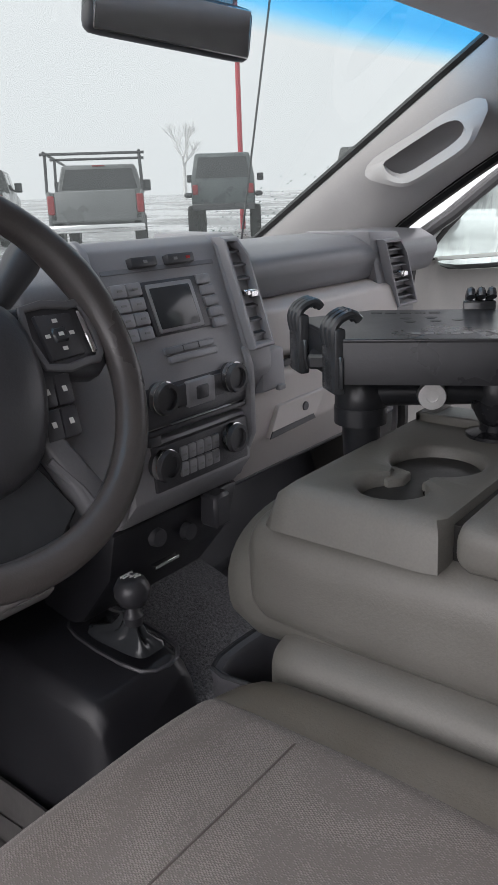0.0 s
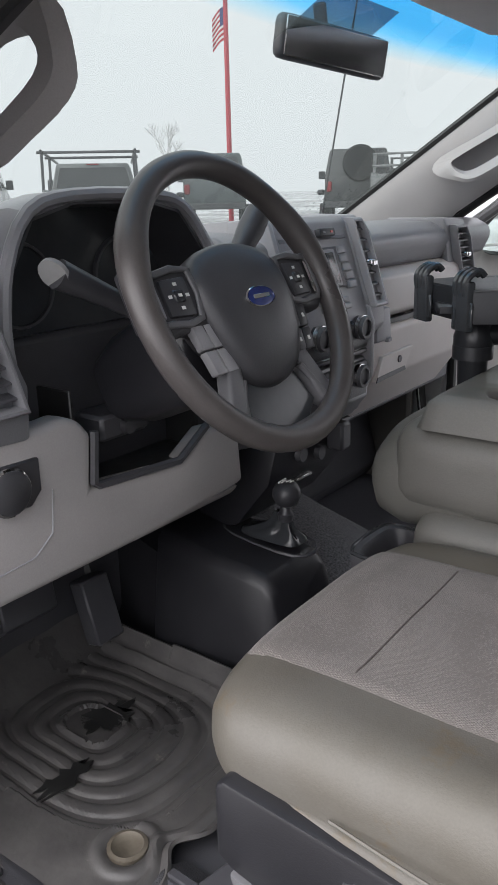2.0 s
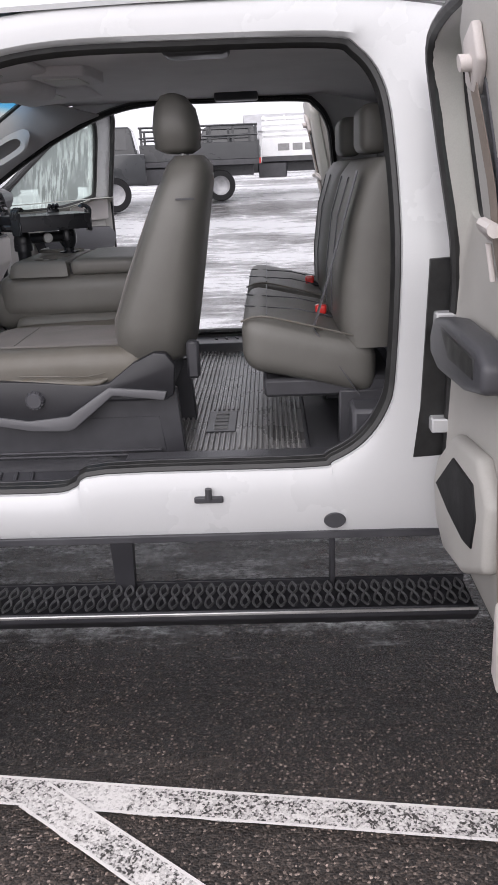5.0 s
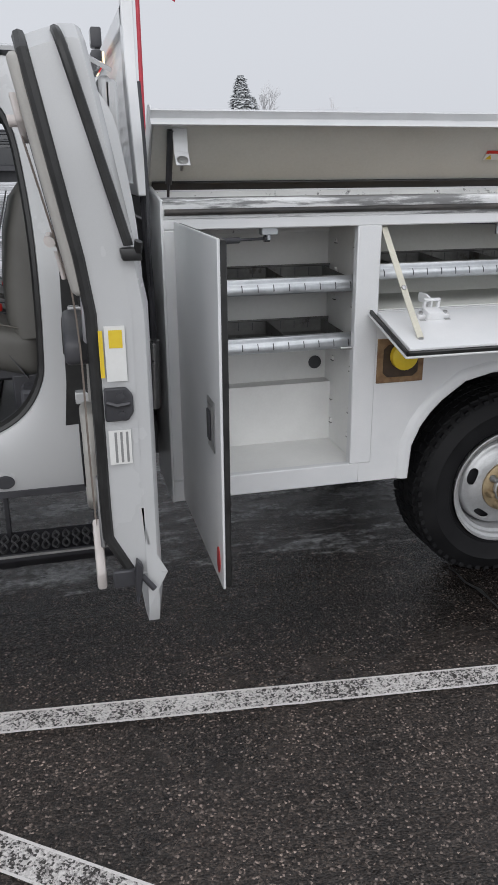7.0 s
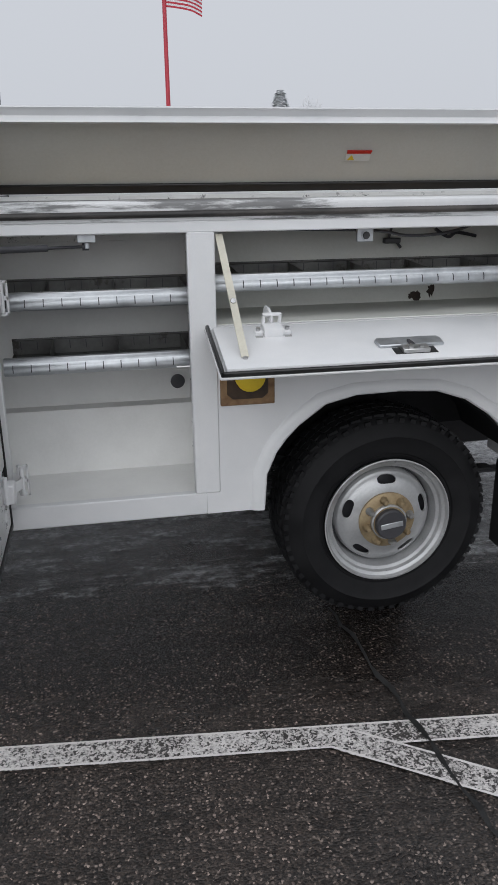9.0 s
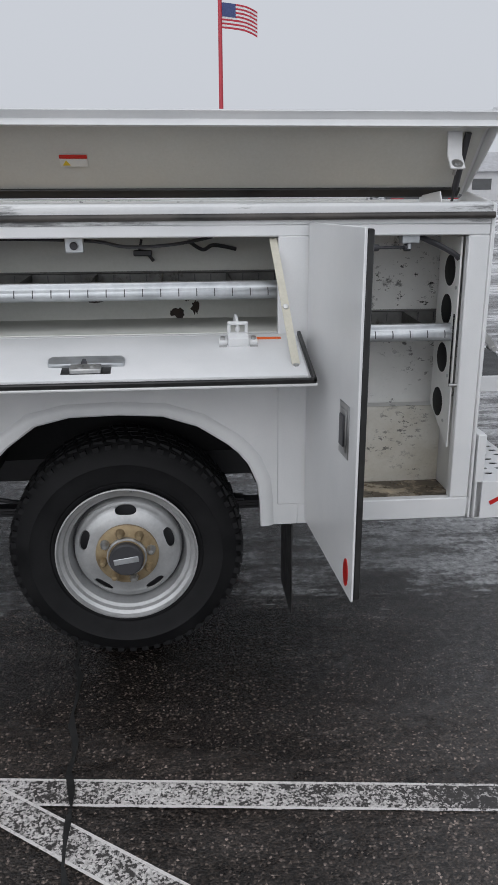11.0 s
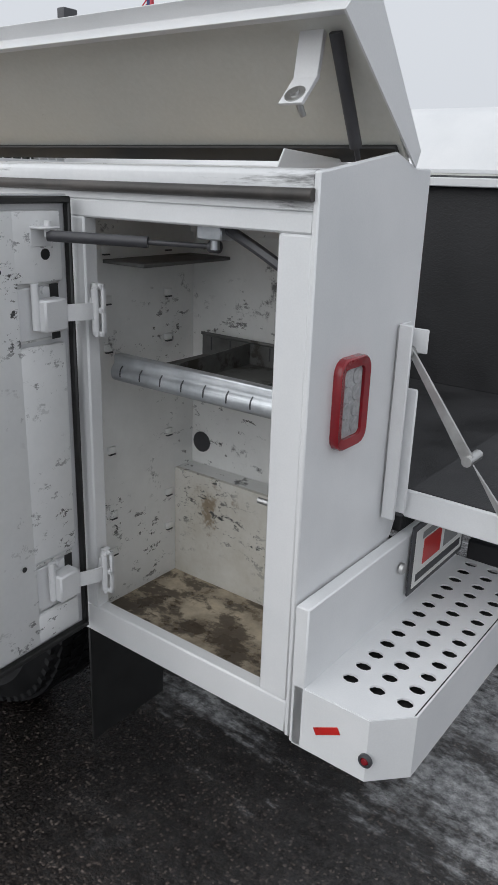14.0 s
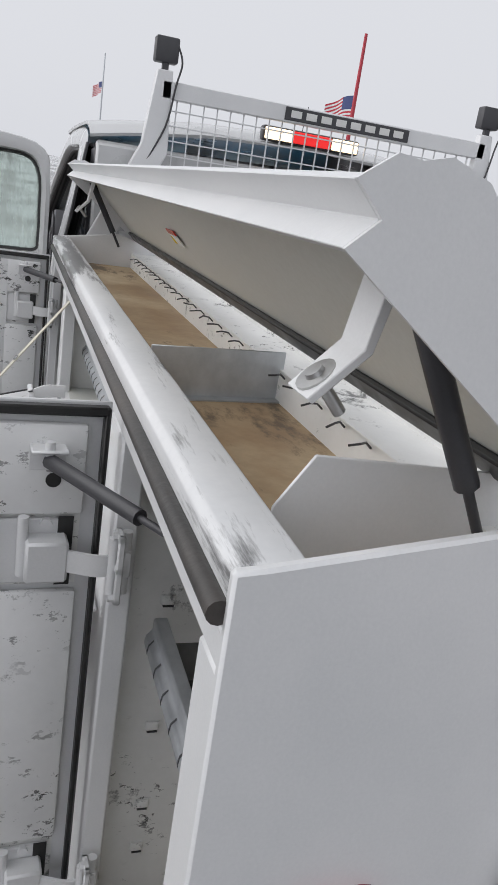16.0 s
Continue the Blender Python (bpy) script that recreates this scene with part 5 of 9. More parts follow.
INNER = [(-3.68, 0.98), (-3.62, 0.87), (-3.52, 0.80), (-3.37, 0.768), (-2.88, 0.756), (-2.78, 0.775), (-2.69, 0.812), (-2.10, 0.815), (-2.02, 0.832), (-1.93, 0.89), (-1.868, 0.985), (-1.848, 1.10), (-1.842, 1.45), (-1.862, 1.72), (-1.89, 1.84), (-1.95, 1.915), (-2.03, 1.942), (-2.41, 1.950), (-2.72, 1.950), (-2.92, 1.922), (-3.09, 1.862), (-3.26, 1.785), (-3.44, 1.685), (-3.61, 1.575), (-3.69, 1.47), (-3.70, 1.22)]
OUTER = [(-3.88, 0.98), (-3.88, 0.75), (-3.62, 0.63), (-3.37, 0.622), (-2.88, 0.620), (-2.78, 0.620), (-2.69, 0.620), (-2.10, 0.620), (-1.98, 0.620), (-1.80, 0.620), (-1.54, 0.63), (-1.51, 1.10), (-1.51, 1.45), (-1.54, 1.72), (-1.58, 1.88), (-1.70, 1.985), (-2.03, 2.030), (-2.41, 2.040), (-2.72, 2.035), (-2.96, 2.000), (-3.14, 1.938), (-3.32, 1.862), (-3.51, 1.760), (-3.72, 1.630), (-3.86, 1.50), (-3.88, 1.22)]


def dense(pts, steps=4):
    return [(p.x, p.y) for p in smooth_line([(x, z, 0) for x, z in pts], steps, closed=True)]


IN_D, OUT_D = dense(INNER), dense(OUTER)


def cab_side():
    rows = []
    for t in (0.0, 0.12, 0.5, 0.88, 1.0):
        dy = {0.0: 0.014, 0.12: 0.002, 0.5: -0.004, 0.88: 0.0, 1.0: 0.008}[t]
        rows.append([((1 - t) * a[0] + t * c[0], ty((1 - t) * a[1] + t * c[1]) + dy, (1 - t) * a[1] + t * c[1]) for a, c in zip(IN_D, OUT_D)])
    jamb = [(x * 0.985 - 0.04, ty(z) + 0.075, 0.985 * z + 0.022) for x, z in IN_D]
    rows = [jamb] + rows
    rows = [r + [r[0]] for r in rows]
    return sheet(rows)


def cab_seal():
    return tube([(x * 0.992 - 0.021, ty(z) + 0.040, 0.992 * z + 0.012) for x, z in IN_D], 0.016, 8, closed=True)


cab = part("cab_side", cab_side(), WHITE, truck, "white painted cab side round the open doors")
part("door_seal", cab_seal(), SEAL, cab, "black rubber door opening seal")
part("seal_flap", tube([(x * 0.988 - 0.030, ty(z) + 0.060, 0.988 * z + 0.018) for x, z in IN_D], 0.017, 8, closed=True), SEAL, cab)
part("seal_lip", tube([(x * 0.985 - 0.038, ty(z) + 0.078, 0.985 * z + 0.024) for x, z in IN_D], 0.012, 6, closed=True), BLACK, cab)
cab2 = part("cab_side", flip(cab_side()), WHITE, truck, "white painted cab side round the open doors")
part("door_seal", flip(cab_seal()), SEAL, cab2)

# sill ridge and details on the sill
part("sill_seam", box(-3.75, -1.62, -0.004, 0.02, 0.600, 0.622, 0.002), BLACK, cab)
part("striker", merge(box(-2.43, -2.345, -0.014, 0.0, 0.728, 0.748, 0.004), rod((-2.387, -0.014, 0.745), (-2.387, -0.014, 0.775), 0.010)), BLACK, cab, "black door striker on the sill")
part("sill_plug", lathe([(0.025, 0), (0.023, 0.005), (0.0, 0.006)], Matrix.Translation((-2.022, -0.004, 0.660)) @ Matrix.Rotation(radians(90), 4, "X") @ Matrix.Diagonal((1.3, 1, 1, 1)), 20), BLACK, cab)

# roof, headliner, back wall
roof_rows = []
for x in (-3.30, -3.1, -2.9, -2.5, -2.1, -1.75, -1.62, -1.56):
    e = {-3.30: -0.070, -3.1: -0.030, -2.9: -0.008, -1.75: -0.005, -1.62: -0.03, -1.56: -0.06}.get(x, 0.0)
    wide = {-3.30: 0.85, -3.1: 0.95}.get(x, 1.0)
    roof_rows.append([(x, YC + (YC - 0.115) * wide * s, 2.035 + e + (0.09 if x > -2.9 else 0.06) * (1 - s * s)) for s in (-1, -0.85, -0.5, 0, 0.5, 0.85, 1)])
roof = part("roof", sheet(roof_rows, -0.012), WHITE, truck, "white cab roof")
head_rows = []
for x in (-3.27, -3.15, -2.9, -2.4, -1.9, -1.65, -1.60):
    e = {-3.27: -0.012, -3.15: -0.006, -1.65: -0.05, -1.60: -0.16}.get(x, 0.0)
    head_rows.append([(x, YC + (YC - 0.15) * s, 1.962 + e + 0.035 * (1 - s * s)) for s in (-1, -0.9, -0.5, 0, 0.5, 0.9, 1)])
headliner = part("headliner", sheet(head_rows, 0.01), HEADLINER, truck, "grey cloth headliner")
part("back_wall", merge(box(-1.575, -1.515, 0.10, 2 * YC - 0.10, 0.66, 1.48, 0.01), box(-1.585, -1.54, 0.14, 0.44, 1.48, 1.96, 0.01), box(-1.585, -1.54, 2 * YC - 0.44, 2 * YC - 0.14, 1.48, 1.96, 0.01), box(-1.60, -1.56, 0.14, 2 * YC - 0.14, 1.87, 1.97, 0.01)), WHITE, truck, "white back of the cab round the rear window")
part("rear_trim", merge(box(-1.62, -1.59, 0.12, 2 * YC - 0.12, 0.74, 1.46, 0.01), box(-1.66, -1.60, 0.13, 0.42, 1.46, 1.95, 0.02), box(-1.66, -1.60, 2 * YC - 0.42, 2 * YC - 0.13, 1.46, 1.95, 0.02)), BLACKGRAIN, truck, "dark trim behind the rear seat")
part("rear_window", box(-1.565, -1.56, 0.44, 2 * YC - 0.44, 1.48, 1.88, 0), WINDSHIELD, truck, "rear window glass")
brake = part("high_brake_lamp", merge(box(-1.575, -1.53, YC - 0.22, YC + 0.22, 2.075, 2.135, 0.012, 2)), BLACK, truck, "high brake lamp with white side lamps")
part("red_lens", box(-1.53, -1.522, YC - 0.085, YC + 0.085, 2.082, 2.128, 0.003), glow("lit_brake_lens", (0.75, 0.02, 0.02), 0.6), brake)
for s in (-1, 1):
    part("cargo_lens", box(-1.53, -1.522, YC + s * 0.150 - 0.06, YC + s * 0.150 + 0.06, 2.082, 2.128, 0.003), glow("lit_cargo_lens", (1.0, 0.78, 0.5), 1.4), brake)

# floor
part("cab_floor", box(-3.97, -1.58, 0.055, 2 * YC - 0.055, 0.690, 0.742, 0.002), BLACKGRAIN, truck, "black moulded rubber cab floor")


def sill_plate(fl=lambda bm: bm):
    a = merge(slab("x", [(0.045, 0.775), (0.07, 0.800), (0.24, 0.800), (0.26, 0.745), (0.05, 0.745)], -2.66, -1.90, 0.006, 2), slab("x", [(0.045, 0.742), (0.06, 0.762), (0.185, 0.766), (0.225, 0.744)], -3.62, -2.70, 0.004))
    p = part("sill_plate", fl(a), BLACKGRAIN, truck, "black ribbed door sill plate")
    for k in range(11):
        part("sill_rib", fl(slab("z", [(-3.448 + 0.0505 * k, 0.095), (-3.438 + 0.0505 * k, 0.095), (-3.452 + 0.0505 * k, 0.172), (-3.464 + 0.0505 * k, 0.172)], 0.764, 0.774, 0.002)), BLACKGRAIN, p)
    part("sill_carpet", fl(sheet([[(x, y0 + (0.345 - y0) * t, 0.752 + 0.022 * math.sin(math.pi * min(t * 1.15, 1.0)) ** 0.7) for t in (0, 0.08, 0.2, 0.4, 0.6, 0.8, 1.0)] for x, y0 in ((-3.27, 0.262), (-3.20, 0.222), (-3.10, 0.200), (-2.95, 0.198), (-2.85, 0.210), (-2.78, 0.245), (-2.70, 0.300), (-2.62, 0.318))], 0.006)), SILLMAT, p, "grey looped carpet between sill and seat")
    for k in range(10):
        part("sill_rib", fl(slab("z", [(-2.50 + 0.055 * k, 0.10), (-2.488 + 0.055 * k, 0.10), (-2.472 + 0.055 * k, 0.16), (-2.484 + 0.055 * k, 0.16)], 0.798, 0.806, 0.002)), BLACKGRAIN, p)
    return p


sill_plate()
sill_plate(flip)

# running board
step_y0, step_y1, step_z = -0.155, 0.020, 0.445
board = part("running_board", merge(slab("x", [(step_y0, 0.428), (step_y0, 0.446), (step_y0 + 0.012, 0.452), (step_y0 + 0.012, 0.432), (step_y1, 0.432), (step_y1, 0.452), (step_y1 + 0.01, 0.452), (step_y1 + 0.01, 0.40), (step_y0 + 0.04, 0.385)], -3.75, -1.63, 0.001)), DEEPBLACK, truck, "black running board with a raised diamond tread")
part("board_edge", box(-3.75, -1.63, step_y0 - 0.002, step_y0 + 0.004, 0.441, 0.451, 0.002), STEEL, board)
WORN = surface("worn_steel_tread", (0.05, 0.05, 0.0525), (0.21, 0.21, 0.215), 0.4, 0.7, 5, 160, 0.3, 0.1)


def twist(x, side):
    pts = [(x + side * 0.012 * math.sin(math.pi * k / 4) + (0.0), step_y0 + 0.022 + 0.0335 * k / 2, 0.449 + 0.005 * abs(math.cos(math.pi * k / 4))) for k in range(9)]
    return tube(pts, 0.0042, 5)


WAVE = [part("tread_bar", twist(0, s), WORN, board) for s in (-1, 1)]
for w in WAVE:
    w.location.x = -3.735
for k in range(1, 60):
    for w in WAVE:
        c = w.copy()
        scene.collection.objects.link(c)
        c.location.x = -3.735 + k * 0.0352
for x in (-3.45, -2.66, -2.03):
    part("board_bracket", merge(slab("y", [(x - 0.035, 0.62), (x + 0.035, 0.62), (x + 0.028, 0.39), (x - 0.028, 0.39)] if x < -2.2 else [(x - 0.008, 0.62), (x + 0.008, 0.62), (x + 0.008, 0.39), (x - 0.008, 0.39)], 0.0, 0.03, 0.002), box(x - 0.03, x + 0.03, -0.10, 0.03, 0.372, 0.395, 0.002)), DEEPBLACK, board)

# nose of the truck, closed off plainly
nose = part("hood", loft([[(x, YC + s * w, z + 0.05 * (1 - s * s)) for s in (-1, -0.7, 0, 0.7, 1)] + [(x, YC + 0.9, 0.75), (x, YC - 0.9, 0.75)] for x, w, z in ((-5.15, 0.86, 1.20), (-5.05, 0.92, 1.32), (-4.6, 0.96, 1.38), (-4.22, 0.97, 1.42))]), WHITE, truck, "white bonnet and front end")
part("cowl", box(-4.24, -3.92, 0.10, 2 * YC - 0.10, 0.75, 1.44, 0.01), BLACK, truck)
for y0, y1 in ((0.0, 0.06), (2 * YC - 0.06, 2 * YC)):
    part("front_fender", slab("y", [(-5.05, 0.62), (-4.72, 0.62), (-4.68, 0.80), (-4.5, 0.98), (-4.17, 1.02), (-3.95, 0.95), (-3.75, 0.72), (-3.72, 0.62), (-3.70, 0.62), (-3.89, 1.48), (-4.2, 1.40), (-4.7, 1.36), (-5.05, 1.28)], y0, y1, 0.006), WHITE, truck)
part("grille", box(-5.17, -5.12, 0.3, 2 * YC - 0.3, 0.80, 1.20, 0.02), BLACK, truck)
add_wheel(-4.17, 0.055, -1)
add_wheel(-4.17, 2 * YC - 0.055, 1)

# windshield and pillars
def ws(u, v, off=0.0):
    """A point of the windshield: u across, v up."""
    w = 0.828 * (1 - v) + 0.790 * v
    bow = 0.16 * (1 - u * u)
    x = (-4.06 - bow) * (1 - v) + (-3.324 - bow * 0.35) * v
    z = 1.50 * (1 - v) + 1.965 * v
    return (x + off, YC + u * w, z + off * 0.6)


US = [-1 + 0.125 * k for k in range(17)]
part("windshield", sheet([[ws(u, v) for u in US] for v in (0, 0.25, 0.5, 0.75, 1.05)]), WINDSHIELD, truck, "windshield with a blue shade band and a few water drops").visible_shadow = False
part("mirror_shade", sheet([[ws(-0.15 + 0.06 * k, v, 0.006) for k in range(6)] for v in (0.885, 0.94, 1.0)]), DOTTED, truck, "dark dotted patch behind the mirror").visible_shadow = False


def water_drops():
    """Melt water beads on the outside of the glass."""
    rng = random.Random(31)
    bits = []
    for _ in range(150):
        u, v = rng.triangular(0.68, 0.99, 0.93), rng.triangular(0.04, 0.55, 0.15)
        r = rng.uniform(0.0015, 0.0042)
        q = Vector(ws(u, v, -0.003))
        bits.append(lathe([(r, 0.0), (r * 0.8, 0.0012), (0.0, 0.0018)], Matrix.Translation(q) @ Matrix.Rotation(radians(-36), 4, "Y"), 7))
    return merge(*bits)


tagged(part("water_drops", water_drops(), glass("water_beads", (0.72, 0.76, 0.75), 0.05), truck), "melt water beads on the windshield", kind="stuff")
part("windshield_seal", merge(tube([ws(-1, v, 0.008) for v in (0, 0.5, 1)], 0.010, 6), tube([ws(1, v, 0.008) for v in (0, 0.5, 1)], 0.010, 6), tube([ws(u, 0.0, 0.008) for u in US], 0.012, 6)), SEAL, truck)
PILLAR_IN = [(-3.70, 1.40), (-3.66, 1.53), (-3.57, 1.608), (-3.42, 1.70), (-3.25, 1.795), (-3.09, 1.868), (-2.98, 1.905)]


def pillar_trim():
    rows = []
    for t, lean in ((0.0, 0.0), (0.08, 0.012), (0.35, 0.026), (0.7, 0.022), (0.93, 0.012), (1.0, 0.0)):
        row = []
        for k, (x, z) in enumerate(PILLAR_IN):
            a = Vector(ws(-1, -0.03 + 1.06 * k / 6, 0.012))
            c = Vector((x * 0.985 - 0.04, ty(z) + 0.082, 0.985 * z + 0.022))
            row.append(a.lerp(c, t) + Vector((lean * 0.5, lean, 0)))
        rows.append(row)
    return sheet(rows, 0.008)


def handle_plate():
    """A moulded grab handle: a plate with a rounded opening that stands off the pillar."""
    hole = smooth_line([(-3.516, 0.285, 1.733), (-3.492, 0.290, 1.709), (-3.455, 0.292, 1.703), (-3.395, 0.294, 1.730), (-3.338, 0.296, 1.762), (-3.326, 0.294, 1.786), (-3.345, 0.285, 1.808), (-3.385, 0.275, 1.805), (-3.440, 0.272, 1.780), (-3.495, 0.276, 1.751)], 3, closed=True)
    rim = smooth_line([(-3.575, 0.262, 1.712), (-3.500, 0.285, 1.689), (-3.448, 0.292, 1.686), (-3.388, 0.295, 1.713), (-3.322, 0.297, 1.748), (-3.300, 0.292, 1.780), (-3.296, 0.260, 1.838), (-3.385, 0.225, 1.838), (-3.460, 0.225, 1.800), (-3.550, 0.230, 1.755)], 3, closed=True)
    deep = Vector((-0.012, -0.020, 0.010))
    mid = [a.lerp(b, 0.5) + Vector((0.004, 0.006, -0.002)) for a, b in zip(hole, rim)]
    rings = [[p + deep for p in hole], hole, mid, rim, [p + deep for p in rim]]
    rings.append(rings[0])
    bm = loft(rings, caps=False)
    bmesh.ops.remove_doubles(bm, verts=bm.verts, dist=1e-5)
    return bm


def pillar_skin():
    """The painted outside of the A-pillar, from the glass to the door opening."""
    rows = []
    for k, (x, z) in enumerate(PILLAR_IN):
        a = Vector(ws(-1.015, -0.03 + 1.06 * k / 6, -0.012))
        e = Vector((x - 0.07, ty(z + 0.075) + 0.006, z + 0.075))
        rows.append([a, a.lerp(e, 0.5) + Vector((-0.012, -0.014, 0.012)), e])
    return sheet(rows, 0.004)


for fl, h0, nm in ((lambda bm: bm, 0, "driver"), (flip, 1, "passenger")):
    part("pillar_skin", fl(pillar_skin()), WHITE, truck, "white painted A-pillar")
    trim = part("pillar_trim", fl(pillar_trim()), PILLARGREY, truck, "grey moulded A-pillar trim with a grab handle")
    part("grab_handle", fl(handle_plate()), PILLARGREY, trim, "grey moulded grab handle with a rounded opening")
part("pillar_button", flip(box(-3.86, -3.845, 0.22, 0.25, 1.545, 1.58, 0.003)), CHARCOAL, truck)
part("wiper", merge(tube([ws(-0.75, 0.10, -0.02), ws(0.0, 0.055, -0.025), ws(0.62, 0.035, -0.02)], 0.008, 5), tube([ws(-0.1, 0.02, -0.03), ws(0.3, 0.06, -0.03), ws(0.75, 0.05, -0.02)], 0.010, 5), tube([ws(-0.9, 0.015, -0.03), ws(-0.4, 0.05, -0.03), ws(0.0, 0.06, -0.02)], 0.009, 5)), BLACK, truck, "black windshield wipers")
part("antenna", rod((-3.925, 1.706, 1.39), (-3.756, 1.780, 2.50), 0.0026, 6), BLACK, truck, "thin black mast aerial")

# mirror, overhead console, visors, lamps
mm = Matrix.Translation((-3.44, 1.020, 1.903)) @ Matrix.Rotation(radians(-18), 4, "Z") @ Matrix.Rotation(radians(6), 4, "Y") @ Matrix.Rotation(radians(-5), 4, "X")
mb = puff(-0.018, 0.012, -0.128, 0.128, -0.036, 0.036, 0.026)
mb.transform(mm)
mirror = part("rear_view_mirror", mb, BLACK, truck, "black interior mirror")
mg = box(0.0105, 0.0135, -0.119, 0.119, -0.031, 0.031, 0.003)
mg.transform(mm)
part("mirror_glass", mg, MIRROR, mirror)
part("mirror_stem", rod((-3.455, 1.01, 1.905), (-3.47, 1.02, 1.975), 0.012), BLACK, mirror)
part("overhead_console", puff(-3.24, -2.99, YC - 0.19, YC + 0.19, 1.912, 2.0, 0.04), HEADLINER, truck, "grey overhead console with map lamps")
dome = part("dome_plate", slab("z", [(-2.975, 0.78), (-2.955, 0.74), (-2.79, 0.76), (-2.775, 0.80), (-2.775, 1.02), (-2.79, 1.05), (-2.955, 1.07), (-2.975, 1.04)], 1.950, 1.998, 0.008, 2), HEADLINER, truck, "grey moulded dome lamp plate")
part("dome_lens", box(-2.94, -2.82, 0.81, 0.98, 1.9455, 1.9515, 0.002), PAPER, dome, "pale dome lamp lens")
part("console_switches", box(-3.246, -3.232, YC - 0.08, YC + 0.08, 1.940, 1.962, 0.003), BLACK, truck)
for s, y0, y1 in ((1, YC + 0.16, YC + 0.66), (-1, YC - 0.66, YC - 0.16)):
    v = puff(-0.17, 0.17, -(y1 - y0) / 2, (y1 - y0) / 2, -0.012, 0.012, 0.012)
    m = Matrix.Translation((-3.08, (y0 + y1) / 2, 1.958)) @ Matrix.Rotation(radians(-5), 4, "Y")
    v.transform(m)
    vis = part("sun_visor", v, HEADLINER, truck, "grey sun visor folded up")
    lb = box(-0.06, 0.05, -0.13, 0.05, -0.0155, -0.0125, 0.001)
    lb.transform(m)
    part("visor_label", lb, PAPER, vis, "pale label on the visor")
part("dome_lamp", merge(puff(-2.46, -2.28, 0.20, 0.32, 1.925, 1.962, 0.02), box(-2.42, -2.32, 0.192, 0.20, 1.935, 1.952, 0.002)), BLACK, truck, "black grip and lamp over the door")
part("coat_hook", merge(slab("x", [(1.72, 1.965), (1.76, 1.93), (1.84, 1.93), (1.86, 1.965)], -2.42, -2.22, 0.01, 2)), BLACK, truck)

# ---- dashboard ----
dash_prof = [(-4.12, 1.47), (-3.95, 1.565), (-3.62, 1.595), (-3.50, 1.590), (-3.462, 1.570), (-3.455, 1.545), (-3.475, 1.500), (-3.62, 1.46), (-4.12, 1.40)]
dash = part("dashboard", slab("x", [(0, 0), (0, 1), (1, 1)], 0, 1, 0), DASHTOP, truck, "charcoal and warm grey dashboard")
nm = bpy.data.meshes.new("dash_top")
tmp = merge(slab("y", dash_prof, 0.11, 0.285, 0.012, 3), slab("y", dash_prof, 0.735, 2 * YC - 0.11, 0.012, 3), slab("y", [(-4.12, 1.47), (-3.95, 1.565), (-3.66, 1.595), (-3.64, 1.46), (-4.12, 1.40)], 0.285, 0.735, 0.006))
tmp.to_mesh(nm)
tmp.free()
nm.materials.append(DASHTOP)
nm.polygons.foreach_set("use_smooth", [True] * len(nm.polygons))
nm.set_sharp_from_angle(angle=radians(40))
dash.data = nm
part("dash_core", box(-3.95, -3.56, 0.12, 2 * YC - 0.12, 1.12, 1.47, 0.01), BLACK, dash)
part("passenger_pad", slab("y", [(-3.62, 1.500), (-3.475, 1.498), (-3.448, 1.480), (-3.440, 1.405), (-3.452, 1.392), (-3.62, 1.39)], 1.165, 1.70, 0.006, 2), BEIGE, dash, "warm grey dash panel")
part("glovebox", slab("y", [(-3.62, 1.385), (-3.452, 1.383), (-3.438, 1.365), (-3.445, 1.26), (-3.52, 1.155), (-3.66, 1.12)], 1.125, 1.73, 0.008, 2), BEIGE, dash, "warm grey glovebox")
part("glovebox_latch", merge(slab("x", [(1.235, 1.312), (1.392, 1.314), (1.350, 1.262), (1.205, 1.256)], -3.4455, -3.434, 0.002)), BEIGE, dash)
part("latch_shadow", slab("x", [(1.213, 1.268), (1.345, 1.272), (1.352, 1.262), (1.205, 1.256)], -3.4345, -3.4325, 0), BLACK, dash)
part("latch_lock", lathe([(0.009, 0), (0.008, 0.003), (0, 0.003)], Matrix.Translation((-3.434, 1.318, 1.293)) @ Matrix.Rotation(radians(90), 4, "Y"), 14), BLACKGRAIN, dash)
part("panel_gap", box(-3.450, -3.440, 1.17, 1.70, 1.378, 1.390, 0.001), SEAL, dash)


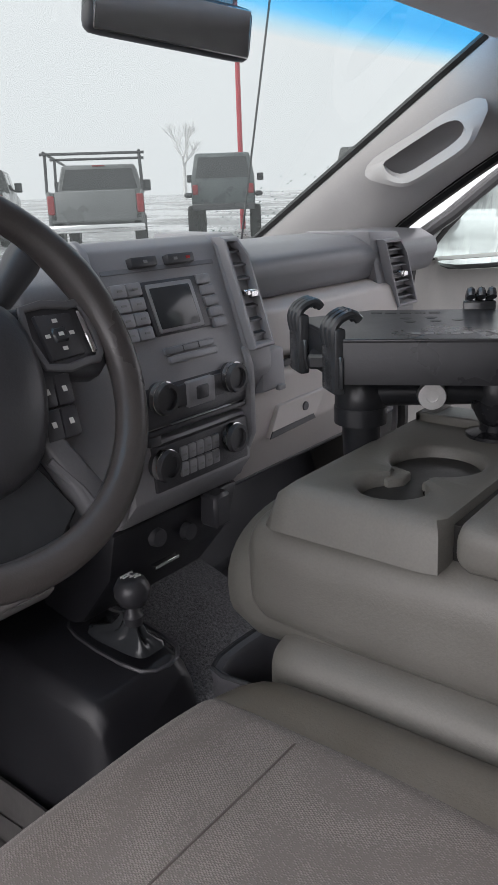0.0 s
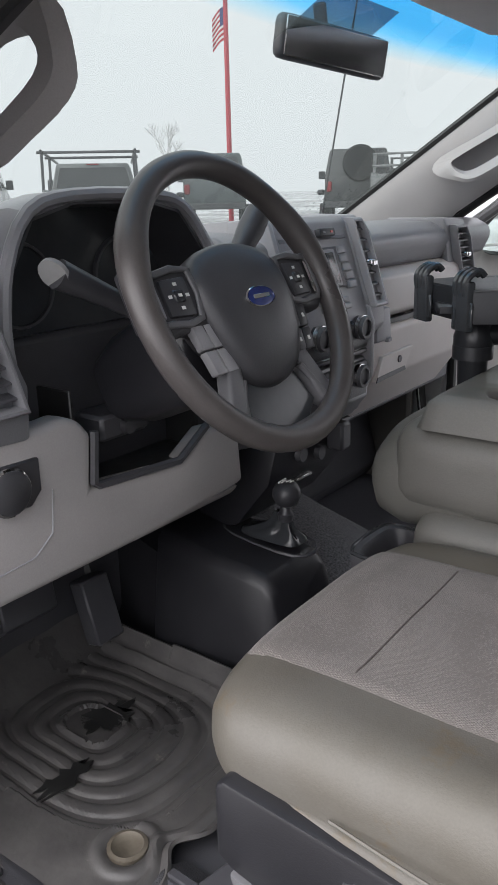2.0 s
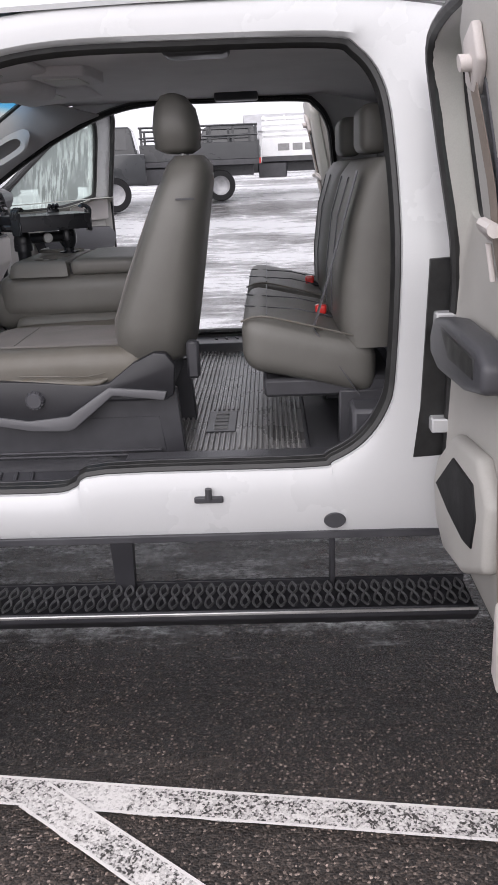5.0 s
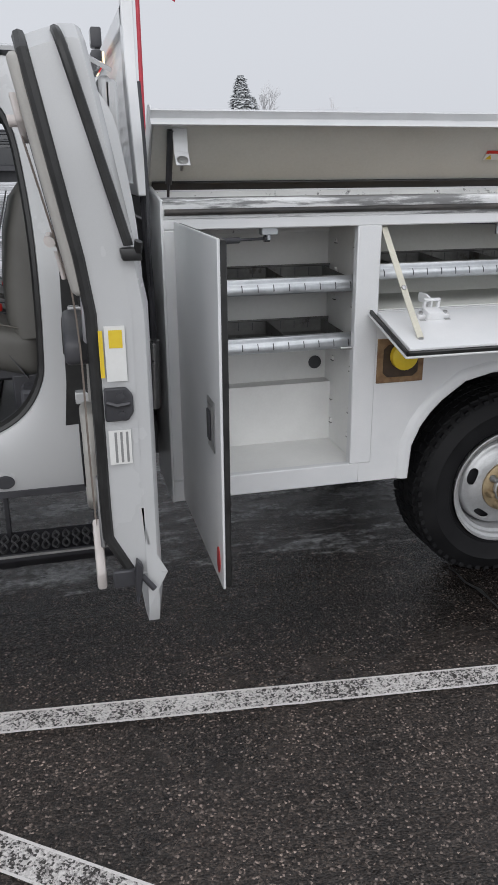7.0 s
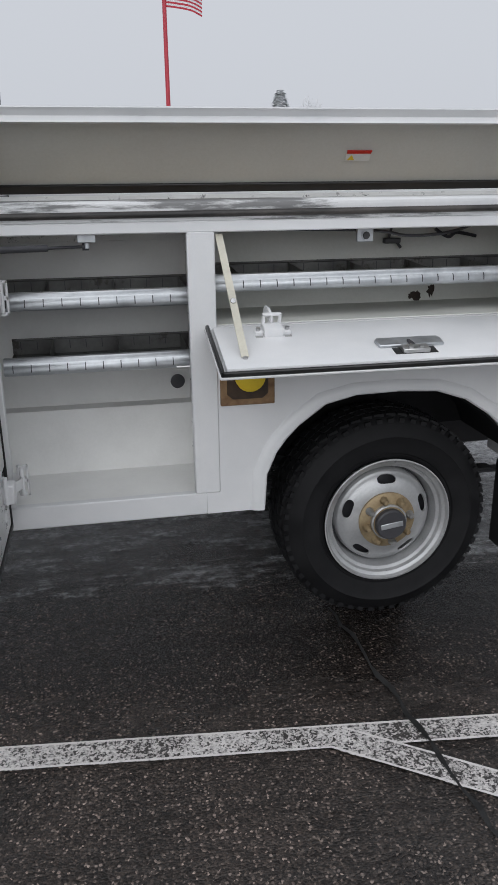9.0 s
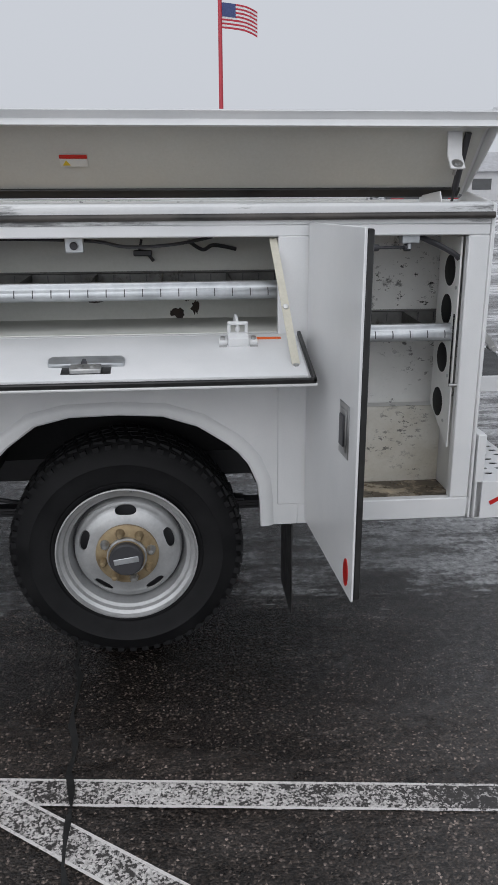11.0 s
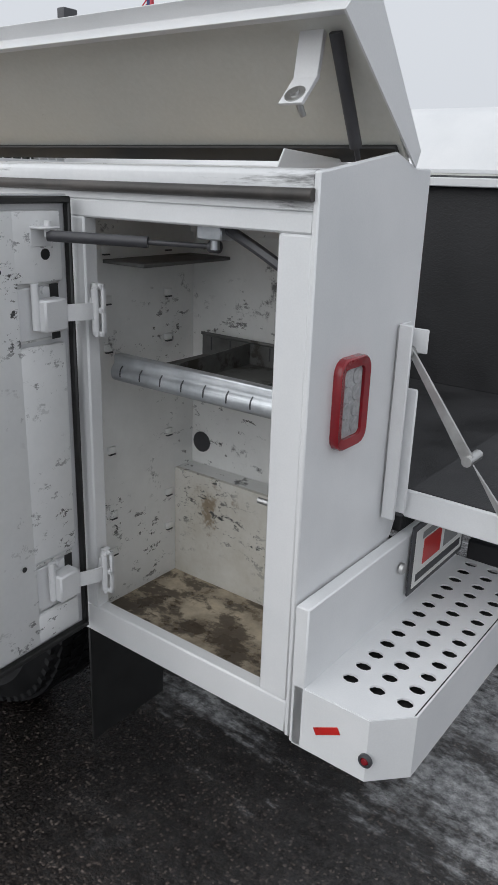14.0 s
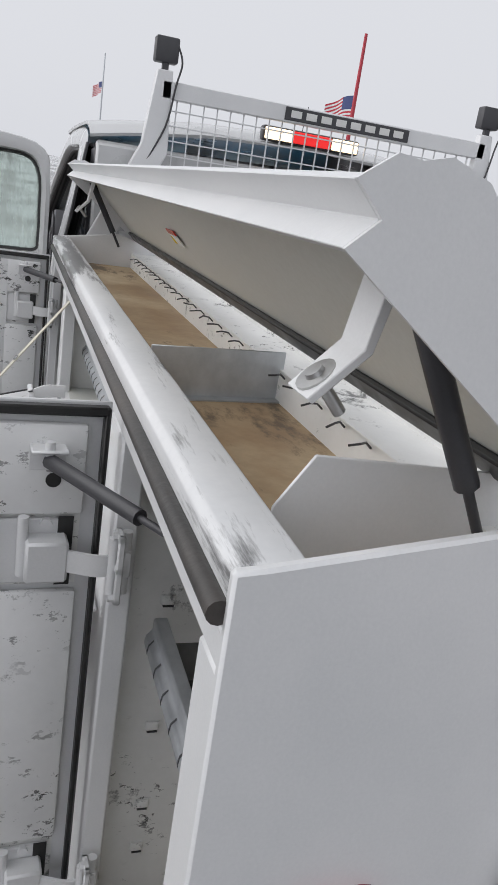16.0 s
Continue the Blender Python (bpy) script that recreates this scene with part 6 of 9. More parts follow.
def vent(y0, y1, z0, z1, x, slant, lean=0.0, mt=CHARCOAL):
    """An upright air vent: a raised frame with clipped corners, slats and a thumb tab; it leans away with height."""
    def at(d, y, z):
        return (x + d - lean * (z - z0), y + slant * (z1 - z), z)

    def ring(d, inset):
        a, c, lo, hi = y0 + inset, y1 - inset, z0 + inset, z1 - inset
        cut = 0.016
        return [at(d, a, hi), at(d, c - cut, hi), at(d, c, hi - cut * 1.6), at(d, c, lo), at(d, a, lo)]
    v = part("air_vent", loft([ring(-0.03, 0), ring(0.006, 0), ring(0.010, 0.003), ring(0.010, 0.007), ring(0.004, 0.010), ring(-0.022, 0.010)]), mt, dash, "charcoal air vent with horizontal slats")
    n = 7
    for k in range(n):
        z = z0 + 0.022 + (z1 - z0 - 0.045) * k / (n - 1)
        a, c = at(0, y0 + 0.010, z), at(0, y1 - 0.010, z)
        b = slab("y", [(a[0] - 0.020, z + 0.008), (a[0] + 0.003, z + 0.001), (a[0] + 0.004, z - 0.002), (a[0] - 0.020, z + 0.004)], a[1], c[1], 0)
        part("slat", b, BLACKGRAIN, v)
    zc = (z0 + z1) / 2
    px, py, _ = at(0, (y0 + y1) / 2, zc)
    part("vent_tab", merge(box(px - 0.004, px + 0.014, py - 0.013, py + 0.013, zc - 0.005, zc + 0.005, 0.002), box(px + 0.006, px + 0.016, py - 0.004, py + 0.016, zc - 0.008, zc + 0.004, 0.002)), CHROME, v)
    return v


vent(1.116, 1.172, 1.437, 1.612, -3.400, 0.0, 0.34)
vent(0.156, 0.246, 1.402, 1.566, -3.440, 0.27, 0.0, mt=DASHTOP)
vent(1.622, 1.716, 1.430, 1.580, -3.448, 0.50)
part("vent_shroud", slab("x", [(0.10, 1.590), (0.225, 1.588), (0.258, 1.560), (0.306, 1.43), (0.300, 1.360), (0.165, 1.366), (0.10, 1.40)], -3.62, -3.452, 0.008, 2), DASHTOP, dash, "charcoal vent housing")
part("vent_shroud", slab("x", [(1.592, 1.600), (1.722, 1.594), (1.745, 1.570), (1.812, 1.425), (1.806, 1.395), (1.680, 1.395), (1.655, 1.43)], -3.62, -3.458, 0.008, 2), CHARCOAL, dash, "charcoal housing of the end vent")
part("vent_cheek", slab("y", [(-3.60, 1.62), (-3.478, 1.617), (-3.462, 1.600), (-3.404, 1.437), (-3.402, 1.40), (-3.44, 1.34), (-3.60, 1.34)], 1.112, 1.176, 0.005, 2), CHARCOAL, dash, "charcoal housing of the centre vent")
side = part("dash_end", slab("y", [(-3.46, 1.55), (-3.44, 1.38), (-3.50, 1.08), (-3.70, 1.04), (-3.72, 1.50), (-3.62, 1.59)], 0.088, 0.105, 0.006, 2), BLACKGRAIN, dash, "black end cap of the dash")
part("end_recess", slab("y", [(-3.48, 1.475), (-3.475, 1.36), (-3.50, 1.30), (-3.62, 1.32), (-3.64, 1.47)], 0.0845, 0.089, 0.002), SEAL, side)
for k in range(7):
    part("speaker_slat", box(-3.625 + 0.019 * k, -3.614 + 0.019 * k, 0.080, 0.0855, 1.335, 1.445, 0.001), BLACKGRAIN, side)

# centre stack
def face_x(z):
    """The stack stands upright below the knobs and leans away above them."""
    return -3.403 - 0.31 * max(0.0, z - 1.415)


def stack_piece(name, y0, y1, z0, z1, proud, mt, depth=0.02, b=0.003, label="", parent=None, skew=0.0):
    zc = (z0 + z1) / 2
    bm = box(-depth, proud, y0, y1, z0 - zc, z1 - zc, b, 2)
    for v in bm.verts:
        v.co.y -= skew * v.co.z
    bm.transform(Matrix.Translation((face_x(zc), 0, zc)) @ Matrix.Rotation(math.atan(0.31) * (-1 if zc > 1.415 else 0), 4, "Y"))
    return part(name, bm, mt, parent or stack, label)


stack = part("control_panel", slab("y", [(-3.62, 1.61), (-3.480, 1.618), (-3.466, 1.606), (-3.404, 1.420), (-3.403, 1.362), (-3.410, 1.352), (-3.450, 1.348), (-3.450, 1.340), (-3.410, 1.338), (-3.404, 1.255), (-3.44, 1.21), (-3.60, 1.14)], 0.848, 1.112, 0.006, 2), STACKGREY, truck, "charcoal centre stack with radio and climate controls")
part("lower_face", slab("y", [(-3.46, 1.428), (-3.4065, 1.424), (-3.4005, 1.412), (-3.4005, 1.366), (-3.408, 1.355), (-3.46, 1.352)], 0.852, 1.102, 0.003), BLACKGRAIN, stack, "black face round the audio knobs")
part("stack_edge", slab("y", [(-3.55, 1.612), (-3.475, 1.622), (-3.458, 1.606), (-3.396, 1.418), (-3.394, 1.30), (-3.43, 1.22), (-3.55, 1.18)], 0.836, 0.850, 0.004, 2), CHARCOAL, stack)
part("stack_edge", slab("y", [(-3.55, 1.50), (-3.405, 1.44), (-3.394, 1.41), (-3.394, 1.30), (-3.43, 1.22), (-3.55, 1.18)], 1.104, 1.118, 0.004, 2), CHARCOAL, stack)
part("top_strip", slab("y", [(-3.60, 1.600), (-3.470, 1.604), (-3.453, 1.572), (-3.60, 1.57)], 0.862, 1.100, 0.003), DASHTOP, stack, "dark switch strip above the radio")
stack_piece("radio_bezel", 0.926, 1.046, 1.482, 1.562, 0.004, BLACKGRAIN, label="black radio bezel", skew=0.10)
stack_piece("bezel_step", 0.934, 1.030, 1.485, 1.557, 0.0065, CHARCOAL, skew=0.06)
stack_piece("radio_screen", 0.938, 1.021, 1.490, 1.551, 0.0085, SCREEN, label="dark radio screen", skew=0.06)
for k in range(4):
    for y0 in (0.868, 0.897):
        stack_piece("radio_button", y0, y0 + 0.028, 1.482 + 0.0200 * k, 1.501 + 0.0200 * k, 0.006, CHARCOAL)
        stack_piece("button_print", y0 + 0.010, y0 + 0.019, 1.490 + 0.0200 * k, 1.493 + 0.0200 * k, 0.0068, GREYINK, 0.001, 0)
for k in range(5):
    stack_piece("preset_button", 1.053 - 0.0035 * k, 1.084 - 0.0035 * k, 1.479 + 0.0165 * k, 1.4945 + 0.0165 * k, 0.007, CHARCOAL)
stack_piece("hazard_button", 0.917, 0.968, 1.579, 1.594, 0.008, BLACK)
stack_piece("pair_button", 0.990, 1.047, 1.579, 1.594, 0.008, BLACK)
for y in (0.943, 1.005, 1.032):
    stack_piece("button_print", y - 0.004, y + 0.004, 1.584, 1.588, 0.0088, REDFLAT if y > 1.02 else GREYINK, 0.001, 0)
stack_piece("track_bar", 0.936, 1.042, 1.456, 1.467, 0.006, DASHTOP)
stack_piece("track_bar", 0.940, 1.046, 1.443, 1.4545, 0.006, STACKGREY)
for y in (0.972, 1.006):
    stack_piece("track_gap", y - 0.0007, y + 0.0007, 1.457, 1.466, 0.0066, BLACK, 0.001, 0)
stack_piece("arrow_pad", 0.940, 1.046, 1.380, 1.414, 0.005, BLACKGRAIN)
stack_piece("arrow_plate", 0.958, 1.018, 1.377, 1.416, 0.010, CHARCOAL)
stack_piece("arrow_key", 0.975, 1.001, 1.386, 1.407, 0.013, BLACKGRAIN)
stack_piece("slot_line", 0.880, 1.10, 1.349, 1.357, 0.003, BLACK)
stack_piece("slot_chrome", 0.925, 1.06, 1.3585, 1.3600, 0.0035, GALV)
stack_piece("usb_door", 0.880, 0.903, 1.334, 1.350, 0.004, BLACK)
stack_piece("climate_panel", 0.888, 1.100, 1.262, 1.332, 0.003, BLACKGRAIN)
for i in range(5):
    for k in range(2):
        stack_piece("climate_button", 0.937 + 0.0180 * i, 0.9535 + 0.0180 * i, 1.274 + 0.0245 * k, 1.2965 + 0.0245 * k, 0.007, CHARCOAL)
        stack_piece("button_print", 0.942 + 0.0180 * i, 0.949 + 0.0180 * i, 1.283 + 0.0245 * k, 1.286 + 0.0245 * k, 0.0078, GREYINK, 0.001, 0)


def knob(y, z, r=0.0235):
    m = Matrix.Translation((face_x(z), y, z)) @ Matrix.Rotation(radians(90), 4, "Y")
    k = part("knob", lathe([(r * 0.92, -0.004), (r, 0.004), (r, 0.018), (r * 0.93, 0.022), (r * 0.7, 0.022), (r * 0.66, 0.017), (0, 0.017)], m, 28), BLACK, stack, "black knob with a chrome ring")
    part("knob_ring", lathe([(r * 1.04, 0.006), (r * 1.04, 0.014), (r, 0.0145), (r, 0.0055)], m, 28, close=False), CHROME, k)


for y, z in ((0.905, 1.404), (1.061, 1.404), (0.901, 1.305), (1.056, 1.307)):
    knob(y, z)
part("outlet_door", merge(slab("y", [(-3.45, 1.428), (-3.412, 1.424), (-3.408, 1.356), (-3.45, 1.345)], 1.158, 1.222, 0.004, 2), box(-3.412, -3.402, 1.195, 1.214, 1.352, 1.362, 0.002)), CHARCOAL, dash, "square outlet cover")
lower = part("lower_console", slab("y", [(-3.62, 1.20), (-3.45, 1.20), (-3.47, 1.12), (-3.55, 1.02), (-3.66, 0.98)], 0.84, 1.13, 0.008, 2), DEEPBLACK, truck, "black lower console")
for y, z in ((0.93, 1.165), (1.0, 1.150)):
    part("socket", lathe([(0.016, 0), (0.014, 0.012), (0.0, 0.012)], Matrix.Translation((-3.458, y, z)) @ Matrix.Rotation(radians(90), 4, "Y"), 16), BLACK, lower)
part("ashtray_lip", box(-3.475, -3.462, 0.93, 0.985, 1.105, 1.111, 0.001), CHROME, lower)
part("brake_controller", box(-3.46, -3.42, 1.035, 1.075, 1.145, 1.205, 0.006), BLACK, lower)

# left of the column
part("knee_panel", slab("x", [(0.088, 1.166), (0.145, 1.352), (0.165, 1.362), (0.355, 1.376), (0.382, 1.368), (0.404, 1.342), (0.394, 1.264), (0.583, 1.246), (0.655, 1.288), (0.735, 1.276), (0.745, 1.165), (0.515, 1.150), (0.205, 1.150)], -3.50, -3.455, 0.012, 3), KNEESHADE, dash, "warm grey knee panel")
part("knee_return", slab("y", [(-3.460, 1.160), (-3.60, 1.160), (-3.66, 1.12), (-3.60, 1.105), (-3.48, 1.140)], 0.20, 0.745, 0.010, 2), KNEESHADE, dash)
part("panel_line", tube([(-3.4545, 0.205, 1.195), (-3.4545, 0.285, 1.200), (-3.4545, 0.318, 1.225), (-3.4545, 0.325, 1.285)], 0.0014, 4), CHARCOAL, dash)
part("cubby", merge(box(-3.64, -3.63, 0.385, 0.74, 1.235, 1.46, 0.002), box(-3.63, -3.47, 0.398, 0.66, 1.238, 1.250, 0.002), box(-3.63, -3.49, 0.66, 0.668, 1.238, 1.46, 0.002), box(-3.63, -3.49, 0.396, 0.402, 1.238, 1.40, 0.002)), SEAL, dash, "dark open cubby below the column")
part("cubby_frame", tube([(-3.458, 0.408, 1.345), (-3.458, 0.400, 1.270), (-3.458, 0.410, 1.264), (-3.458, 0.580, 1.252), (-3.458, 0.650, 1.294)], 0.007, 6), BLACKGRAIN, dash)
part("cubby_socket", merge(box(-3.60, -3.50, 0.46, 0.56, 1.305, 1.345, 0.006), lathe([(0.014, 0), (0.012, 0.010), (0, 0.010)], Matrix.Translation((-3.50, 0.51, 1.322)) @ Matrix.Rotation(radians(90), 4, "Y"), 16)), BLACKGRAIN, dash)
part("switch_plate", slab("x", [(0.196, 1.280), (0.196, 1.328), (0.212, 1.340), (0.306, 1.337), (0.306, 1.292), (0.288, 1.274)], -3.458, -3.450, 0.002), BLACK, dash, "black headlamp switch plate")
sw = Matrix.Translation((-3.452, 0.252, 1.306)) @ Matrix.Rotation(radians(90), 4, "Y")
part("lamp_switch", lathe([(0.030, 0), (0.029, 0.014), (0.024, 0.018), (0.0, 0.018)], sw, 28), BLACK, dash)
part("switch_ring", lathe([(0.031, 0.002), (0.032, 0.010), (0.029, 0.012)], sw, 28, close=False), CHROME, dash)
part("parking_release", box(-3.460, -3.450, 0.172, 0.206, 1.200, 1.224, 0.003), BLACK, dash)
part("hood_release", box(-3.50, -3.462, 0.145, 0.225, 1.142, 1.158, 0.003), BLACK, dash)
part("sensor", lathe([(0.012, 0), (0.008, 0.008), (0, 0.009)], Matrix.Translation((-3.49, 0.30, 1.365)), 14), BLACK, dash)

# instrument hood
HOOD = ((0.295, 1.42), (0.292, 1.50), (0.305, 1.575), (0.345, 1.640), (0.42, 1.660), (0.56, 1.660), (0.63, 1.645), (0.685, 1.585), (0.72, 1.53), (0.73, 1.44))


def hood_shell(steps):
    return [[(x, 0.51 + (y - 0.51) * s, 1.44 + (z - 1.44) * (1 + (s - 1) * 0.3) + dz) for y, z in HOOD] for x, s, dz in steps]


part("instrument_hood", sheet(hood_shell(((-3.86, 1.32, -0.13), (-3.74, 1.25, -0.065), (-3.64, 1.17, -0.024), (-3.56, 1.09, -0.004), (-3.50, 1.03, 0.003), (-3.475, 1.0, 0.0))), 0.012), CHARCOAL, dash, "charcoal hood over dark instruments")
part("hood_lining", sheet(hood_shell(((-3.60, 0.93, -0.008), (-3.53, 0.955, -0.008), (-3.474, 0.965, -0.006))), 0.004), BLACK, dash, "black lining of the instrument hood")
part("instrument_face", box(-3.62, -3.58, 0.30, 0.73, 1.40, 1.65, 0.004), SCREEN, dash)
part("hood_rim", tube(smooth_line([(-3.472, y, z) for y, z in ((0.296, 1.44), (0.293, 1.50), (0.306, 1.575), (0.346, 1.640), (0.42, 1.659), (0.56, 1.659), (0.63, 1.644), (0.685, 1.585), (0.718, 1.53))], 3), 0.009, 8), CHARCOAL, dash)
for y in (0.40, 0.60):
    part("gauge_ring", lathe([(0.062, 0), (0.06, 0.006), (0.056, 0.006), (0.056, 0)], Matrix.Translation((-3.58, y, 1.54)) @ Matrix.Rotation(radians(90), 4, "Y"), 32, close=False), BLACK, dash)

# ---- steering wheel and column ----
SW = Matrix.Translation((-3.287, 0.527, 1.515)) @ Matrix.Rotation(radians(90 - 27), 4, "Y")
# local z points to the driver, local x down the wheel, local y across


def sw_part(name, bm, mt, parent, label=""):
    bm.transform(SW)
    return part(name, bm, mt, parent, label)


STEERSKIN = surface("steering_wheel_rubber", (0.052, 0.047, 0.047), (0.088, 0.080, 0.078), 0.30, 0, 5, 500, 0.12, 0.08)
rim = [(0.190 * math.cos(2 * math.pi * k / 72), 0.190 * math.sin(2 * math.pi * k / 72), 0.020) for k in range(72)]
radii = [0.0175 + 0.003 * math.exp(-((abs(((k * 5 + 180) % 360) - 180) - 115) / 14.0) ** 2) for k in range(72)]
steering = sw_part("steering_wheel", tube(rim, radii, 14, closed=True), STEERSKIN, truck, "worn black steering wheel with switch spokes")
def pad_ring(k, h):
    """Outline of the airbag cover: broad shoulders above, tapering below."""
    pts = smooth_line([(-0.082, -0.062, 0), (-0.094, 0.0, 0), (-0.082, 0.062, 0), (-0.050, 0.090, 0), (0.000, 0.092, 0), (0.050, 0.078, 0), (0.088, 0.052, 0), (0.104, 0.018, 0), (0.104, -0.018, 0), (0.088, -0.052, 0), (0.050, -0.078, 0), (0.000, -0.092, 0), (-0.050, -0.090, 0)], 4, closed=True)
    return [(p.x * k + 0.010, p.y * k, h - 0.10 * (p.y * k) ** 2 - 0.5 * (p.x * k) ** 2) for p in pts]


sw_part("airbag_pad", loft([pad_ring(k, h) for k, h in ((0.84, -0.035), (0.98, -0.012), (1.0, 0.006), (0.985, 0.017), (0.93, 0.026), (0.80, 0.032), (0.55, 0.0355), (0.25, 0.037))]), BLACK, steering)
ovl = lathe([(0.0, 0), (0.029, 0), (0.028, 0.003), (0.0, 0.005)], Matrix.Translation((0.003, 0, 0.0355)) @ Matrix.Diagonal((0.46, 1, 1, 1)), 32)
sw_part("badge", ovl, BLUE, steering, "blue oval badge")
sw_part("badge_ring", lathe([(0.031, 0), (0.031, 0.003), (0.0285, 0.004), (0.0285, 0.002)], Matrix.Translation((0.003, 0, 0.0355)) @ Matrix.Diagonal((0.46, 1, 1, 1)), 32, close=False), CHROME, steering)
sw_part("badge_bar", box(0.000, 0.006, -0.017, 0.017, 0.0395, 0.0408, 0.001), CHROME, steering)
for s in (-1, 1):
    sw_part("spoke", slab("z", [(-0.058, s * 0.070), (-0.056, s * 0.150), (-0.066, s * 0.186), (0.010, s * 0.188), (0.030, s * 0.160), (0.022, s * 0.120), (0.050, s * 0.070)], -0.014, 0.014, 0.007, 3), BLACK, steering, "black spoke with thumb switches")
    frame_pts = [(-0.052, s * 0.094), (-0.050, s * 0.150), (-0.046, s * 0.168), (0.006, s * 0.168), (0.012, s * 0.150), (0.010, s * 0.098)]
    sw_part("spoke_trim", tube(smooth_line([(a, b, 0.0165) for a, b in frame_pts], 2, closed=True), 0.0048, 8, closed=True, flat=0.7), VALANCEGREY, steering, "satin grey switch surround")
    sw_part("spoke_glint", slab("z", [(-0.044, s * 0.158), (-0.042, s * 0.164), (0.004, s * 0.165), (0.006, s * 0.158)], 0.014, 0.0195, 0.002), CHROME if s > 0 else CHARCOAL, steering)
    pad = sw_part("thumb_pad", slab("z", [(-0.044, s * 0.104), (-0.042, s * 0.150), (0.004, s * 0.150), (0.006, s * 0.106)], 0.010, 0.019, 0.003, 2), BLACK, steering)
    sw_part("pad_key", box(-0.028, -0.012, s * 0.126 - 0.009, s * 0.126 + 0.009, 0.016, 0.0215, 0.002), SCREEN, pad)
    for dx, dy in ((-0.015, 0), (0.015, 0), (0, -0.015), (0, 0.015), (0, 0)):
        sw_part("pad_mark", box(-0.020 + dx - 0.002, -0.020 + dx + 0.002, s * 0.126 + dy - 0.003, s * 0.126 + dy + 0.003, 0.0192 if dx or dy else 0.0216, 0.0198 if dx or dy else 0.0222, 0), PAPER, pad)
    for dx, dy in ((0.034, 0.089), (0.034, 0.110), (0.067, 0.082), (0.067, 0.103)):
        key = sw_part("rocker", slab("z", [(dx - 0.0155, s * (dy - 0.008)), (dx - 0.0155, s * (dy + 0.0115)), (dx + 0.0155, s * (dy + 0.0055)), (dx + 0.0155, s * (dy - 0.0145))], 0.002, 0.015, 0.002, 2), BLACK if s > 0 else CHARCOAL, steering)
        if s > 0:
            sw_part("pad_mark", box(dx - 0.003, dx + 0.003, dy - 0.004, dy + 0.001, 0.0151, 0.0157, 0), PAPER, key)
    sw_part("lower_spoke", slab("z", [(0.072, s * 0.058), (0.066, s * 0.082), (0.150, s * 0.118), (0.166, s * 0.100), (0.158, s * 0.082)], -0.012, 0.014, 0.006, 3), VALANCEGREY, steering, "satin grey lower spoke")
sw_part("spoke_web", slab("z", [(0.088, -0.050), (0.098, 0.0), (0.088, 0.050), (0.150, 0.078), (0.172, 0.050), (0.178, 0.0), (0.172, -0.050), (0.150, -0.078)], -0.014, 0.002, 0.003), SCREEN, steering, "glossy black lower panel")
sw_part("web_trim", tube(smooth_line([(0.098, -0.064, 0.008), (0.150, -0.090, 0.010), (0.170, -0.062, 0.010), (0.177, 0.0, 0.010), (0.170, 0.062, 0.010), (0.150, 0.090, 0.010), (0.098, 0.064, 0.008)], 3), 0.0055, 8), VALANCEGREY, steering)
sw_part("column_shroud", loft([[(0.066 * math.cos(a), 0.066 * math.sin(a), h) for a in (2 * math.pi * k / 24 for k in range(24))] for h in (-0.03, -0.055)] + [[(0.022 + q * math.copysign(abs(math.cos(a)) ** 0.6, math.cos(a)), 0.072 * math.copysign(abs(math.sin(a)) ** 0.6, math.sin(a)), h) for a in (2 * math.pi * k / 24 for k in range(24))] for h, q in ((-0.062, 0.070), (-0.10, 0.078), (-0.20, 0.070), (-0.24, 0.055))]), DEEPBLACK, steering, "black steering column shroud")
sw_part("turn_stalk", tube([(-0.02, -0.06, -0.085), (-0.06, -0.13, -0.080), (-0.085, -0.175, -0.078), (-0.100, -0.202, -0.077)], [0.012, 0.014, 0.017, 0.019], 12), BLACK, steering)
sw_part("stalk_cap", lathe([(0.020, 0), (0.020, 0.006), (0, 0.007)], Matrix.Translation((-0.102, -0.204, -0.077)) @ Matrix.Rotation(radians(90), 4, "X") @ Matrix.Rotation(radians(30), 4, "Y"), 20), GREYINK, steering)
sw_part("gear_lever", tube([(-0.03, 0.06, -0.10), (-0.090, 0.128, -0.070), (-0.128, 0.168, -0.051), (-0.150, 0.190, -0.041)], [0.012, 0.015, 0.021, 0.020], 12), BLACK, steering, "black column gear lever")

# ---- pedals, hump, shifter ----
part("pedal", slab("y", [(-3.78, 0.96), (-3.74, 0.99), (-3.73, 0.93), (-3.77, 0.90)], 0.40, 0.52, 0.004), BLACKGRAIN, truck, "black brake pedal")
part("pedal_arm", tube([(-3.77, 0.46, 0.96), (-3.82, 0.46, 1.10), (-3.80, 0.47, 1.25)], 0.012, 6), BLACK, truck)
part("pedal", slab("y", [(-3.80, 0.92), (-3.76, 0.93), (-3.72, 0.80), (-3.76, 0.79)], 0.60, 0.67, 0.004), BLACKGRAIN, truck, "black accelerator pedal")
part("foot_rest", puff(-3.80, -3.66, 0.14, 0.30, 0.80, 0.95, 0.05), BLACKGRAIN, truck)
part("firewall", slab("y", [(-3.95, 0.70), (-3.84, 0.742), (-3.80, 0.80), (-3.90, 1.20), (-3.98, 1.2)], 0.08, 2 * YC - 0.08, 0.01), BLACK, truck, "black rubber-covered firewall")
for y0 in (0.065, 2 * YC - 0.105):
    part("kick_panel", box(-3.97, -3.69, y0, y0 + 0.04, 0.72, 1.48, 0.01), CHARCOAL if y0 < 1 else VINYL, truck, "moulded kick panel")
TUNNEL = ((-3.85, 0.98), (-3.6, 0.90), (-3.3, 0.82), (-3.0, 0.775), (-2.7, 0.745))
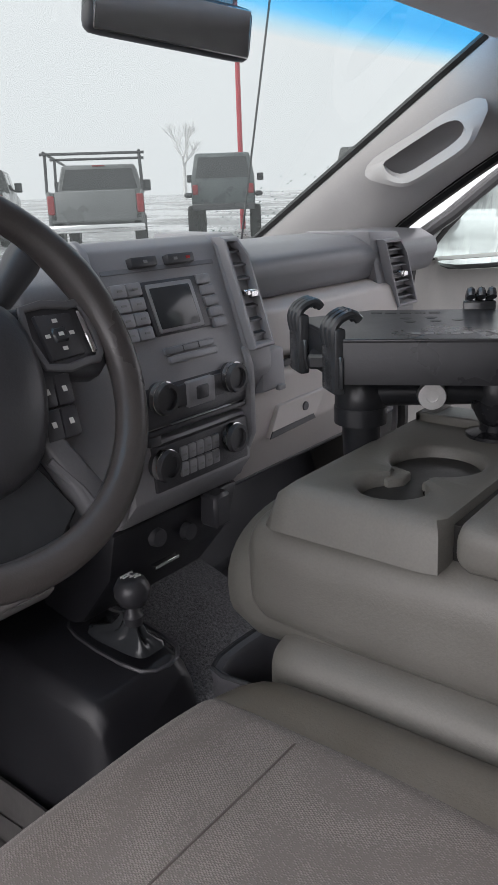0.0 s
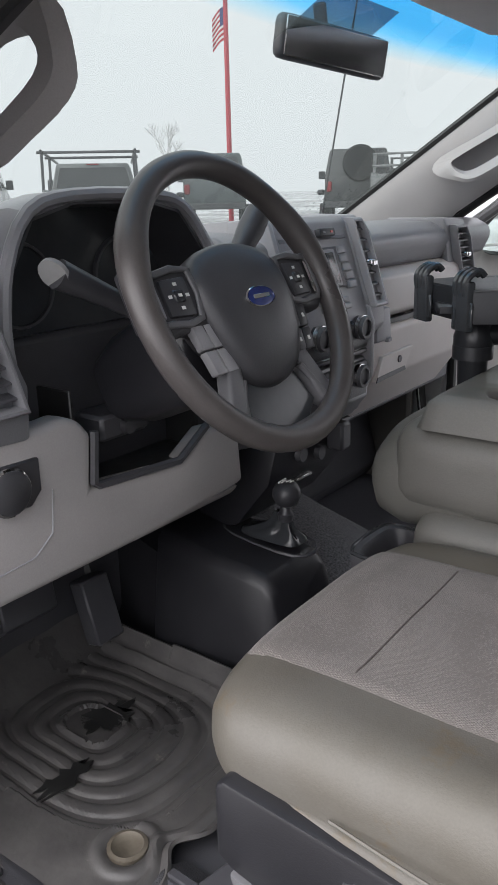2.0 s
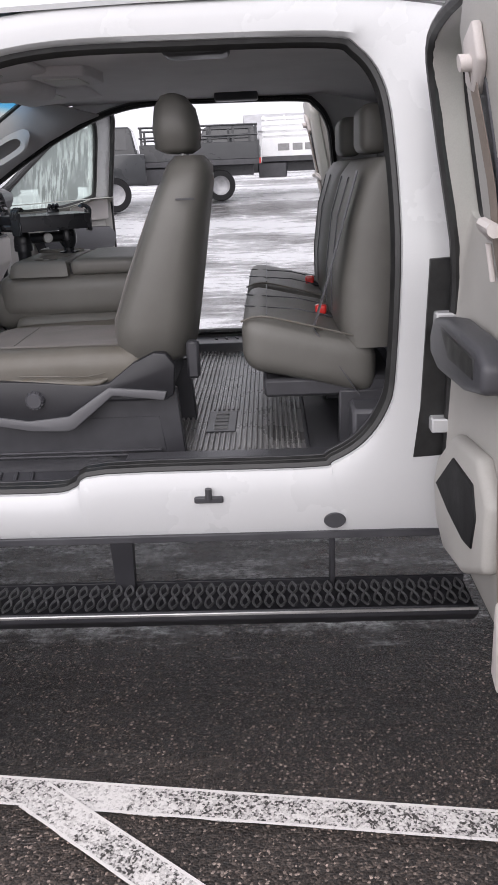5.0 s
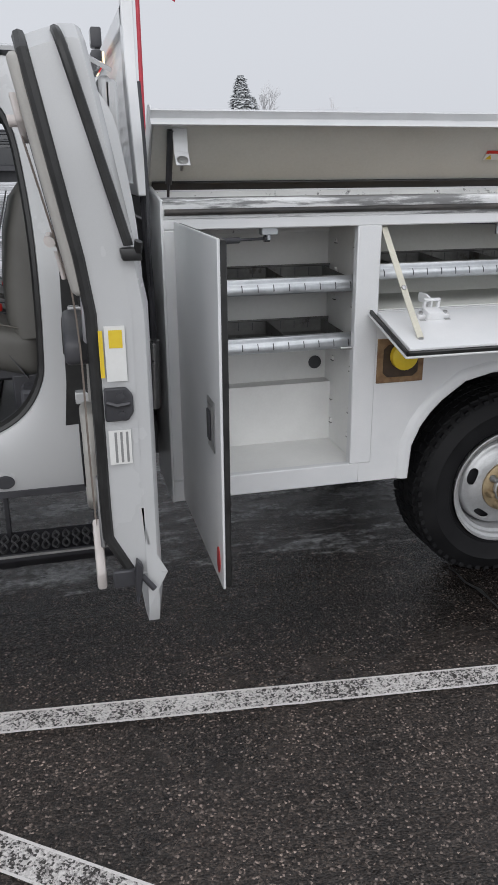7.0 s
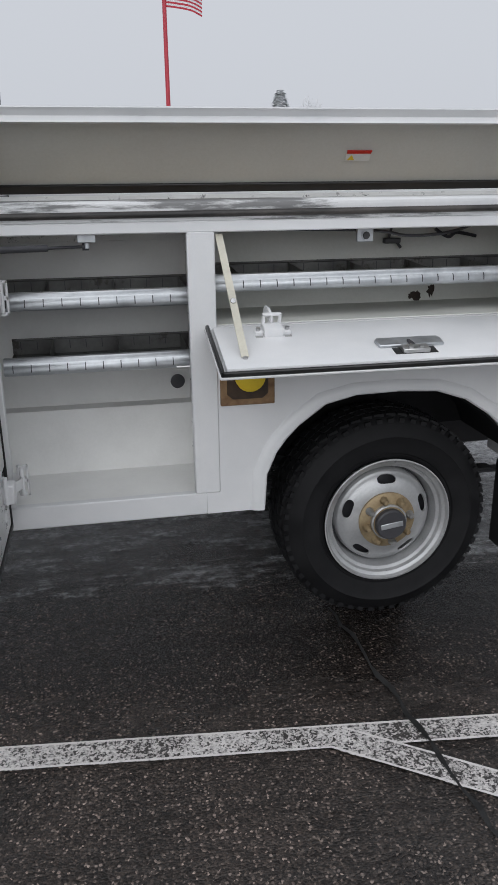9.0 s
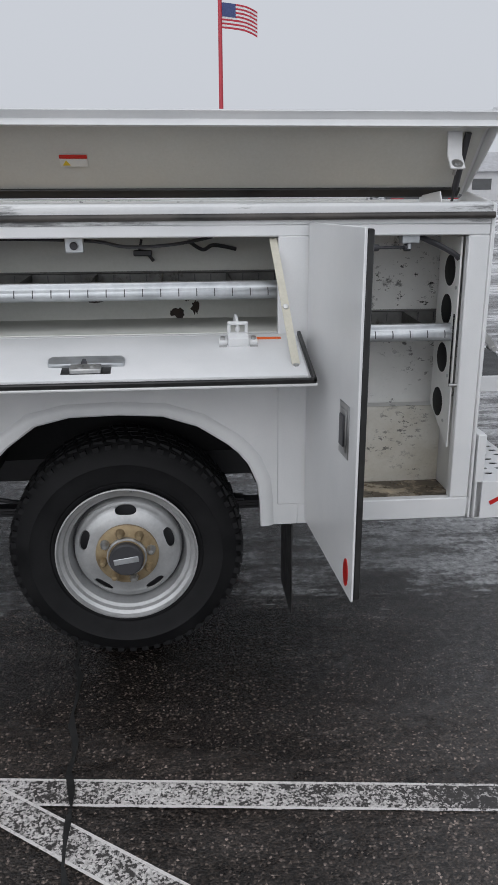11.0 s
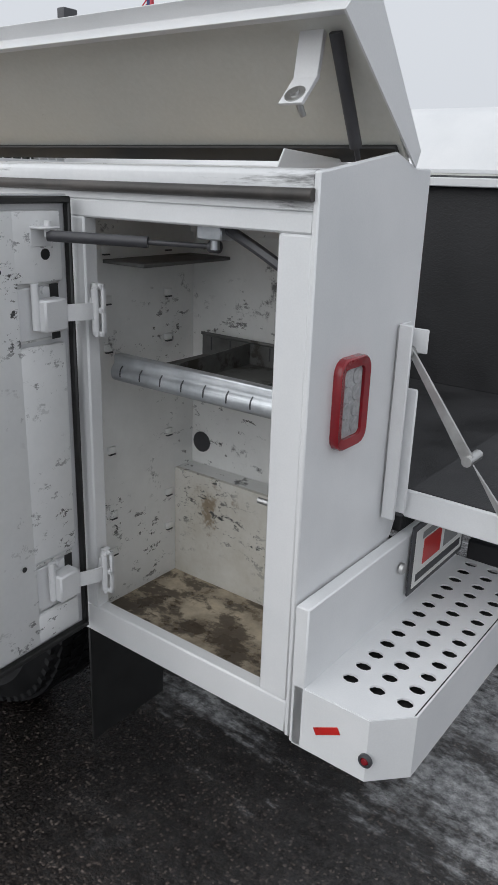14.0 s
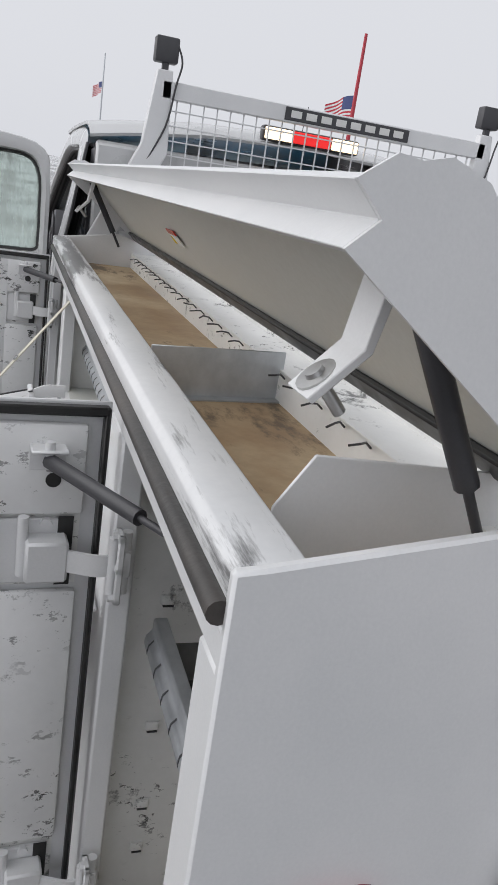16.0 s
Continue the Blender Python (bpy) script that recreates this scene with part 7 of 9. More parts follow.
part("tunnel", loft([[(x, YC + s * w, z) for s, w, z in ((-1, 0.30, 0.742), (-1, 0.24, h), (-1, 0.10, h + 0.05), (1, 0.10, h + 0.05), (1, 0.24, h), (1, 0.30, 0.742))] for x, h in TUNNEL]), DEEPBLACK, truck, "black moulded transmission tunnel")
part("tunnel_carpet", sheet([[(x, YC - 0.20, h + 0.030), (x, YC - 0.104, h + 0.055), (x, YC + 0.10, h + 0.055), (x, YC + 0.244, h + 0.004), (x, YC + 0.304, 0.746)] for x, h in TUNNEL[:4]], 0.004), CARPET, truck, "dark looped carpet on the tunnel")
def console_ring(x, top, half, foot):
    c = 0.825
    return [(x, c - foot, 0.742), (x, c - half - 0.012, top - 0.10), (x, c - half, top - 0.018), (x, c - half + 0.018, top), (x, c + half - 0.030, top), (x, c + half - 0.006, top - 0.022), (x, c + half + 0.006, top - 0.10), (x, c + foot, 0.742)]


hump = part("shift_console", bevel(loft([console_ring(*r) for r in ((-3.66, 1.03, 0.105, 0.14), (-3.55, 1.010, 0.110, 0.14), (-3.45, 1.000, 0.104, 0.13), (-3.405, 0.990, 0.100, 0.128), (-3.382, 0.965, 0.096, 0.124), (-3.366, 0.90, 0.092, 0.118), (-3.350, 0.742, 0.094, 0.118))]), 0.008, 2), DEEPBLACK, truck, "black moulded console round the transfer case lever")


def boot_ring(k, z, pinch):
    """An oblong leather boot gathered into creases under the knob."""
    out = []
    for q in range(48):
        a = 2 * math.pi * q / 48
        r = 1.0 / (abs(math.cos(a)) ** 5 + abs(math.sin(a)) ** 5) ** 0.2
        r = r * (1 - pinch * (0.5 + 0.5 * math.cos(6 * a + 0.6)))
        out.append((-3.480 + 0.070 * k * r * math.cos(a) + 0.041 * (1 - k), 0.868 + 0.032 * k * r * math.sin(a) - 0.015 * (1 - k), z))
    return out


part("boot_frame", tube(smooth_line([(-3.572, 0.828, 1.012), (-3.572, 0.908, 1.012), (-3.404, 0.908, 0.996), (-3.404, 0.828, 0.996)], 4, closed=True), 0.0035, 6, closed=True), BLACKGRAIN, hump, "frame round the boot")
part("shift_boot", loft([boot_ring(1.0, 1.006, 0.0), boot_ring(0.96, 1.016, 0.06), boot_ring(0.74, 1.024, 0.26), boot_ring(0.48, 1.036, 0.38), boot_ring(0.30, 1.054, 0.34), boot_ring(0.24, 1.068, 0.16)]), SCREEN, hump, "creased glossy black shift boot")
part("shift_rod", lathe([(0.014, -0.012), (0.016, 0.002), (0.011, 0.008), (0.009, 0.030)], Matrix.Translation((-3.439, 0.853, 1.066)), 16), BLACK, hump)
kb = part("shift_knob", lathe([(0.010, -0.026), (0.021, -0.020), (0.0275, -0.006), (0.0275, 0.006), (0.021, 0.019), (0.012, 0.0235), (0.0, 0.0245)], Matrix.Translation((-3.437, 0.854, 1.110)), 28), BLACK, hump, "black ball shift knob with white markings")
for dx, dy, lx, ly in ((-0.010, 0.0, 0.0012, 0.012), (-0.004, -0.006, 0.0012, 0.006), (0.002, 0.004, 0.0012, 0.008), (0.008, 0.006, 0.0012, 0.006), (-0.003, 0.001, 0.007, 0.0012), (0.005, 0.007, 0.004, 0.0012)):
    part("knob_mark", box(-3.437 + dx - lx, -3.437 + dx + lx, 0.854 + dy - ly, 0.854 + dy + ly, 1.128, 1.1352, 0), PAPER, kb)
def tray_hole_ring(a, grow, z):
    return [(x, y, z) for x, y in a(grow)]


def cup_pair(grow):
    pts = smooth_line([(-3.290, 0.900, 0), (-3.300, 0.985, 0), (-3.285, 1.035, 0), (-3.215, 1.030, 0), (-3.150, 1.045, 0), (-3.060, 1.040, 0), (-3.055, 0.985, 0), (-3.060, 0.900, 0), (-3.150, 0.890, 0), (-3.215, 0.900, 0)], 3, closed=True)
    c = Vector((-3.18, 0.965, 0))
    return [(c.x + (p.x - c.x) * grow, c.y + (p.y - c.y) * grow) for p in pts]


tray = part("floor_tray", loft([tray_hole_ring(cup_pair, g, z) for g, z in ((1.16, 0.74), (1.20, 0.985), (1.22, 0.998), (1.17, 1.006), (1.08, 1.004), (1.03, 0.996), (0.98, 0.95), (0.94, 0.90))]), BLACKGRAIN, truck, "black floor cup holder tray")
part("tray_rim", tube([(x, y, 1.006) for x, y in cup_pair(1.20)], 0.004, 6, closed=True), SCREEN, tray)
part("tray_bridge", box(-3.205, -3.165, 0.885, 1.045, 0.93, 0.994, 0.008, 2), BLACKGRAIN, tray)

# ---- seats ----
def ring_at(z, x0, x1, hw, yc, n=28, p=3.2):
    out = []
    for k in range(n):
        a = 2 * math.pi * k / n
        cx, sy = math.cos(a), math.sin(a)
        out.append(((x0 + x1) / 2 + (x1 - x0) / 2 * math.copysign(abs(cx) ** (2 / p), cx), yc + hw * math.copysign(abs(sy) ** (2 / p), sy), z))
    return out


SEATVINYL = surface("soiled_seat_vinyl", (0.1049, 0.09407, 0.07503), (0.143, 0.1347, 0.1195), 0.5, 0, 5, 350, 0.14, 0.08, 0, (0.13, 0.105, 0.072), 0.40, 7)
def seat_shape(bm, swell):
    """Round the front corners in plan, drop the front lip and hollow the middle."""
    for v in bm.verts:
        fore = max(0.0, min(1.0, (-2.80 - v.co.x) / 0.40))
        out = abs((v.co.y - 0.545) / 0.27)
        v.co.x += 0.050 * fore * out ** 4
        if v.co.z > 1.07:
            v.co.z -= 0.010 * (1 - min(out, 1.0) ** 2) * (1 - fore) + 0.010 * fore ** 3
            v.co.z += swell * math.exp(-((abs(out) - 0.86) / 0.16) ** 2) * (1 - fore)
            v.co.z += 0.003 * noise.noise(v.co * 9)
    return bm


cush = seat_shape(puff(-3.205, -2.585, 0.258, 0.822, 1.000, 1.124, 0.052, lump=0.002, seed=2, cuts=21), 0.010)
seat = part("driver_seat", cush, SEATVINYL, truck, "worn warm grey driver seat with a cloth centre", 60)
ins = seat_shape(puff(-3.190, -2.60, 0.365, 0.742, 1.040, 1.1285, 0.030, lump=0.002, seed=2, cuts=21), 0.0)
tops = [v.co.copy() for v in ins.verts if v.co.z > 1.09 and abs(v.co.x + 3.034) < 0.034]


def cloth_top(y):
    near = sorted(tops, key=lambda c: (c.x + 3.034) ** 2 + (c.y - y) ** 2)[:4]
    return sum(c.z for c in near) / 4


part("seat_insert", ins, CLOTH, seat, "woven grey-brown seat cloth", 60)
part("seam", tube([(-3.034, y, cloth_top(y) + 0.0004) for y in (0.38 + 0.023 * k for k in range(16))], 0.0013, 5), surface("seam_thread", (0.085, 0.075, 0.068), (0.12, 0.108, 0.10), 0.9, 0, 9, 300, 0.1), seat, "stitched cross seam")
for y, dy in ((0.363, -0.05), (0.743, -0.045)):
    part("seam", tube(smooth_line([(-3.150, y + (0.006 if y < 0.5 else 0.012), 1.108), (-3.10, y, 1.116), (-2.95, y + dy * 0.4, 1.119), (-2.80, y + dy * 0.9, 1.116), (-2.66, y + dy, 1.110)], 3), 0.0026, 5), SEATVINYL, seat)
part("seam", tube(smooth_line([(-3.155, 0.303, 1.096), (-3.05, 0.280, 1.098), (-2.92, 0.271, 1.096), (-2.78, 0.268, 1.090), (-2.66, 0.270, 1.082)], 3), 0.0028, 5), SEATVINYL, seat, "double stitched edge seam")
part("slack_fold", loft([[(x, 0.262 - w * math.sin(a) * 1.0, z - 0.010 + w * 0.75 * math.cos(a)) for a in (math.pi * k / 6 - 0.3 for k in range(8))] for x, z, w in ((-3.05, 1.052, 0.006), (-2.96, 1.048, 0.014), (-2.87, 1.043, 0.019), (-2.79, 1.038, 0.022), (-2.73, 1.040, 0.018), (-2.705, 1.050, 0.006))]), SEATVINYL, seat, "loose fold of worn vinyl")
part("fold_crease", tube(smooth_line([(-2.98, 0.252, 1.058), (-2.88, 0.241, 1.058), (-2.78, 0.239, 1.054), (-2.71, 0.250, 1.062)], 4), 0.002, 5), SEATVINYL, seat)
back = loft([ring_at(*r, 0.515) for r in ((1.075, -2.66, -2.465, 0.20), (1.10, -2.695, -2.445, 0.245), (1.20, -2.69, -2.428, 0.262), (1.34, -2.635, -2.405, 0.262), (1.50, -2.565, -2.380, 0.250), (1.60, -2.52, -2.362, 0.232), (1.655, -2.495, -2.362, 0.20), (1.682, -2.47, -2.385, 0.15))])
part("backrest", back, VINYL, seat, "", 60)
insb = loft([ring_at(*r, 0.515) for r in ((1.13, -2.700, -2.60, 0.16), (1.20, -2.697, -2.60, 0.18), (1.34, -2.643, -2.55, 0.18), (1.50, -2.573, -2.48, 0.17), (1.60, -2.528, -2.45, 0.15))])
part("back_insert", insb, CLOTH, seat, "woven grey-brown seat cloth", 60)
part("seat_tag", box(-2.455, -2.400, 0.262, 0.266, 1.560, 1.566, 0.001), BLACK, seat)
hd = loft([ring_at(*r, 0.515, p=2.8) for r in ((1.690, -2.50, -2.42, 0.11), (1.705, -2.53, -2.395, 0.135), (1.76, -2.535, -2.392, 0.142), (1.82, -2.525, -2.405, 0.135), (1.850, -2.505, -2.43, 0.11), (1.858, -2.485, -2.45, 0.07))])
part("headrest", hd, VINYL, seat, "", 60)
for y in (0.46, 0.57):
    part("headrest_post", rod((-2.44, y, 1.66), (-2.45, y, 1.72), 0.007), STEEL, seat)
base = slab("y", [(-3.118, 1.040), (-3.105, 1.050), (-2.93, 1.040), (-2.75, 1.024), (-2.70, 1.030), (-2.62, 1.090), (-2.552, 1.122), (-2.515, 1.118), (-2.490, 1.080), (-2.500, 0.985), (-2.53, 0.975), (-2.69, 0.995), (-2.745, 0.965), (-2.83, 0.915), (-2.90, 0.905), (-3.09, 0.930), (-3.118, 0.945)], 0.238, 0.275, 0.006, 2)
part("seat_valance", base, DEEPBLACK, seat, "black seat side cover")
part("valance_trim", slab("y", [(-3.095, 0.938), (-2.965, 0.916), (-2.835, 0.928), (-2.70, 1.018), (-2.52, 1.000), (-2.53, 0.972), (-2.69, 0.992), (-2.820, 0.888), (-2.845, 0.880), (-2.96, 0.884), (-3.085, 0.908)], 0.230, 0.262, 0.004, 2), VALANCEGREY, seat, "grey lower edge of the side cover")
adjuster = part("recline_knob", lathe([(0.029, 0), (0.027, 0.016), (0.022, 0.021), (0.0, 0.021)], Matrix.Translation((-2.935, 0.240, 0.985)) @ Matrix.Rotation(radians(90), 4, "X"), 20), BLACKGRAIN, seat, "ribbed black adjuster knob")
for a in (2 * math.pi * k / 14 for k in range(14)):
    part("knob_rib", rod((-2.935 + 0.0275 * math.cos(a), 0.238, 0.985 + 0.0275 * math.sin(a)), (-2.935 + 0.0255 * math.cos(a), 0.221, 0.985 + 0.0255 * math.sin(a)), 0.0035, 6), BLACKGRAIN, adjuster)
part("seat_riser", slab("y", [(-3.07, 0.742), (-3.02, 0.93), (-2.60, 0.99), (-2.50, 0.99), (-2.48, 0.742)], 0.30, 0.34, 0.004), BLACK, seat)
part("seat_riser", slab("y", [(-3.07, 0.742), (-3.02, 0.93), (-2.60, 0.99), (-2.50, 0.99), (-2.48, 0.742)], 0.70, 0.74, 0.004), BLACK, seat)
part("track_cover", slab("y", [(-3.24, 0.745), (-3.12, 0.90), (-2.56, 0.90), (-2.54, 0.745)], 0.298, 0.304, 0.001), BLACK, seat, "black seat track cover")
for z0 in (0.785, 0.771):
    part("seat_rail", box(-3.25, -2.56, 0.286, 0.300, z0, z0 + 0.007, 0.002), BLACKGRAIN, seat)
part("seat_frame", box(-3.05, -2.52, 0.27, 0.76, 0.96, 1.04, 0.01), BLACK, seat)
part("buckle", puff(-2.735, -2.69, 0.755, 0.785, 1.13, 1.22, 0.012), REDFLAT, seat, "red seat belt buckle")
part("latch_hook", box(-2.46, -2.42, 0.30, 0.34, 1.02, 1.14, 0.008), BLACK, seat)

# folded centre seat with cup holders
jump = part("centre_console_seat", puff(-3.225, -2.60, 0.842, 1.300, 1.130, 1.292, 0.055, lump=0.002, seed=9), VINYL, truck, "warm grey centre seat back folded flat as a console", 60)
part("console_front", loft([[(x, 1.070 + math.copysign(abs(math.sin(a)) ** 0.6, math.sin(a)) * w, z0 + math.copysign(abs(math.cos(a)) ** 0.8, math.cos(a)) * h) for a in (2 * math.pi * k / 32 for k in range(32))] for x, w, z0, h in ((-3.288, 0.10, 1.165, 0.03), (-3.282, 0.165, 1.165, 0.062), (-3.258, 0.200, 1.168, 0.090), (-3.215, 0.214, 1.175, 0.112), (-3.12, 0.220, 1.19, 0.118), (-3.0, 0.220, 1.20, 0.105))]), VINYL, jump, "rolled front edge of the folded seat back", 60)
part("seat_cushion", puff(-3.175, -2.58, 0.818, 1.290, 1.02, 1.145, 0.055, lump=0.004, seed=12), VINYL, jump, "", 60)
part("cushion_base", box(-3.05, -2.60, 0.86, 1.25, 0.742, 1.03, 0.01), BLACK, jump)


def cup_outline(grow=0.0):
    """One opening for two cups of unlike size, pinched between them."""
    out = []
    for k in range(72):
        a = 2 * math.pi * k / 72
        d = Vector((math.cos(a), math.sin(a)))
        best = 0.030
        for cx, cy, r in ((0.0, -0.056, 0.040), (0.004, 0.054, 0.058)):
            c = Vector((cx, cy))
            b = d.dot(c)
            q = b * b - c.dot(c) + (r + grow) ** 2
            if q > 0:
                best = max(best, b + math.sqrt(q))
        out.append((-3.040 + best * d.x, 0.978 + best * d.y))
    return out


def plate_outline(x0, x1, y0, y1):
    """A rounded rectangle in step with the cup outline."""
    out = []
    for k in range(72):
        a = 2 * math.pi * k / 72
        dx, dy = math.cos(a), math.sin(a)
        t = min(((x1 if dx > 0 else x0) + 3.040) / dx if abs(dx) > 1e-6 else 9, ((y1 if dy > 0 else y0) - 0.978) / dy if abs(dy) > 1e-6 else 9)
        out.append((-3.040 + t * dx, 0.978 + t * dy))
    return out


def level(pts, z):
    return [(x, y, z) for x, y in pts]


part("cup_plate", loft([level(plate_outline(-3.172, -2.945, 0.838, 1.300), 1.286), level(plate_outline(-3.160, -2.945, 0.846, 1.294), 1.328), level(plate_outline(-3.145, -2.947, 0.856, 1.286), 1.341), level(plate_outline(-3.132, -2.955, 0.868, 1.272), 1.3435), level(cup_outline(0.008), 1.342), level(cup_outline(0.002), 1.338), level(cup_outline(0.0), 1.322), level(cup_outline(-0.004), 1.296)], caps=False), VINYL, jump, "moulded grey cup holder plate", 50)
part("cup", loft([level(cup_outline(-0.003), 1.326), level(cup_outline(-0.005), 1.300), level(cup_outline(-0.010), 1.2965)]), SEAL, jump, "dark cup wells")
part("cup_fin", merge(slab("z", [(-3.085, 0.965), (-3.082, 1.000), (-3.050, 0.990), (-3.046, 0.962), (-3.060, 0.945)], 1.300, 1.336, 0.004, 2), slab("z", [(-2.998, 0.955), (-2.996, 0.998), (-3.020, 0.985), (-3.024, 0.962)], 1.300, 1.336, 0.004, 2)), VINYL, jump)
part("plate_rim", merge(box(-3.140, -2.955, 1.178, 1.190, 1.340, 1.356, 0.004, 2), box(-3.140, -3.128, 1.178, 1.286, 1.340, 1.356, 0.004, 2)), VINYL, jump)
part("armrest_pad", puff(-2.938, -2.62, 0.852, 1.294, 1.285, 1.346, 0.024, lump=0.002, seed=5), VINYL, jump, "padded armrest lid", 60)
part("armrest_gap", box(-2.946, -2.936, 0.880, 1.285, 1.28, 1.330, 0.001), SEAL, jump)

# rear bench
def bench(y0, y1, tilt):
    c = puff(-2.285, -1.86, y0, y1, 0.985, 1.165, 0.06, lump=0.005, seed=y0 * 9)
    for v in c.verts:
        v.co.z += 0.09 * (-(v.co.x + 2.07) / 0.21) * 0.55
    b = part("rear_seat", c, VINYL, truck, "dark grey vinyl rear bench seat", 60)
    bk = loft([ring_at(z, xf, xb, (y1 - y0) / 2, (y0 + y1) / 2, p=4.5) for z, xf, xb in ((1.10, -1.965, -1.80), (1.16, -1.985, -1.78), (1.30, -1.985, -1.75), (1.48, -1.965, -1.71), (1.60, -1.930, -1.69), (1.645, -1.895, -1.70), (1.655, -1.86, -1.73))])
    part("backrest", bk, VINYL, b, "", 60)
    for f in (0.33, 0.66):
        yy = y0 + (y1 - y0) * f
        part("seam", tube([(-2.28, yy, 1.205), (-2.1, yy, 1.188), (-1.95, yy, 1.150)], 0.0022, 5), BLACKGRAIN, b)
        part("seam", tube([(-1.986, yy, 1.18), (-1.987, yy, 1.30), (-1.967, yy, 1.48), (-1.932, yy, 1.60)], 0.0022, 5), BLACKGRAIN, b)
    hr = puff(-1.895, -1.80, (y0 + y1) / 2 - 0.12, (y0 + y1) / 2 + 0.12, 1.665, 1.815, 0.035)
    part("headrest", hr, VINYL, b, "", 60)
    part("seat_pan", box(-2.22, -1.80, y0 + 0.03, y1 - 0.03, 0.94, 1.0, 0.01), BLACK, b)
    part("seat_leg", box(-1.98, -1.80, y0 + 0.02, y0 + 0.06, 0.742, 0.96, 0.006), BLACK, b)
    part("seat_leg", box(-1.98, -1.80, y1 - 0.06, y1 - 0.02, 0.742, 0.96, 0.006), BLACK, b)
    part("seat_piping", tube(smooth_line([(-2.285, y0 + 0.030, 1.190), (-2.22, y0 + 0.012, 1.208), (-2.10, y0 + 0.008, 1.182), (-1.95, y0 + 0.010, 1.142), (-1.89, y0 + 0.014, 1.125)], 3), 0.0035, 6), SEATVINYL, b)
    part("seam", tube([(-2.205, y0 + 0.03, 1.2085), (-2.205, (y0 + y1) / 2, 1.2115), (-2.205, y1 - 0.03, 1.2085)], 0.0024, 5), BLACKGRAIN, b)
    part("belt_buckle", merge(rod((-1.95, y0 + 0.30, 1.125), (-2.01, y0 + 0.27, 1.168), 0.010, 8)), BLACK, b)
    part("buckle", puff(-2.040, -2.002, y0 + 0.250, y0 + 0.285, 1.162, 1.194, 0.008), REDFLAT, b, "red belt buckle")
    return b


bench(0.30, 1.00, 0)
bench(1.015, 1.74, 0)
part("seat_belt", sheet([[(-1.93, 0.30, 1.62), (-1.93, 0.345, 1.62)], [(-2.01, 0.31, 1.33), (-2.01, 0.355, 1.33)], [(-2.06, 0.32, 1.16), (-2.06, 0.365, 1.16)], [(-1.92, 0.285, 0.95), (-1.92, 0.33, 0.95)]], 0.003), BLACKGRAIN, truck, "dark seat belt webbing")
part("jack_cover", box(-1.95, -1.66, 0.20, 0.36, 0.745, 0.93, 0.012), BLACKGRAIN, truck)

# ---- doors of the cab ----
BELT = surface("taupe_webbing", (0.20, 0.165, 0.14), (0.30, 0.25, 0.215), 0.75, 0, 8, 300, 0.3, 0.05)
REAR_OUT = [(-2.53, 0.505), (-2.2, 0.500), (-1.88, 0.53), (-1.81, 0.72), (-1.80, 1.10), (-1.80, 1.45), (-1.80, 1.78), (-1.83, 1.905), (-1.98, 1.945), (-2.30, 1.952), (-2.53, 1.945), (-2.545, 1.50), (-2.55, 1.10), (-2.55, 0.75)]
REAR_WIN = [(-2.20, 1.50), (-2.10, 1.50), (-1.90, 1.50), (-1.840, 1.51), (-1.832, 1.55), (-1.832, 1.66), (-1.838, 1.80), (-1.88, 1.87), (-1.98, 1.885), (-2.12, 1.880), (-2.20, 1.878), (-2.225, 1.82), (-2.235, 1.62), (-2.23, 1.53)]
FRONT_OUT = [(-3.70, 0.60), (-3.2, 0.56), (-2.66, 0.56), (-2.62, 0.75), (-2.60, 1.10), (-2.60, 1.45), (-2.62, 1.80), (-2.64, 1.93), (-2.75, 1.945), (-2.92, 1.915), (-3.2, 1.80), (-3.60, 1.56), (-3.72, 1.45), (-3.73, 1.0)]
FRONT_WIN = [(-3.45, 1.40), (-3.05, 1.40), (-2.74, 1.44), (-2.70, 1.46), (-2.695, 1.50), (-2.70, 1.62), (-2.71, 1.78), (-2.735, 1.865), (-2.79, 1.875), (-2.94, 1.842), (-3.2, 1.735), (-3.42, 1.60), (-3.55, 1.49), (-3.56, 1.43)]


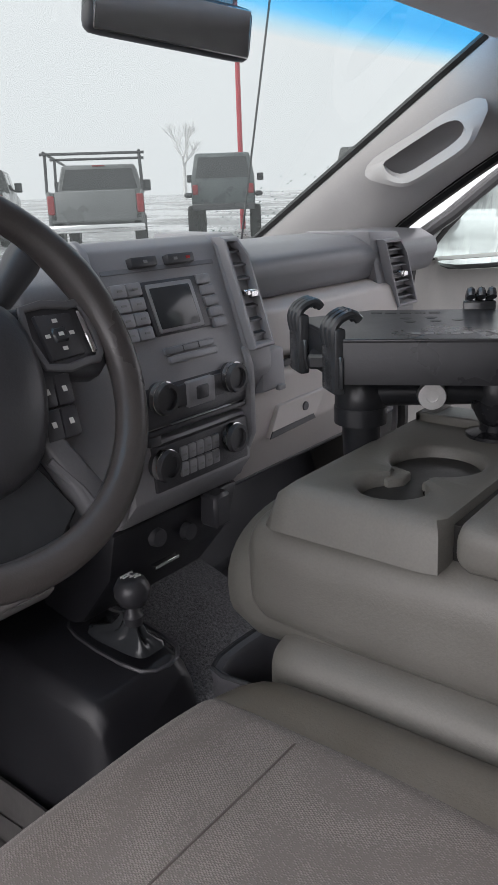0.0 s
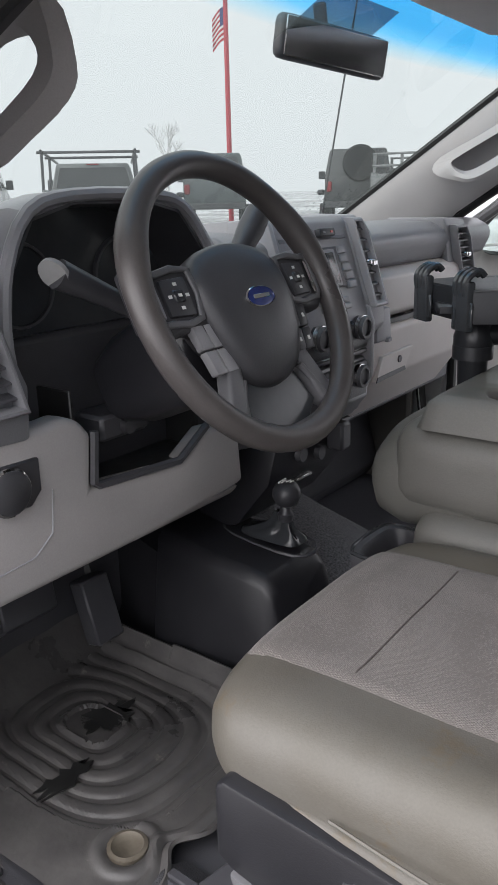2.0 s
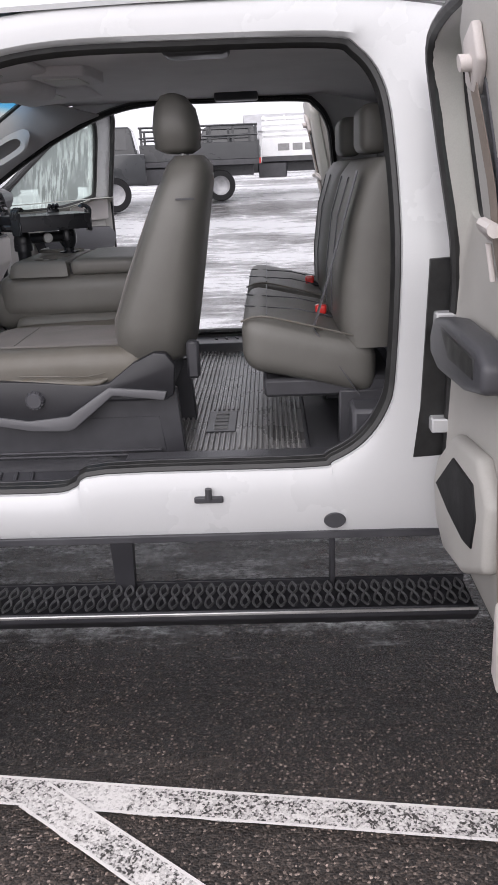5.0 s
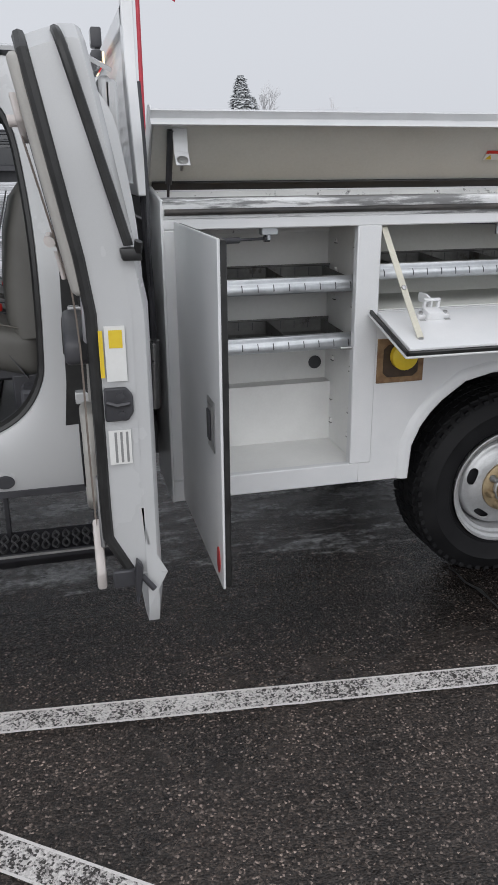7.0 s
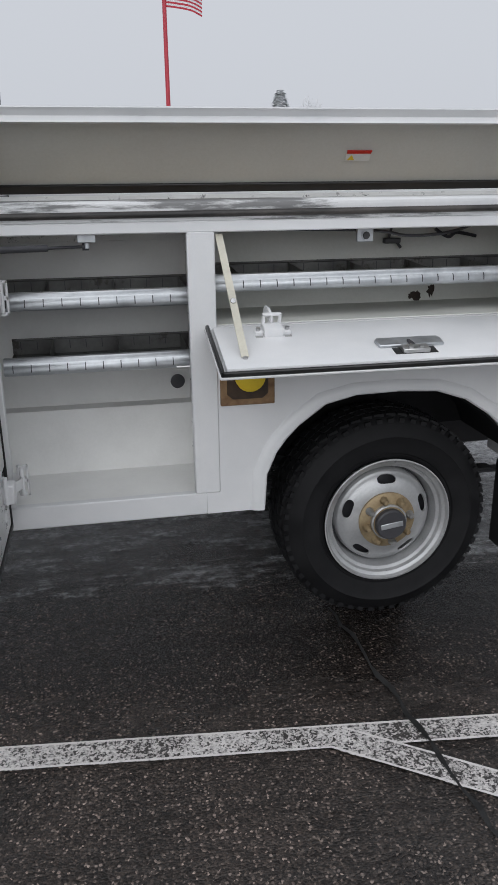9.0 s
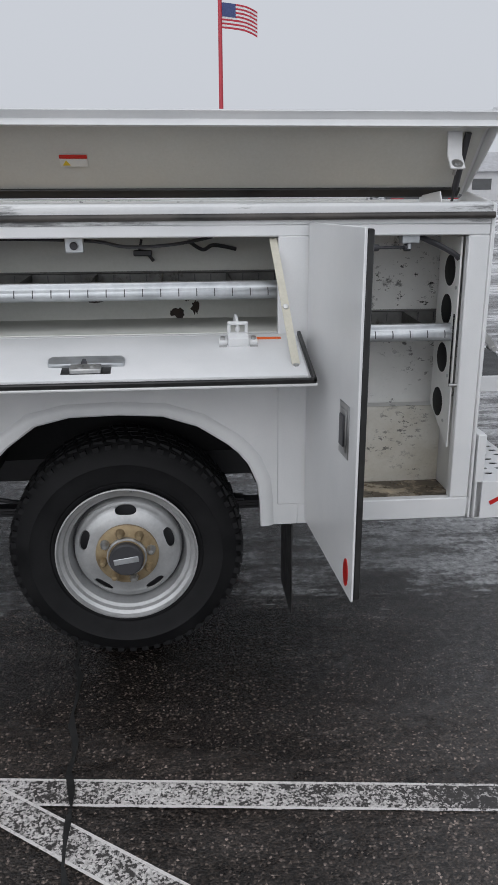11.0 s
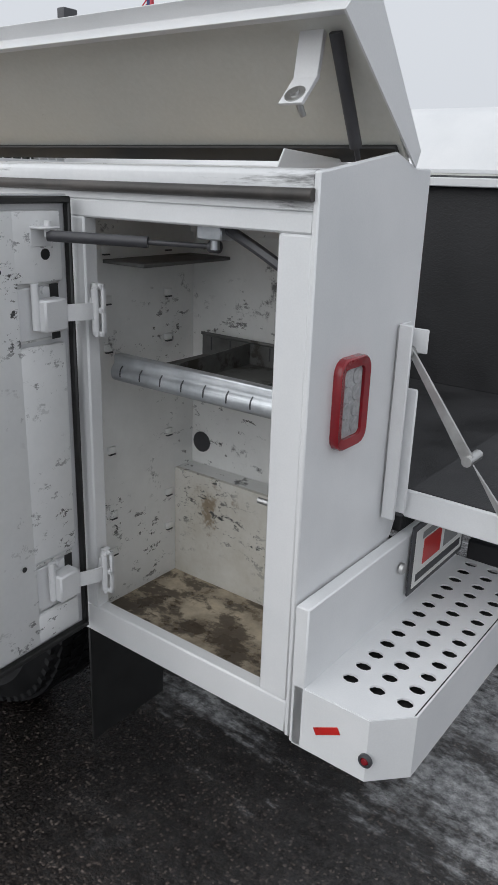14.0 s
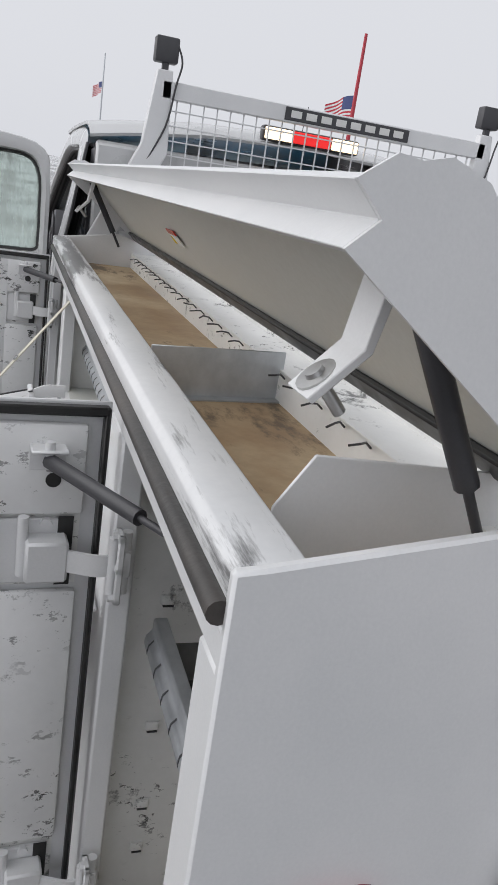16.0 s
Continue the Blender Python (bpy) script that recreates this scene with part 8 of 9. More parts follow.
def cab_door(outer, window, hinge, stand, ang, mirrored, label, trim_parts, low, high=9.0):
    """A door drawn closed in the cab side, then swung out on its arms; low is where the trim ends."""
    m = Matrix.Translation((*stand, 0)) @ Matrix.Rotation(radians(ang), 4, "Z") @ Matrix.Translation((-hinge[0], -hinge[1], 0))

    def put(bm):
        bm.transform(m)
        if mirrored:
            bm.transform(Matrix.Translation((0, 0, 0.06)))
            return flip(bm)
        return bm
    o = [(p.x, p.y) for p in smooth_line([(x, z, 0) for x, z in outer], 3, closed=True)]
    w = [(p.x, p.y) for p in smooth_line([(x, z, 0) for x, z in window], 3, closed=True)]
    c = Vector((sum(p[0] for p in o) / len(o), sum(p[1] for p in o) / len(o)))

    def loop(t, dy, shrink=0.0):
        out = []
        for a, b in zip(o, w):
            x, z = (1 - t) * a[0] + t * b[0], (1 - t) * a[1] + t * b[1]
            x, z = x + (c.x - x) * shrink, z + (c.y - z) * shrink
            out.append((x, ty(z) + dy, z))
        return out + [out[0]]
    skin = sheet([loop(0.0, 0.035), loop(0.0, 0.006), loop(0.06, -0.006), loop(0.5, -0.012), loop(0.9, -0.004), loop(1.0, 0.01), loop(1.0, 0.03)])
    d = part("cab_door", put(skin), WHITE, truck, label)
    def raised(row):
        return [(x, y - 0.5 * max(0.0, min(0.12, low(x) + 0.12 - z)), max(z, low(x))) for x, y, z in row]

    def lifted(row):
        return [(x, y - 0.5 * max(0.0, min(0.12, low(x) + 0.12 - z)), min(max(z, low(x)), high)) for x, y, z in row]
    part("door_edge", put(sheet([loop(0.0, 0.034), raised(loop(0.0, 0.040)), raised(loop(0.0, 0.115, 0.03)), raised(loop(0.03, 0.132, 0.03))])), WHITE, d)
    part("inner_flange", put(sheet([loop(0.002, 0.012), loop(0.12, 0.018)])), WHITE, d)
    part("door_trim", put(sheet([lifted(loop(0.02, 0.128, 0.03)), lifted(loop(0.08, 0.142, 0.02)), lifted(loop(0.3, 0.138)), lifted(loop(0.6, 0.132)), lifted(loop(0.85, 0.120)), lifted(loop(1.0, 0.085)), lifted(loop(1.0, 0.03))])), DOORVINYL, d, "warm grey moulded door trim")
    if high < 9:
        part("window_frame", put(sheet([loop(0.0, 0.030), loop(0.02, 0.110), loop(0.6, 0.100), loop(1.0, 0.055)])), WHITE, d, "white painted window frame")
    part("window_seal", put(tube([(x, ty(z) + 0.055, z) for x, z in w], 0.014, 6, closed=True)), SEAL, d)
    g = bmesh.new()
    g.faces.new([g.verts.new((x, ty(z) + 0.045, z)) for x, z in w])
    part("window_glass", put(g), SIDEGLASS, d, "door glass streaked with melted snow").visible_shadow = False
    part("edge_seal", put(tube([p[:3] for p in raised(loop(0.01, 0.130, 0.035))[:-1]], 0.015, 8, closed=True)), SEAL, d)
    for name, bm, mt, lb in trim_parts():
        for v in bm.verts:
            v.co.y += ty(v.co.z)
        part(name, put(bm), mt, d, lb)
    return d


def rear_trim_parts():
    yield "armrest", merge(slab("y", [(-1.835, 1.215), (-1.87, 1.265), (-2.00, 1.285), (-2.30, 1.285), (-2.36, 1.26), (-2.36, 1.20), (-2.20, 1.165), (-1.95, 1.145), (-1.85, 1.165)], 0.130, 0.200, 0.016, 3)), BLACKGRAIN, "black armrest with pull cup"
    yield "pull_cup", slab("y", [(-1.97, 1.262), (-2.30, 1.262), (-2.30, 1.215), (-2.08, 1.205)], 0.196, 0.203, 0.004), SEAL, ""
    yield "pocket_bulge", slab("y", [(-1.83, 0.80), (-1.86, 0.88), (-2.02, 1.0), (-2.25, 1.03), (-2.36, 0.96), (-2.36, 0.80), (-2.18, 0.70), (-1.98, 0.66), (-1.88, 0.70)], 0.125, 0.172, 0.020, 3), DOORVINYL, ""
    yield "speaker_pocket", slab("y", [(-1.885, 0.815), (-2.06, 0.955), (-2.25, 0.965), (-2.29, 0.90), (-2.27, 0.815), (-2.20, 0.80), (-2.05, 0.80)], 0.168, 0.177, 0.003), RUBBER, "black door pocket opening"
    yield "belt_pillar", slab("y", [(-2.26, 1.50), (-2.25, 1.86), (-2.33, 1.93), (-2.52, 1.92), (-2.53, 1.40), (-2.27, 1.42)], 0.118, 0.168, 0.018, 3), DOORVINYL, "moulded pillar trim"
    yield "belt_slot", slab("y", [(-2.37, 1.47), (-2.345, 1.74), (-2.375, 1.80), (-2.41, 1.76), (-2.43, 1.47)], 0.164, 0.171, 0.003), BLACKGRAIN, ""
    yield "belt_guide", merge(slab("y", [(-2.33, 1.76), (-2.35, 1.83), (-2.42, 1.85), (-2.43, 1.79), (-2.38, 1.74)], 0.168, 0.186, 0.006, 2), rod((-2.385, 0.18, 1.79), (-2.385, 0.205, 1.79), 0.014)), BEIGE, "pale belt guide"
    belt = smooth_line([(-2.37, 0.185, 1.80), (-2.385, 0.176, 1.60), (-2.36, 0.172, 1.47), (-2.37, 0.158, 1.25), (-2.40, 0.158, 1.0), (-2.44, 0.156, 0.80), (-2.475, 0.154, 0.66)], 3)
    yield "seat_belt", sheet([[(p.x - 0.023, p.y, p.z), (p.x, p.y + 0.003, p.z), (p.x + 0.023, p.y, p.z)] for p in belt], 0.002), BELT, "taupe woven seat belt"
    yield "belt_loop", merge(tube([(-2.31, 0.16, 1.50), (-2.34, 0.185, 1.525), (-2.42, 0.188, 1.52)], 0.014, 8), rod((-2.335, 0.18, 1.49), (-2.335, 0.18, 1.42), 0.006)), BEIGE, ""
    yield "belt_anchor", slab("y", [(-2.44, 0.78), (-2.46, 0.80), (-2.515, 0.66), (-2.50, 0.60), (-2.45, 0.62)], 0.140, 0.166, 0.008, 2), BEIGE, ""
    yield "trim_recess", slab("y", [(-2.40, 1.39), (-2.52, 1.385), (-2.525, 1.29), (-2.41, 1.27)], 0.136, 0.150, 0.004), CHARCOAL, "dark recess in the trim"
    yield "lower_recess", slab("y", [(-2.47, 0.93), (-2.525, 0.93), (-2.525, 0.74), (-2.49, 0.74)], 0.136, 0.149, 0.004), GREYINK, ""
    yield "trim_seam", slab("y", [(-2.39, 1.425), (-2.525, 1.422), (-2.525, 1.418), (-2.39, 1.421)], 0.14, 0.150, 0.001), BLACKGRAIN, ""
    yield "edge_latch", merge(slab("x", [(0.115, 1.185), (0.06, 1.185), (0.045, 1.165), (0.045, 1.12), (0.06, 1.10), (0.115, 1.10)], -2.562, -2.548, 0.004), rod((-2.56, 0.075, 1.165), (-2.568, 0.075, 1.165), 0.010), rod((-2.56, 0.075, 1.12), (-2.568, 0.075, 1.12), 0.008), tube([(-2.563, 0.11, 1.15), (-2.568, 0.085, 1.142), (-2.563, 0.055, 1.145)], 0.006, 6)), BLACK, "black door latch"
    yield "yellow_bar", box(-2.5545, -2.5525, 0.108, 0.118, 1.21, 1.325, 0), YELLOW, ""
    label = "white and yellow safety label"
    yield "safety_label", box(-2.5535, -2.5525, 0.055, 0.104, 1.20, 1.335, 0), PAPER, label
    yield "label_band", box(-2.5545, -2.5536, 0.062, 0.094, 1.282, 1.325, 0), YELLOW, ""
    yield "paper_label", box(-2.5535, -2.5525, 0.055, 0.110, 0.985, 1.075, 0), PAPER, ""
    for k in range(3):
        yield "label_line", box(-2.5545, -2.5536, 0.062 + 0.014 * k, 0.068 + 0.014 * k, 0.99, 1.07, 0), GREYINK, ""
    yield "drip_seal", tube(smooth_line([(-2.30, 0.050, 1.962), (-2.50, 0.050, 1.962), (-2.558, 0.045, 1.90), (-2.560, 0.036, 1.80), (-2.561, 0.024, 1.66), (-2.562, 0.012, 1.52)], 3), 0.012, 8), SEAL, "black drip seal"
    yield "seal_end", merge(box(-2.572, -2.548, -0.012, 0.035, 1.485, 1.515, 0.006, 2), rod((-2.565, -0.005, 1.505), (-2.575, -0.012, 1.53), 0.009)), SEAL, ""
    yield "lower_bracket", merge(box(-2.562, -2.546, 0.06, 0.125, 0.635, 0.685, 0.004), slab("x", [(0.062, 0.72), (0.045, 0.70), (0.055, 0.62), (0.066, 0.585), (0.070, 0.66)], -2.58, -2.55, 0.004), rod((-2.57, 0.05, 0.67), (-2.575, 0.02, 0.63), 0.008)), BLACK, "black lower striker bracket"


def front_trim_parts():
    yield "armrest", merge(slab("y", [(-3.45, 1.26), (-3.30, 1.30), (-2.75, 1.27), (-2.68, 1.22), (-2.72, 1.14), (-3.40, 1.16)], 0.125, 0.20, 0.012, 2)), BLACKGRAIN, "black door armrest"
    yield "window_switch", box(-3.32, -3.22, 0.18, 0.21, 1.285, 1.30, 0.004), CHROME, ""
    yield "trim_upper", slab("y", [(-3.10, 1.31), (-2.67, 1.31), (-2.67, 1.43), (-2.80, 1.44), (-3.05, 1.40)], 0.12, 0.145, 0.010, 2), BEIGE, ""


def low_rear(x):
    return 0.565 + (0.0 if x > -2.30 else 0.40 * (-2.30 - x))


def low_front(x):
    return 0.60


cab_door(REAR_OUT, REAR_WIN, (-1.80, -0.02), (-1.56, -0.02), 89.5, False, "white rear cab door standing wide open", rear_trim_parts, low_rear)
cab_door(REAR_OUT, REAR_WIN, (-1.80, -0.02), (-1.64, -0.02), 86, True, "white rear cab door standing wide open", rear_trim_parts, low_rear)
cab_door(FRONT_OUT, FRONT_WIN, (-3.73, -0.012), (-3.73, -0.012), -69, True, "white front cab door standing open", front_trim_parts, low_front, 1.44)
for mirrored in (False, True):
    for nm, bm, mt, lb in (("hinge_panel", slab("y", [(-1.775, 1.40), (-1.60, 1.41), (-1.60, 0.86), (-1.80, 0.85), (-1.785, 1.0)], -0.004, 0.02, 0.002), SEAL, "black hinge panel"),
                           ("upper_hinge", merge(box(-1.76, -1.62, -0.045, 0.0, 1.225, 1.265, 0.004), box(-1.70, -1.66, -0.05, 0.0, 1.21, 1.28, 0.004)), WHITE, "white gooseneck hinge"),
                           ("lower_hinge", merge(box(-1.76, -1.62, -0.045, 0.0, 0.935, 0.975, 0.004), box(-1.70, -1.66, -0.05, 0.0, 0.92, 0.99, 0.004)), WHITE, "white gooseneck hinge")):
        part(nm, flip(bm) if mirrored else bm, mt, truck, lb)

# ---- floor mats ----
def ridge_mat():
    """A deep moulded mat: nested ridges round a worn middle, a flat apron and a raised rim."""
    n, k = 190, 170
    rows = []
    for i in range(n + 1):
        row = []
        for j in range(k + 1):
            u, v = i / n, j / k
            back = -3.255 + 0.022 * max(0.0, 1 - v / 0.34) + 0.05 * math.exp(-((v - 0.36) / 0.06) ** 2) * -0.6
            x = -3.86 + (back + 3.86) * u
            y = 0.150 + 0.53 * v + 0.14 * max(0.0, 0.5 - u) * max(0.0, 1 - 2 * v)
            if v < 0.10 and u > 0.9:
                x -= 0.05 * (1 - v / 0.10) ** 2 * (u - 0.9) / 0.1
            h = 0.747 + 0.20 * max(0.0, (0.22 - u) / 0.22) ** 2 + 0.045 * max(0.0, (v - 0.88) / 0.12) ** 2
            edge = min(u * 1.2, v, 1 - u, 1 - v)
            h += 0.016 * max(0.0, 1 - edge / 0.030) + 0.005 * max(0.0, 1 - abs(edge - 0.055) / 0.018)
            dx, dy = (x + 3.60) / 0.285, (y - 0.470) / 0.205
            r = (abs(dx) ** 3.2 + abs(dy) ** 3.2) ** (1 / 3.2)
            wear = 0.5 + 0.5 * noise.noise(Vector((x * 14, y * 14, 3)))
            if 0.05 < edge and 0.20 < r < 0.93 and dx > -0.55:
                h += 0.0075 * (0.5 + 0.5 * math.tanh(3.0 * (math.sin(r * 43 + 0.5 * noise.noise(Vector((x * 6, y * 6, 0)))) - 0.1))) * (0.35 + 0.65 * wear)
            if r >= 0.93 and u > 0.45:
                h += 0.008
            h += 0.004 * noise.noise(Vector((x * 11, y * 11, 0)))
            d = math.hypot(x + 3.345, y - 0.305)
            h += 0.007 * math.exp(-((d - 0.042) / 0.009) ** 2)
            row.append((x, y, h))
        rows.append(row)
    return sheet(rows, 0.006)


mat = part("floor_mat", ridge_mat(), MATRUBBER, None, "muddy black rubber floor mat with curved ridges", 30)
tagged(mat, category="floor mat")
part("mat_button", lathe([(0.0, 0.0), (0.030, 0.0), (0.030, 0.006), (0.024, 0.008), (0.020, 0.005), (0.0, 0.005)], Matrix.Translation((-3.345, 0.305, 0.7610)), 24), surface("muddy_brass", (0.09, 0.075, 0.055), (0.20, 0.175, 0.14), 0.6, 0.3, 20, 90, 0.1), mat, "mud-coated round mat fastener")
for cx, cy, sx, sy, sd in ((-3.590, 0.500, 0.040, 0.055, 1), (-3.530, 0.345, 0.022, 0.060, 6)):
    rng = random.Random(sd)
    ring = [(cx + sx * math.cos(a) * rng.uniform(0.45, 1.25), cy + sy * math.sin(a) * rng.uniform(0.45, 1.25)) for a in (2 * math.pi * k / 34 for k in range(34))]
    part("torn_patch", slab("z", ring, 0.7575, 0.7600, 0), SEAL, mat, "torn dark patch")

rear_mat = part("rear_floor_mat", box(-2.60, -2.08, 0.32, 1.92, 0.742, 0.752, 0.004), REARMAT, None, "grey-black wet ribbed rubber mat across the rear floor, its sheen in the grey")
tagged(rear_mat, category="floor mat")
for k in range(26):
    x = -2.575 + 0.0185 * k
    if 7 < k < 14:
        part("rib", box(x, x + 0.009, 0.345, 0.52, 0.752, 0.762, 0.002), REARMAT, rear_mat)
        part("rib", box(x, x + 0.009, 0.80, 1.88, 0.752, 0.758, 0.002), REARMAT, rear_mat)
    else:
        part("rib", box(x, x + 0.009, 0.345 + 0.01 * (k % 3), 1.88, 0.752, 0.762, 0.002), REARMAT, rear_mat)
part("mat_badge", box(-2.44, -2.33, 0.54, 0.78, 0.752, 0.7575, 0.003), BLACK, rear_mat)
for k in range(5):
    part("badge_bar", box(-2.41, -2.36, 0.565 + 0.042 * k, 0.588 + 0.042 * k, 0.7575, 0.7595, 0.001), GREYINK, rear_mat)
part("mat_rim", tube([(-2.60, 0.32, 0.756), (-2.60, 1.92, 0.756), (-2.08, 1.92, 0.756), (-2.08, 0.32, 0.756)], 0.008, 6, closed=True), BLACK, rear_mat)

# ---- laptop mount ----
mount = empty("laptop_mount", "black steel laptop tray on a floor pedestal with rubber edge clips", "laptop mount")
TM = Matrix.Translation((-3.138, 0.967, 1.497)) @ Matrix.Rotation(radians(28), 4, "Z")


def tm(name, bm, mt, label="", parent=None):
    bm.transform(TM)
    return part(name, bm, mt, parent or mount, label)


TRAYSTEEL = surface("black_powder_coat", (0.015, 0.01575, 0.01875), (0.0255, 0.027, 0.03075), 0.30, 0.1, 6, 300, 0.08, 0.06)
TRAY_PLAN = [(0.0, 0.0), (0.275, 0.0), (0.275, 0.255), (0.03, 0.255), (-0.075, 0.175)]
skirt = loft([level(TRAY_PLAN, -0.056), level(TRAY_PLAN, -0.003), level([(x * 0.985 + 0.002, y * 0.985 + 0.002) for x, y in TRAY_PLAN], 0.0)], caps=False)
bmesh.ops.solidify(skirt, geom=skirt.faces[:], thickness=0.0025)
tray_top = tm("tray", merge(skirt, slab("z", TRAY_PLAN, -0.004, 0.0015, 0.001)), TRAYSTEEL, "black steel tray with a folded rim")
for x, y in ((0.085, 0.135), (0.120, 0.140), (0.080, 0.165), (0.115, 0.170), (0.150, 0.150)):
    tm("tray_hole", lathe([(0.0, 0.0016), (0.008, 0.0016), (0.008, 0.0020), (0, 0.0020)], Matrix.Translation((x, y, 0)), 12), SEAL, "", tray_top)
for k in range(10):
    tm("tray_print", box(0.085 + 0.016 * k, 0.096 + 0.016 * k, 0.035, 0.044, 0.0016, 0.0021, 0), CHARCOAL, "", tray_top)
for k in range(5):
    tm("tray_print", box(0.030 + 0.021 * k, 0.046 + 0.021 * k, 0.215, 0.232, 0.0016, 0.0021, 0), SEAL, "", tray_top)
for x, y, turn in ((-0.008, 0.022, 25), (-0.066, 0.145, 25), (0.190, 0.258, -90), (0.278, 0.060, 180)):
    m = Matrix.Translation((x, y, 0)) @ Matrix.Rotation(radians(turn), 4, "Z")
    clip = merge(box(-0.012, 0.004, -0.024, 0.024, -0.070, 0.014, 0.004, 2), box(-0.007, -0.001, -0.030, 0.030, -0.062, -0.020, 0.002), *[tube(smooth_line([(-0.008, o, -0.010), (-0.011, o, 0.010), (-0.002, o, 0.024), (0.014, o, 0.030), (0.024, o, 0.022)], 3), 0.0062, 8) for o in (-0.015, 0.0, 0.015)])
    clip.transform(m)
    tm("edge_clip", clip, SCREEN, "glossy black rubber edge clip")
tm("clamp_bar", box(-0.05, 0.22, 0.06, 0.18, -0.050, -0.030, 0.004), TRAYSTEEL)
tm("swing_arm", merge(tube([(0.03, 0.10, -0.088), (0.20, 0.12, -0.088)], 0.026, 14, flat=0.8), lathe([(0.030, -0.03), (0.036, -0.02), (0.036, 0.0), (0.030, 0.02), (0.022, 0.035), (0.0, 0.035)], Matrix.Translation((0.02, 0.10, -0.090)), 20), lathe([(0.02, -0.055), (0.034, -0.03), (0.036, 0.0), (0.030, 0.030), (0.0, 0.035)], Matrix.Translation((0.205, 0.12, -0.085)), 20)), TRAYSTEEL, "black swing arm with ball joints")
tm("arm_bolt", lathe([(0.020, 0), (0.018, 0.010), (0.008, 0.010), (0.008, 0.006), (0, 0.006)], Matrix.Translation((0.115, 0.080, -0.088)) @ Matrix.Rotation(radians(90), 4, "X"), 18), STEEL)
base_at = TM @ Vector((0.02, 0.10, -0.12))
part("pedestal", merge(rod((base_at.x - 0.02, base_at.y + 0.10, 0.745), base_at, 0.027, 14), rod(base_at - Vector((0, 0, 0.012)), base_at + Vector((0, 0, 0.012)), 0.037, 18)), TRAYSTEEL, mount, "black steel pedestal tube")
stem_at = TM @ Vector((0.205, 0.12, -0.13))
part("rear_stem", merge(rod(stem_at - Vector((0, 0, 0.03)), stem_at, 0.022, 12), lathe([(0.04, 0), (0.04, 0.010), (0.024, 0.014), (0, 0.014)], Matrix.Translation(stem_at - Vector((0, 0, 0.03))), 18)), TRAYSTEEL, mount)
part("foot_plate", box(base_at.x - 0.12, base_at.x + 0.08, base_at.y + 0.01, base_at.y + 0.19, 0.742, 0.752, 0.003), TRAYSTEEL, mount)

# ---- headache rack behind the cab ----
rack = part("headache_rack", merge(box(-1.495, -1.455, 0.36, 1.80, 2.150, 2.215, 0.004), slab("x", [(0.335, 2.25), (0.395, 2.25), (0.405, 1.95), (0.22, 1.60), (0.12, 1.60), (0.30, 1.98)], -1.495, -1.455, 0.004), slab("x", [(1.825, 2.25), (1.765, 2.25), (1.755, 1.95), (1.90, 1.60), (2.0, 1.60), (1.86, 1.98)], -1.495, -1.455, 0.004), box(-1.49, -1.46, 0.25, 1.9, 1.60, 1.64, 0.003)), BODYWHITE, truck, "white steel headache rack with a mesh screen")
for k in range(25):
    y = 0.425 + k * 0.0545
    part("mesh_bar", box(-1.478, -1.473, y - 0.0025, y + 0.0025, 1.64, 2.152, 0), BODYWHITE, rack)
for k in range(9):
    z = 1.68 + k * 0.054
    part("mesh_bar", box(-1.4725, -1.4685, 0.36, 1.80, z - 0.0025, z + 0.0025, 0), BODYWHITE, rack)
sign = part("rack_sign", box(-1.4545, -1.451, 0.86, 1.42, 2.158, 2.208, 0.002), BLACK, rack, "black sign strip with pale bars")
for k in range(8):
    part("sign_bar", box(-1.451, -1.4498, 0.885 + 0.066 * k, 0.931 + 0.066 * k, 2.170, 2.197, 0.004), PAPER, sign)
for y in (0.365, 1.80):
    lamp = part("work_lamp", merge(box(-1.51, -1.455, y - 0.045, y + 0.045, 2.275, 2.365, 0.008, 2), box(-1.49, -1.465, y - 0.012, y + 0.012, 2.245, 2.28, 0.002)), BLACK, rack, "black square work lamp on a bracket")
    part("lamp_lens", box(-1.512, -1.508, y - 0.036, y + 0.036, 2.285, 2.355, 0.002), CLEARLENS, lamp)
    part("lamp_cable", tube(smooth_line([(-1.46, y + 0.04, 2.34), (-1.45, y + 0.06, 2.28), (-1.45, y + 0.045, 2.2), (-1.452, y + 0.02, 2.05), (-1.46, y - 0.05, 1.9)]), 0.004, 5), BLACK, lamp)
part("gap_cable", tube(smooth_line([(-1.475, 0.10, 1.95), (-1.47, 0.06, 1.7), (-1.475, 0.03, 1.45), (-1.47, 0.10, 1.25), (-1.475, 0.2, 1.1)]), 0.006, 6), BLACK, truck, "loose black cable behind the cab")
part("gap_hose", tube(smooth_line([(-1.475, 0.16, 1.62), (-1.47, 0.12, 1.4), (-1.472, 0.05, 1.2), (-1.475, 0.12, 0.95)]), 0.012, 6), BLACK, truck)
part("gap_strut", rod((-1.475, 0.05, 1.12), (-1.475, 0.11, 0.86), 0.022), STEEL, truck)
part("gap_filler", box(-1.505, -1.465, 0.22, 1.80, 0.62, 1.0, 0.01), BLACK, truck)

# ---- flag poles ----
REDPOLE = surface("red_pole_paint", (0.42, 0.03, 0.05), (0.52, 0.05, 0.07), 0.45, 0, 3, 60, 0.05)
FLAGRED = surface("flag_red", (0.42, 0.03, 0.05), (0.5, 0.05, 0.07), 0.8, 0, 3, 60, 0.05)
FLAGWHITE = surface("flag_white", (0.65, 0.65, 0.66), (0.72, 0.72, 0.73), 0.8, 0, 3, 60, 0.05)
FLAGBLUE = surface("flag_blue", (0.05, 0.07, 0.18), (0.07, 0.09, 0.22), 0.8, 0, 3, 60, 0.05)


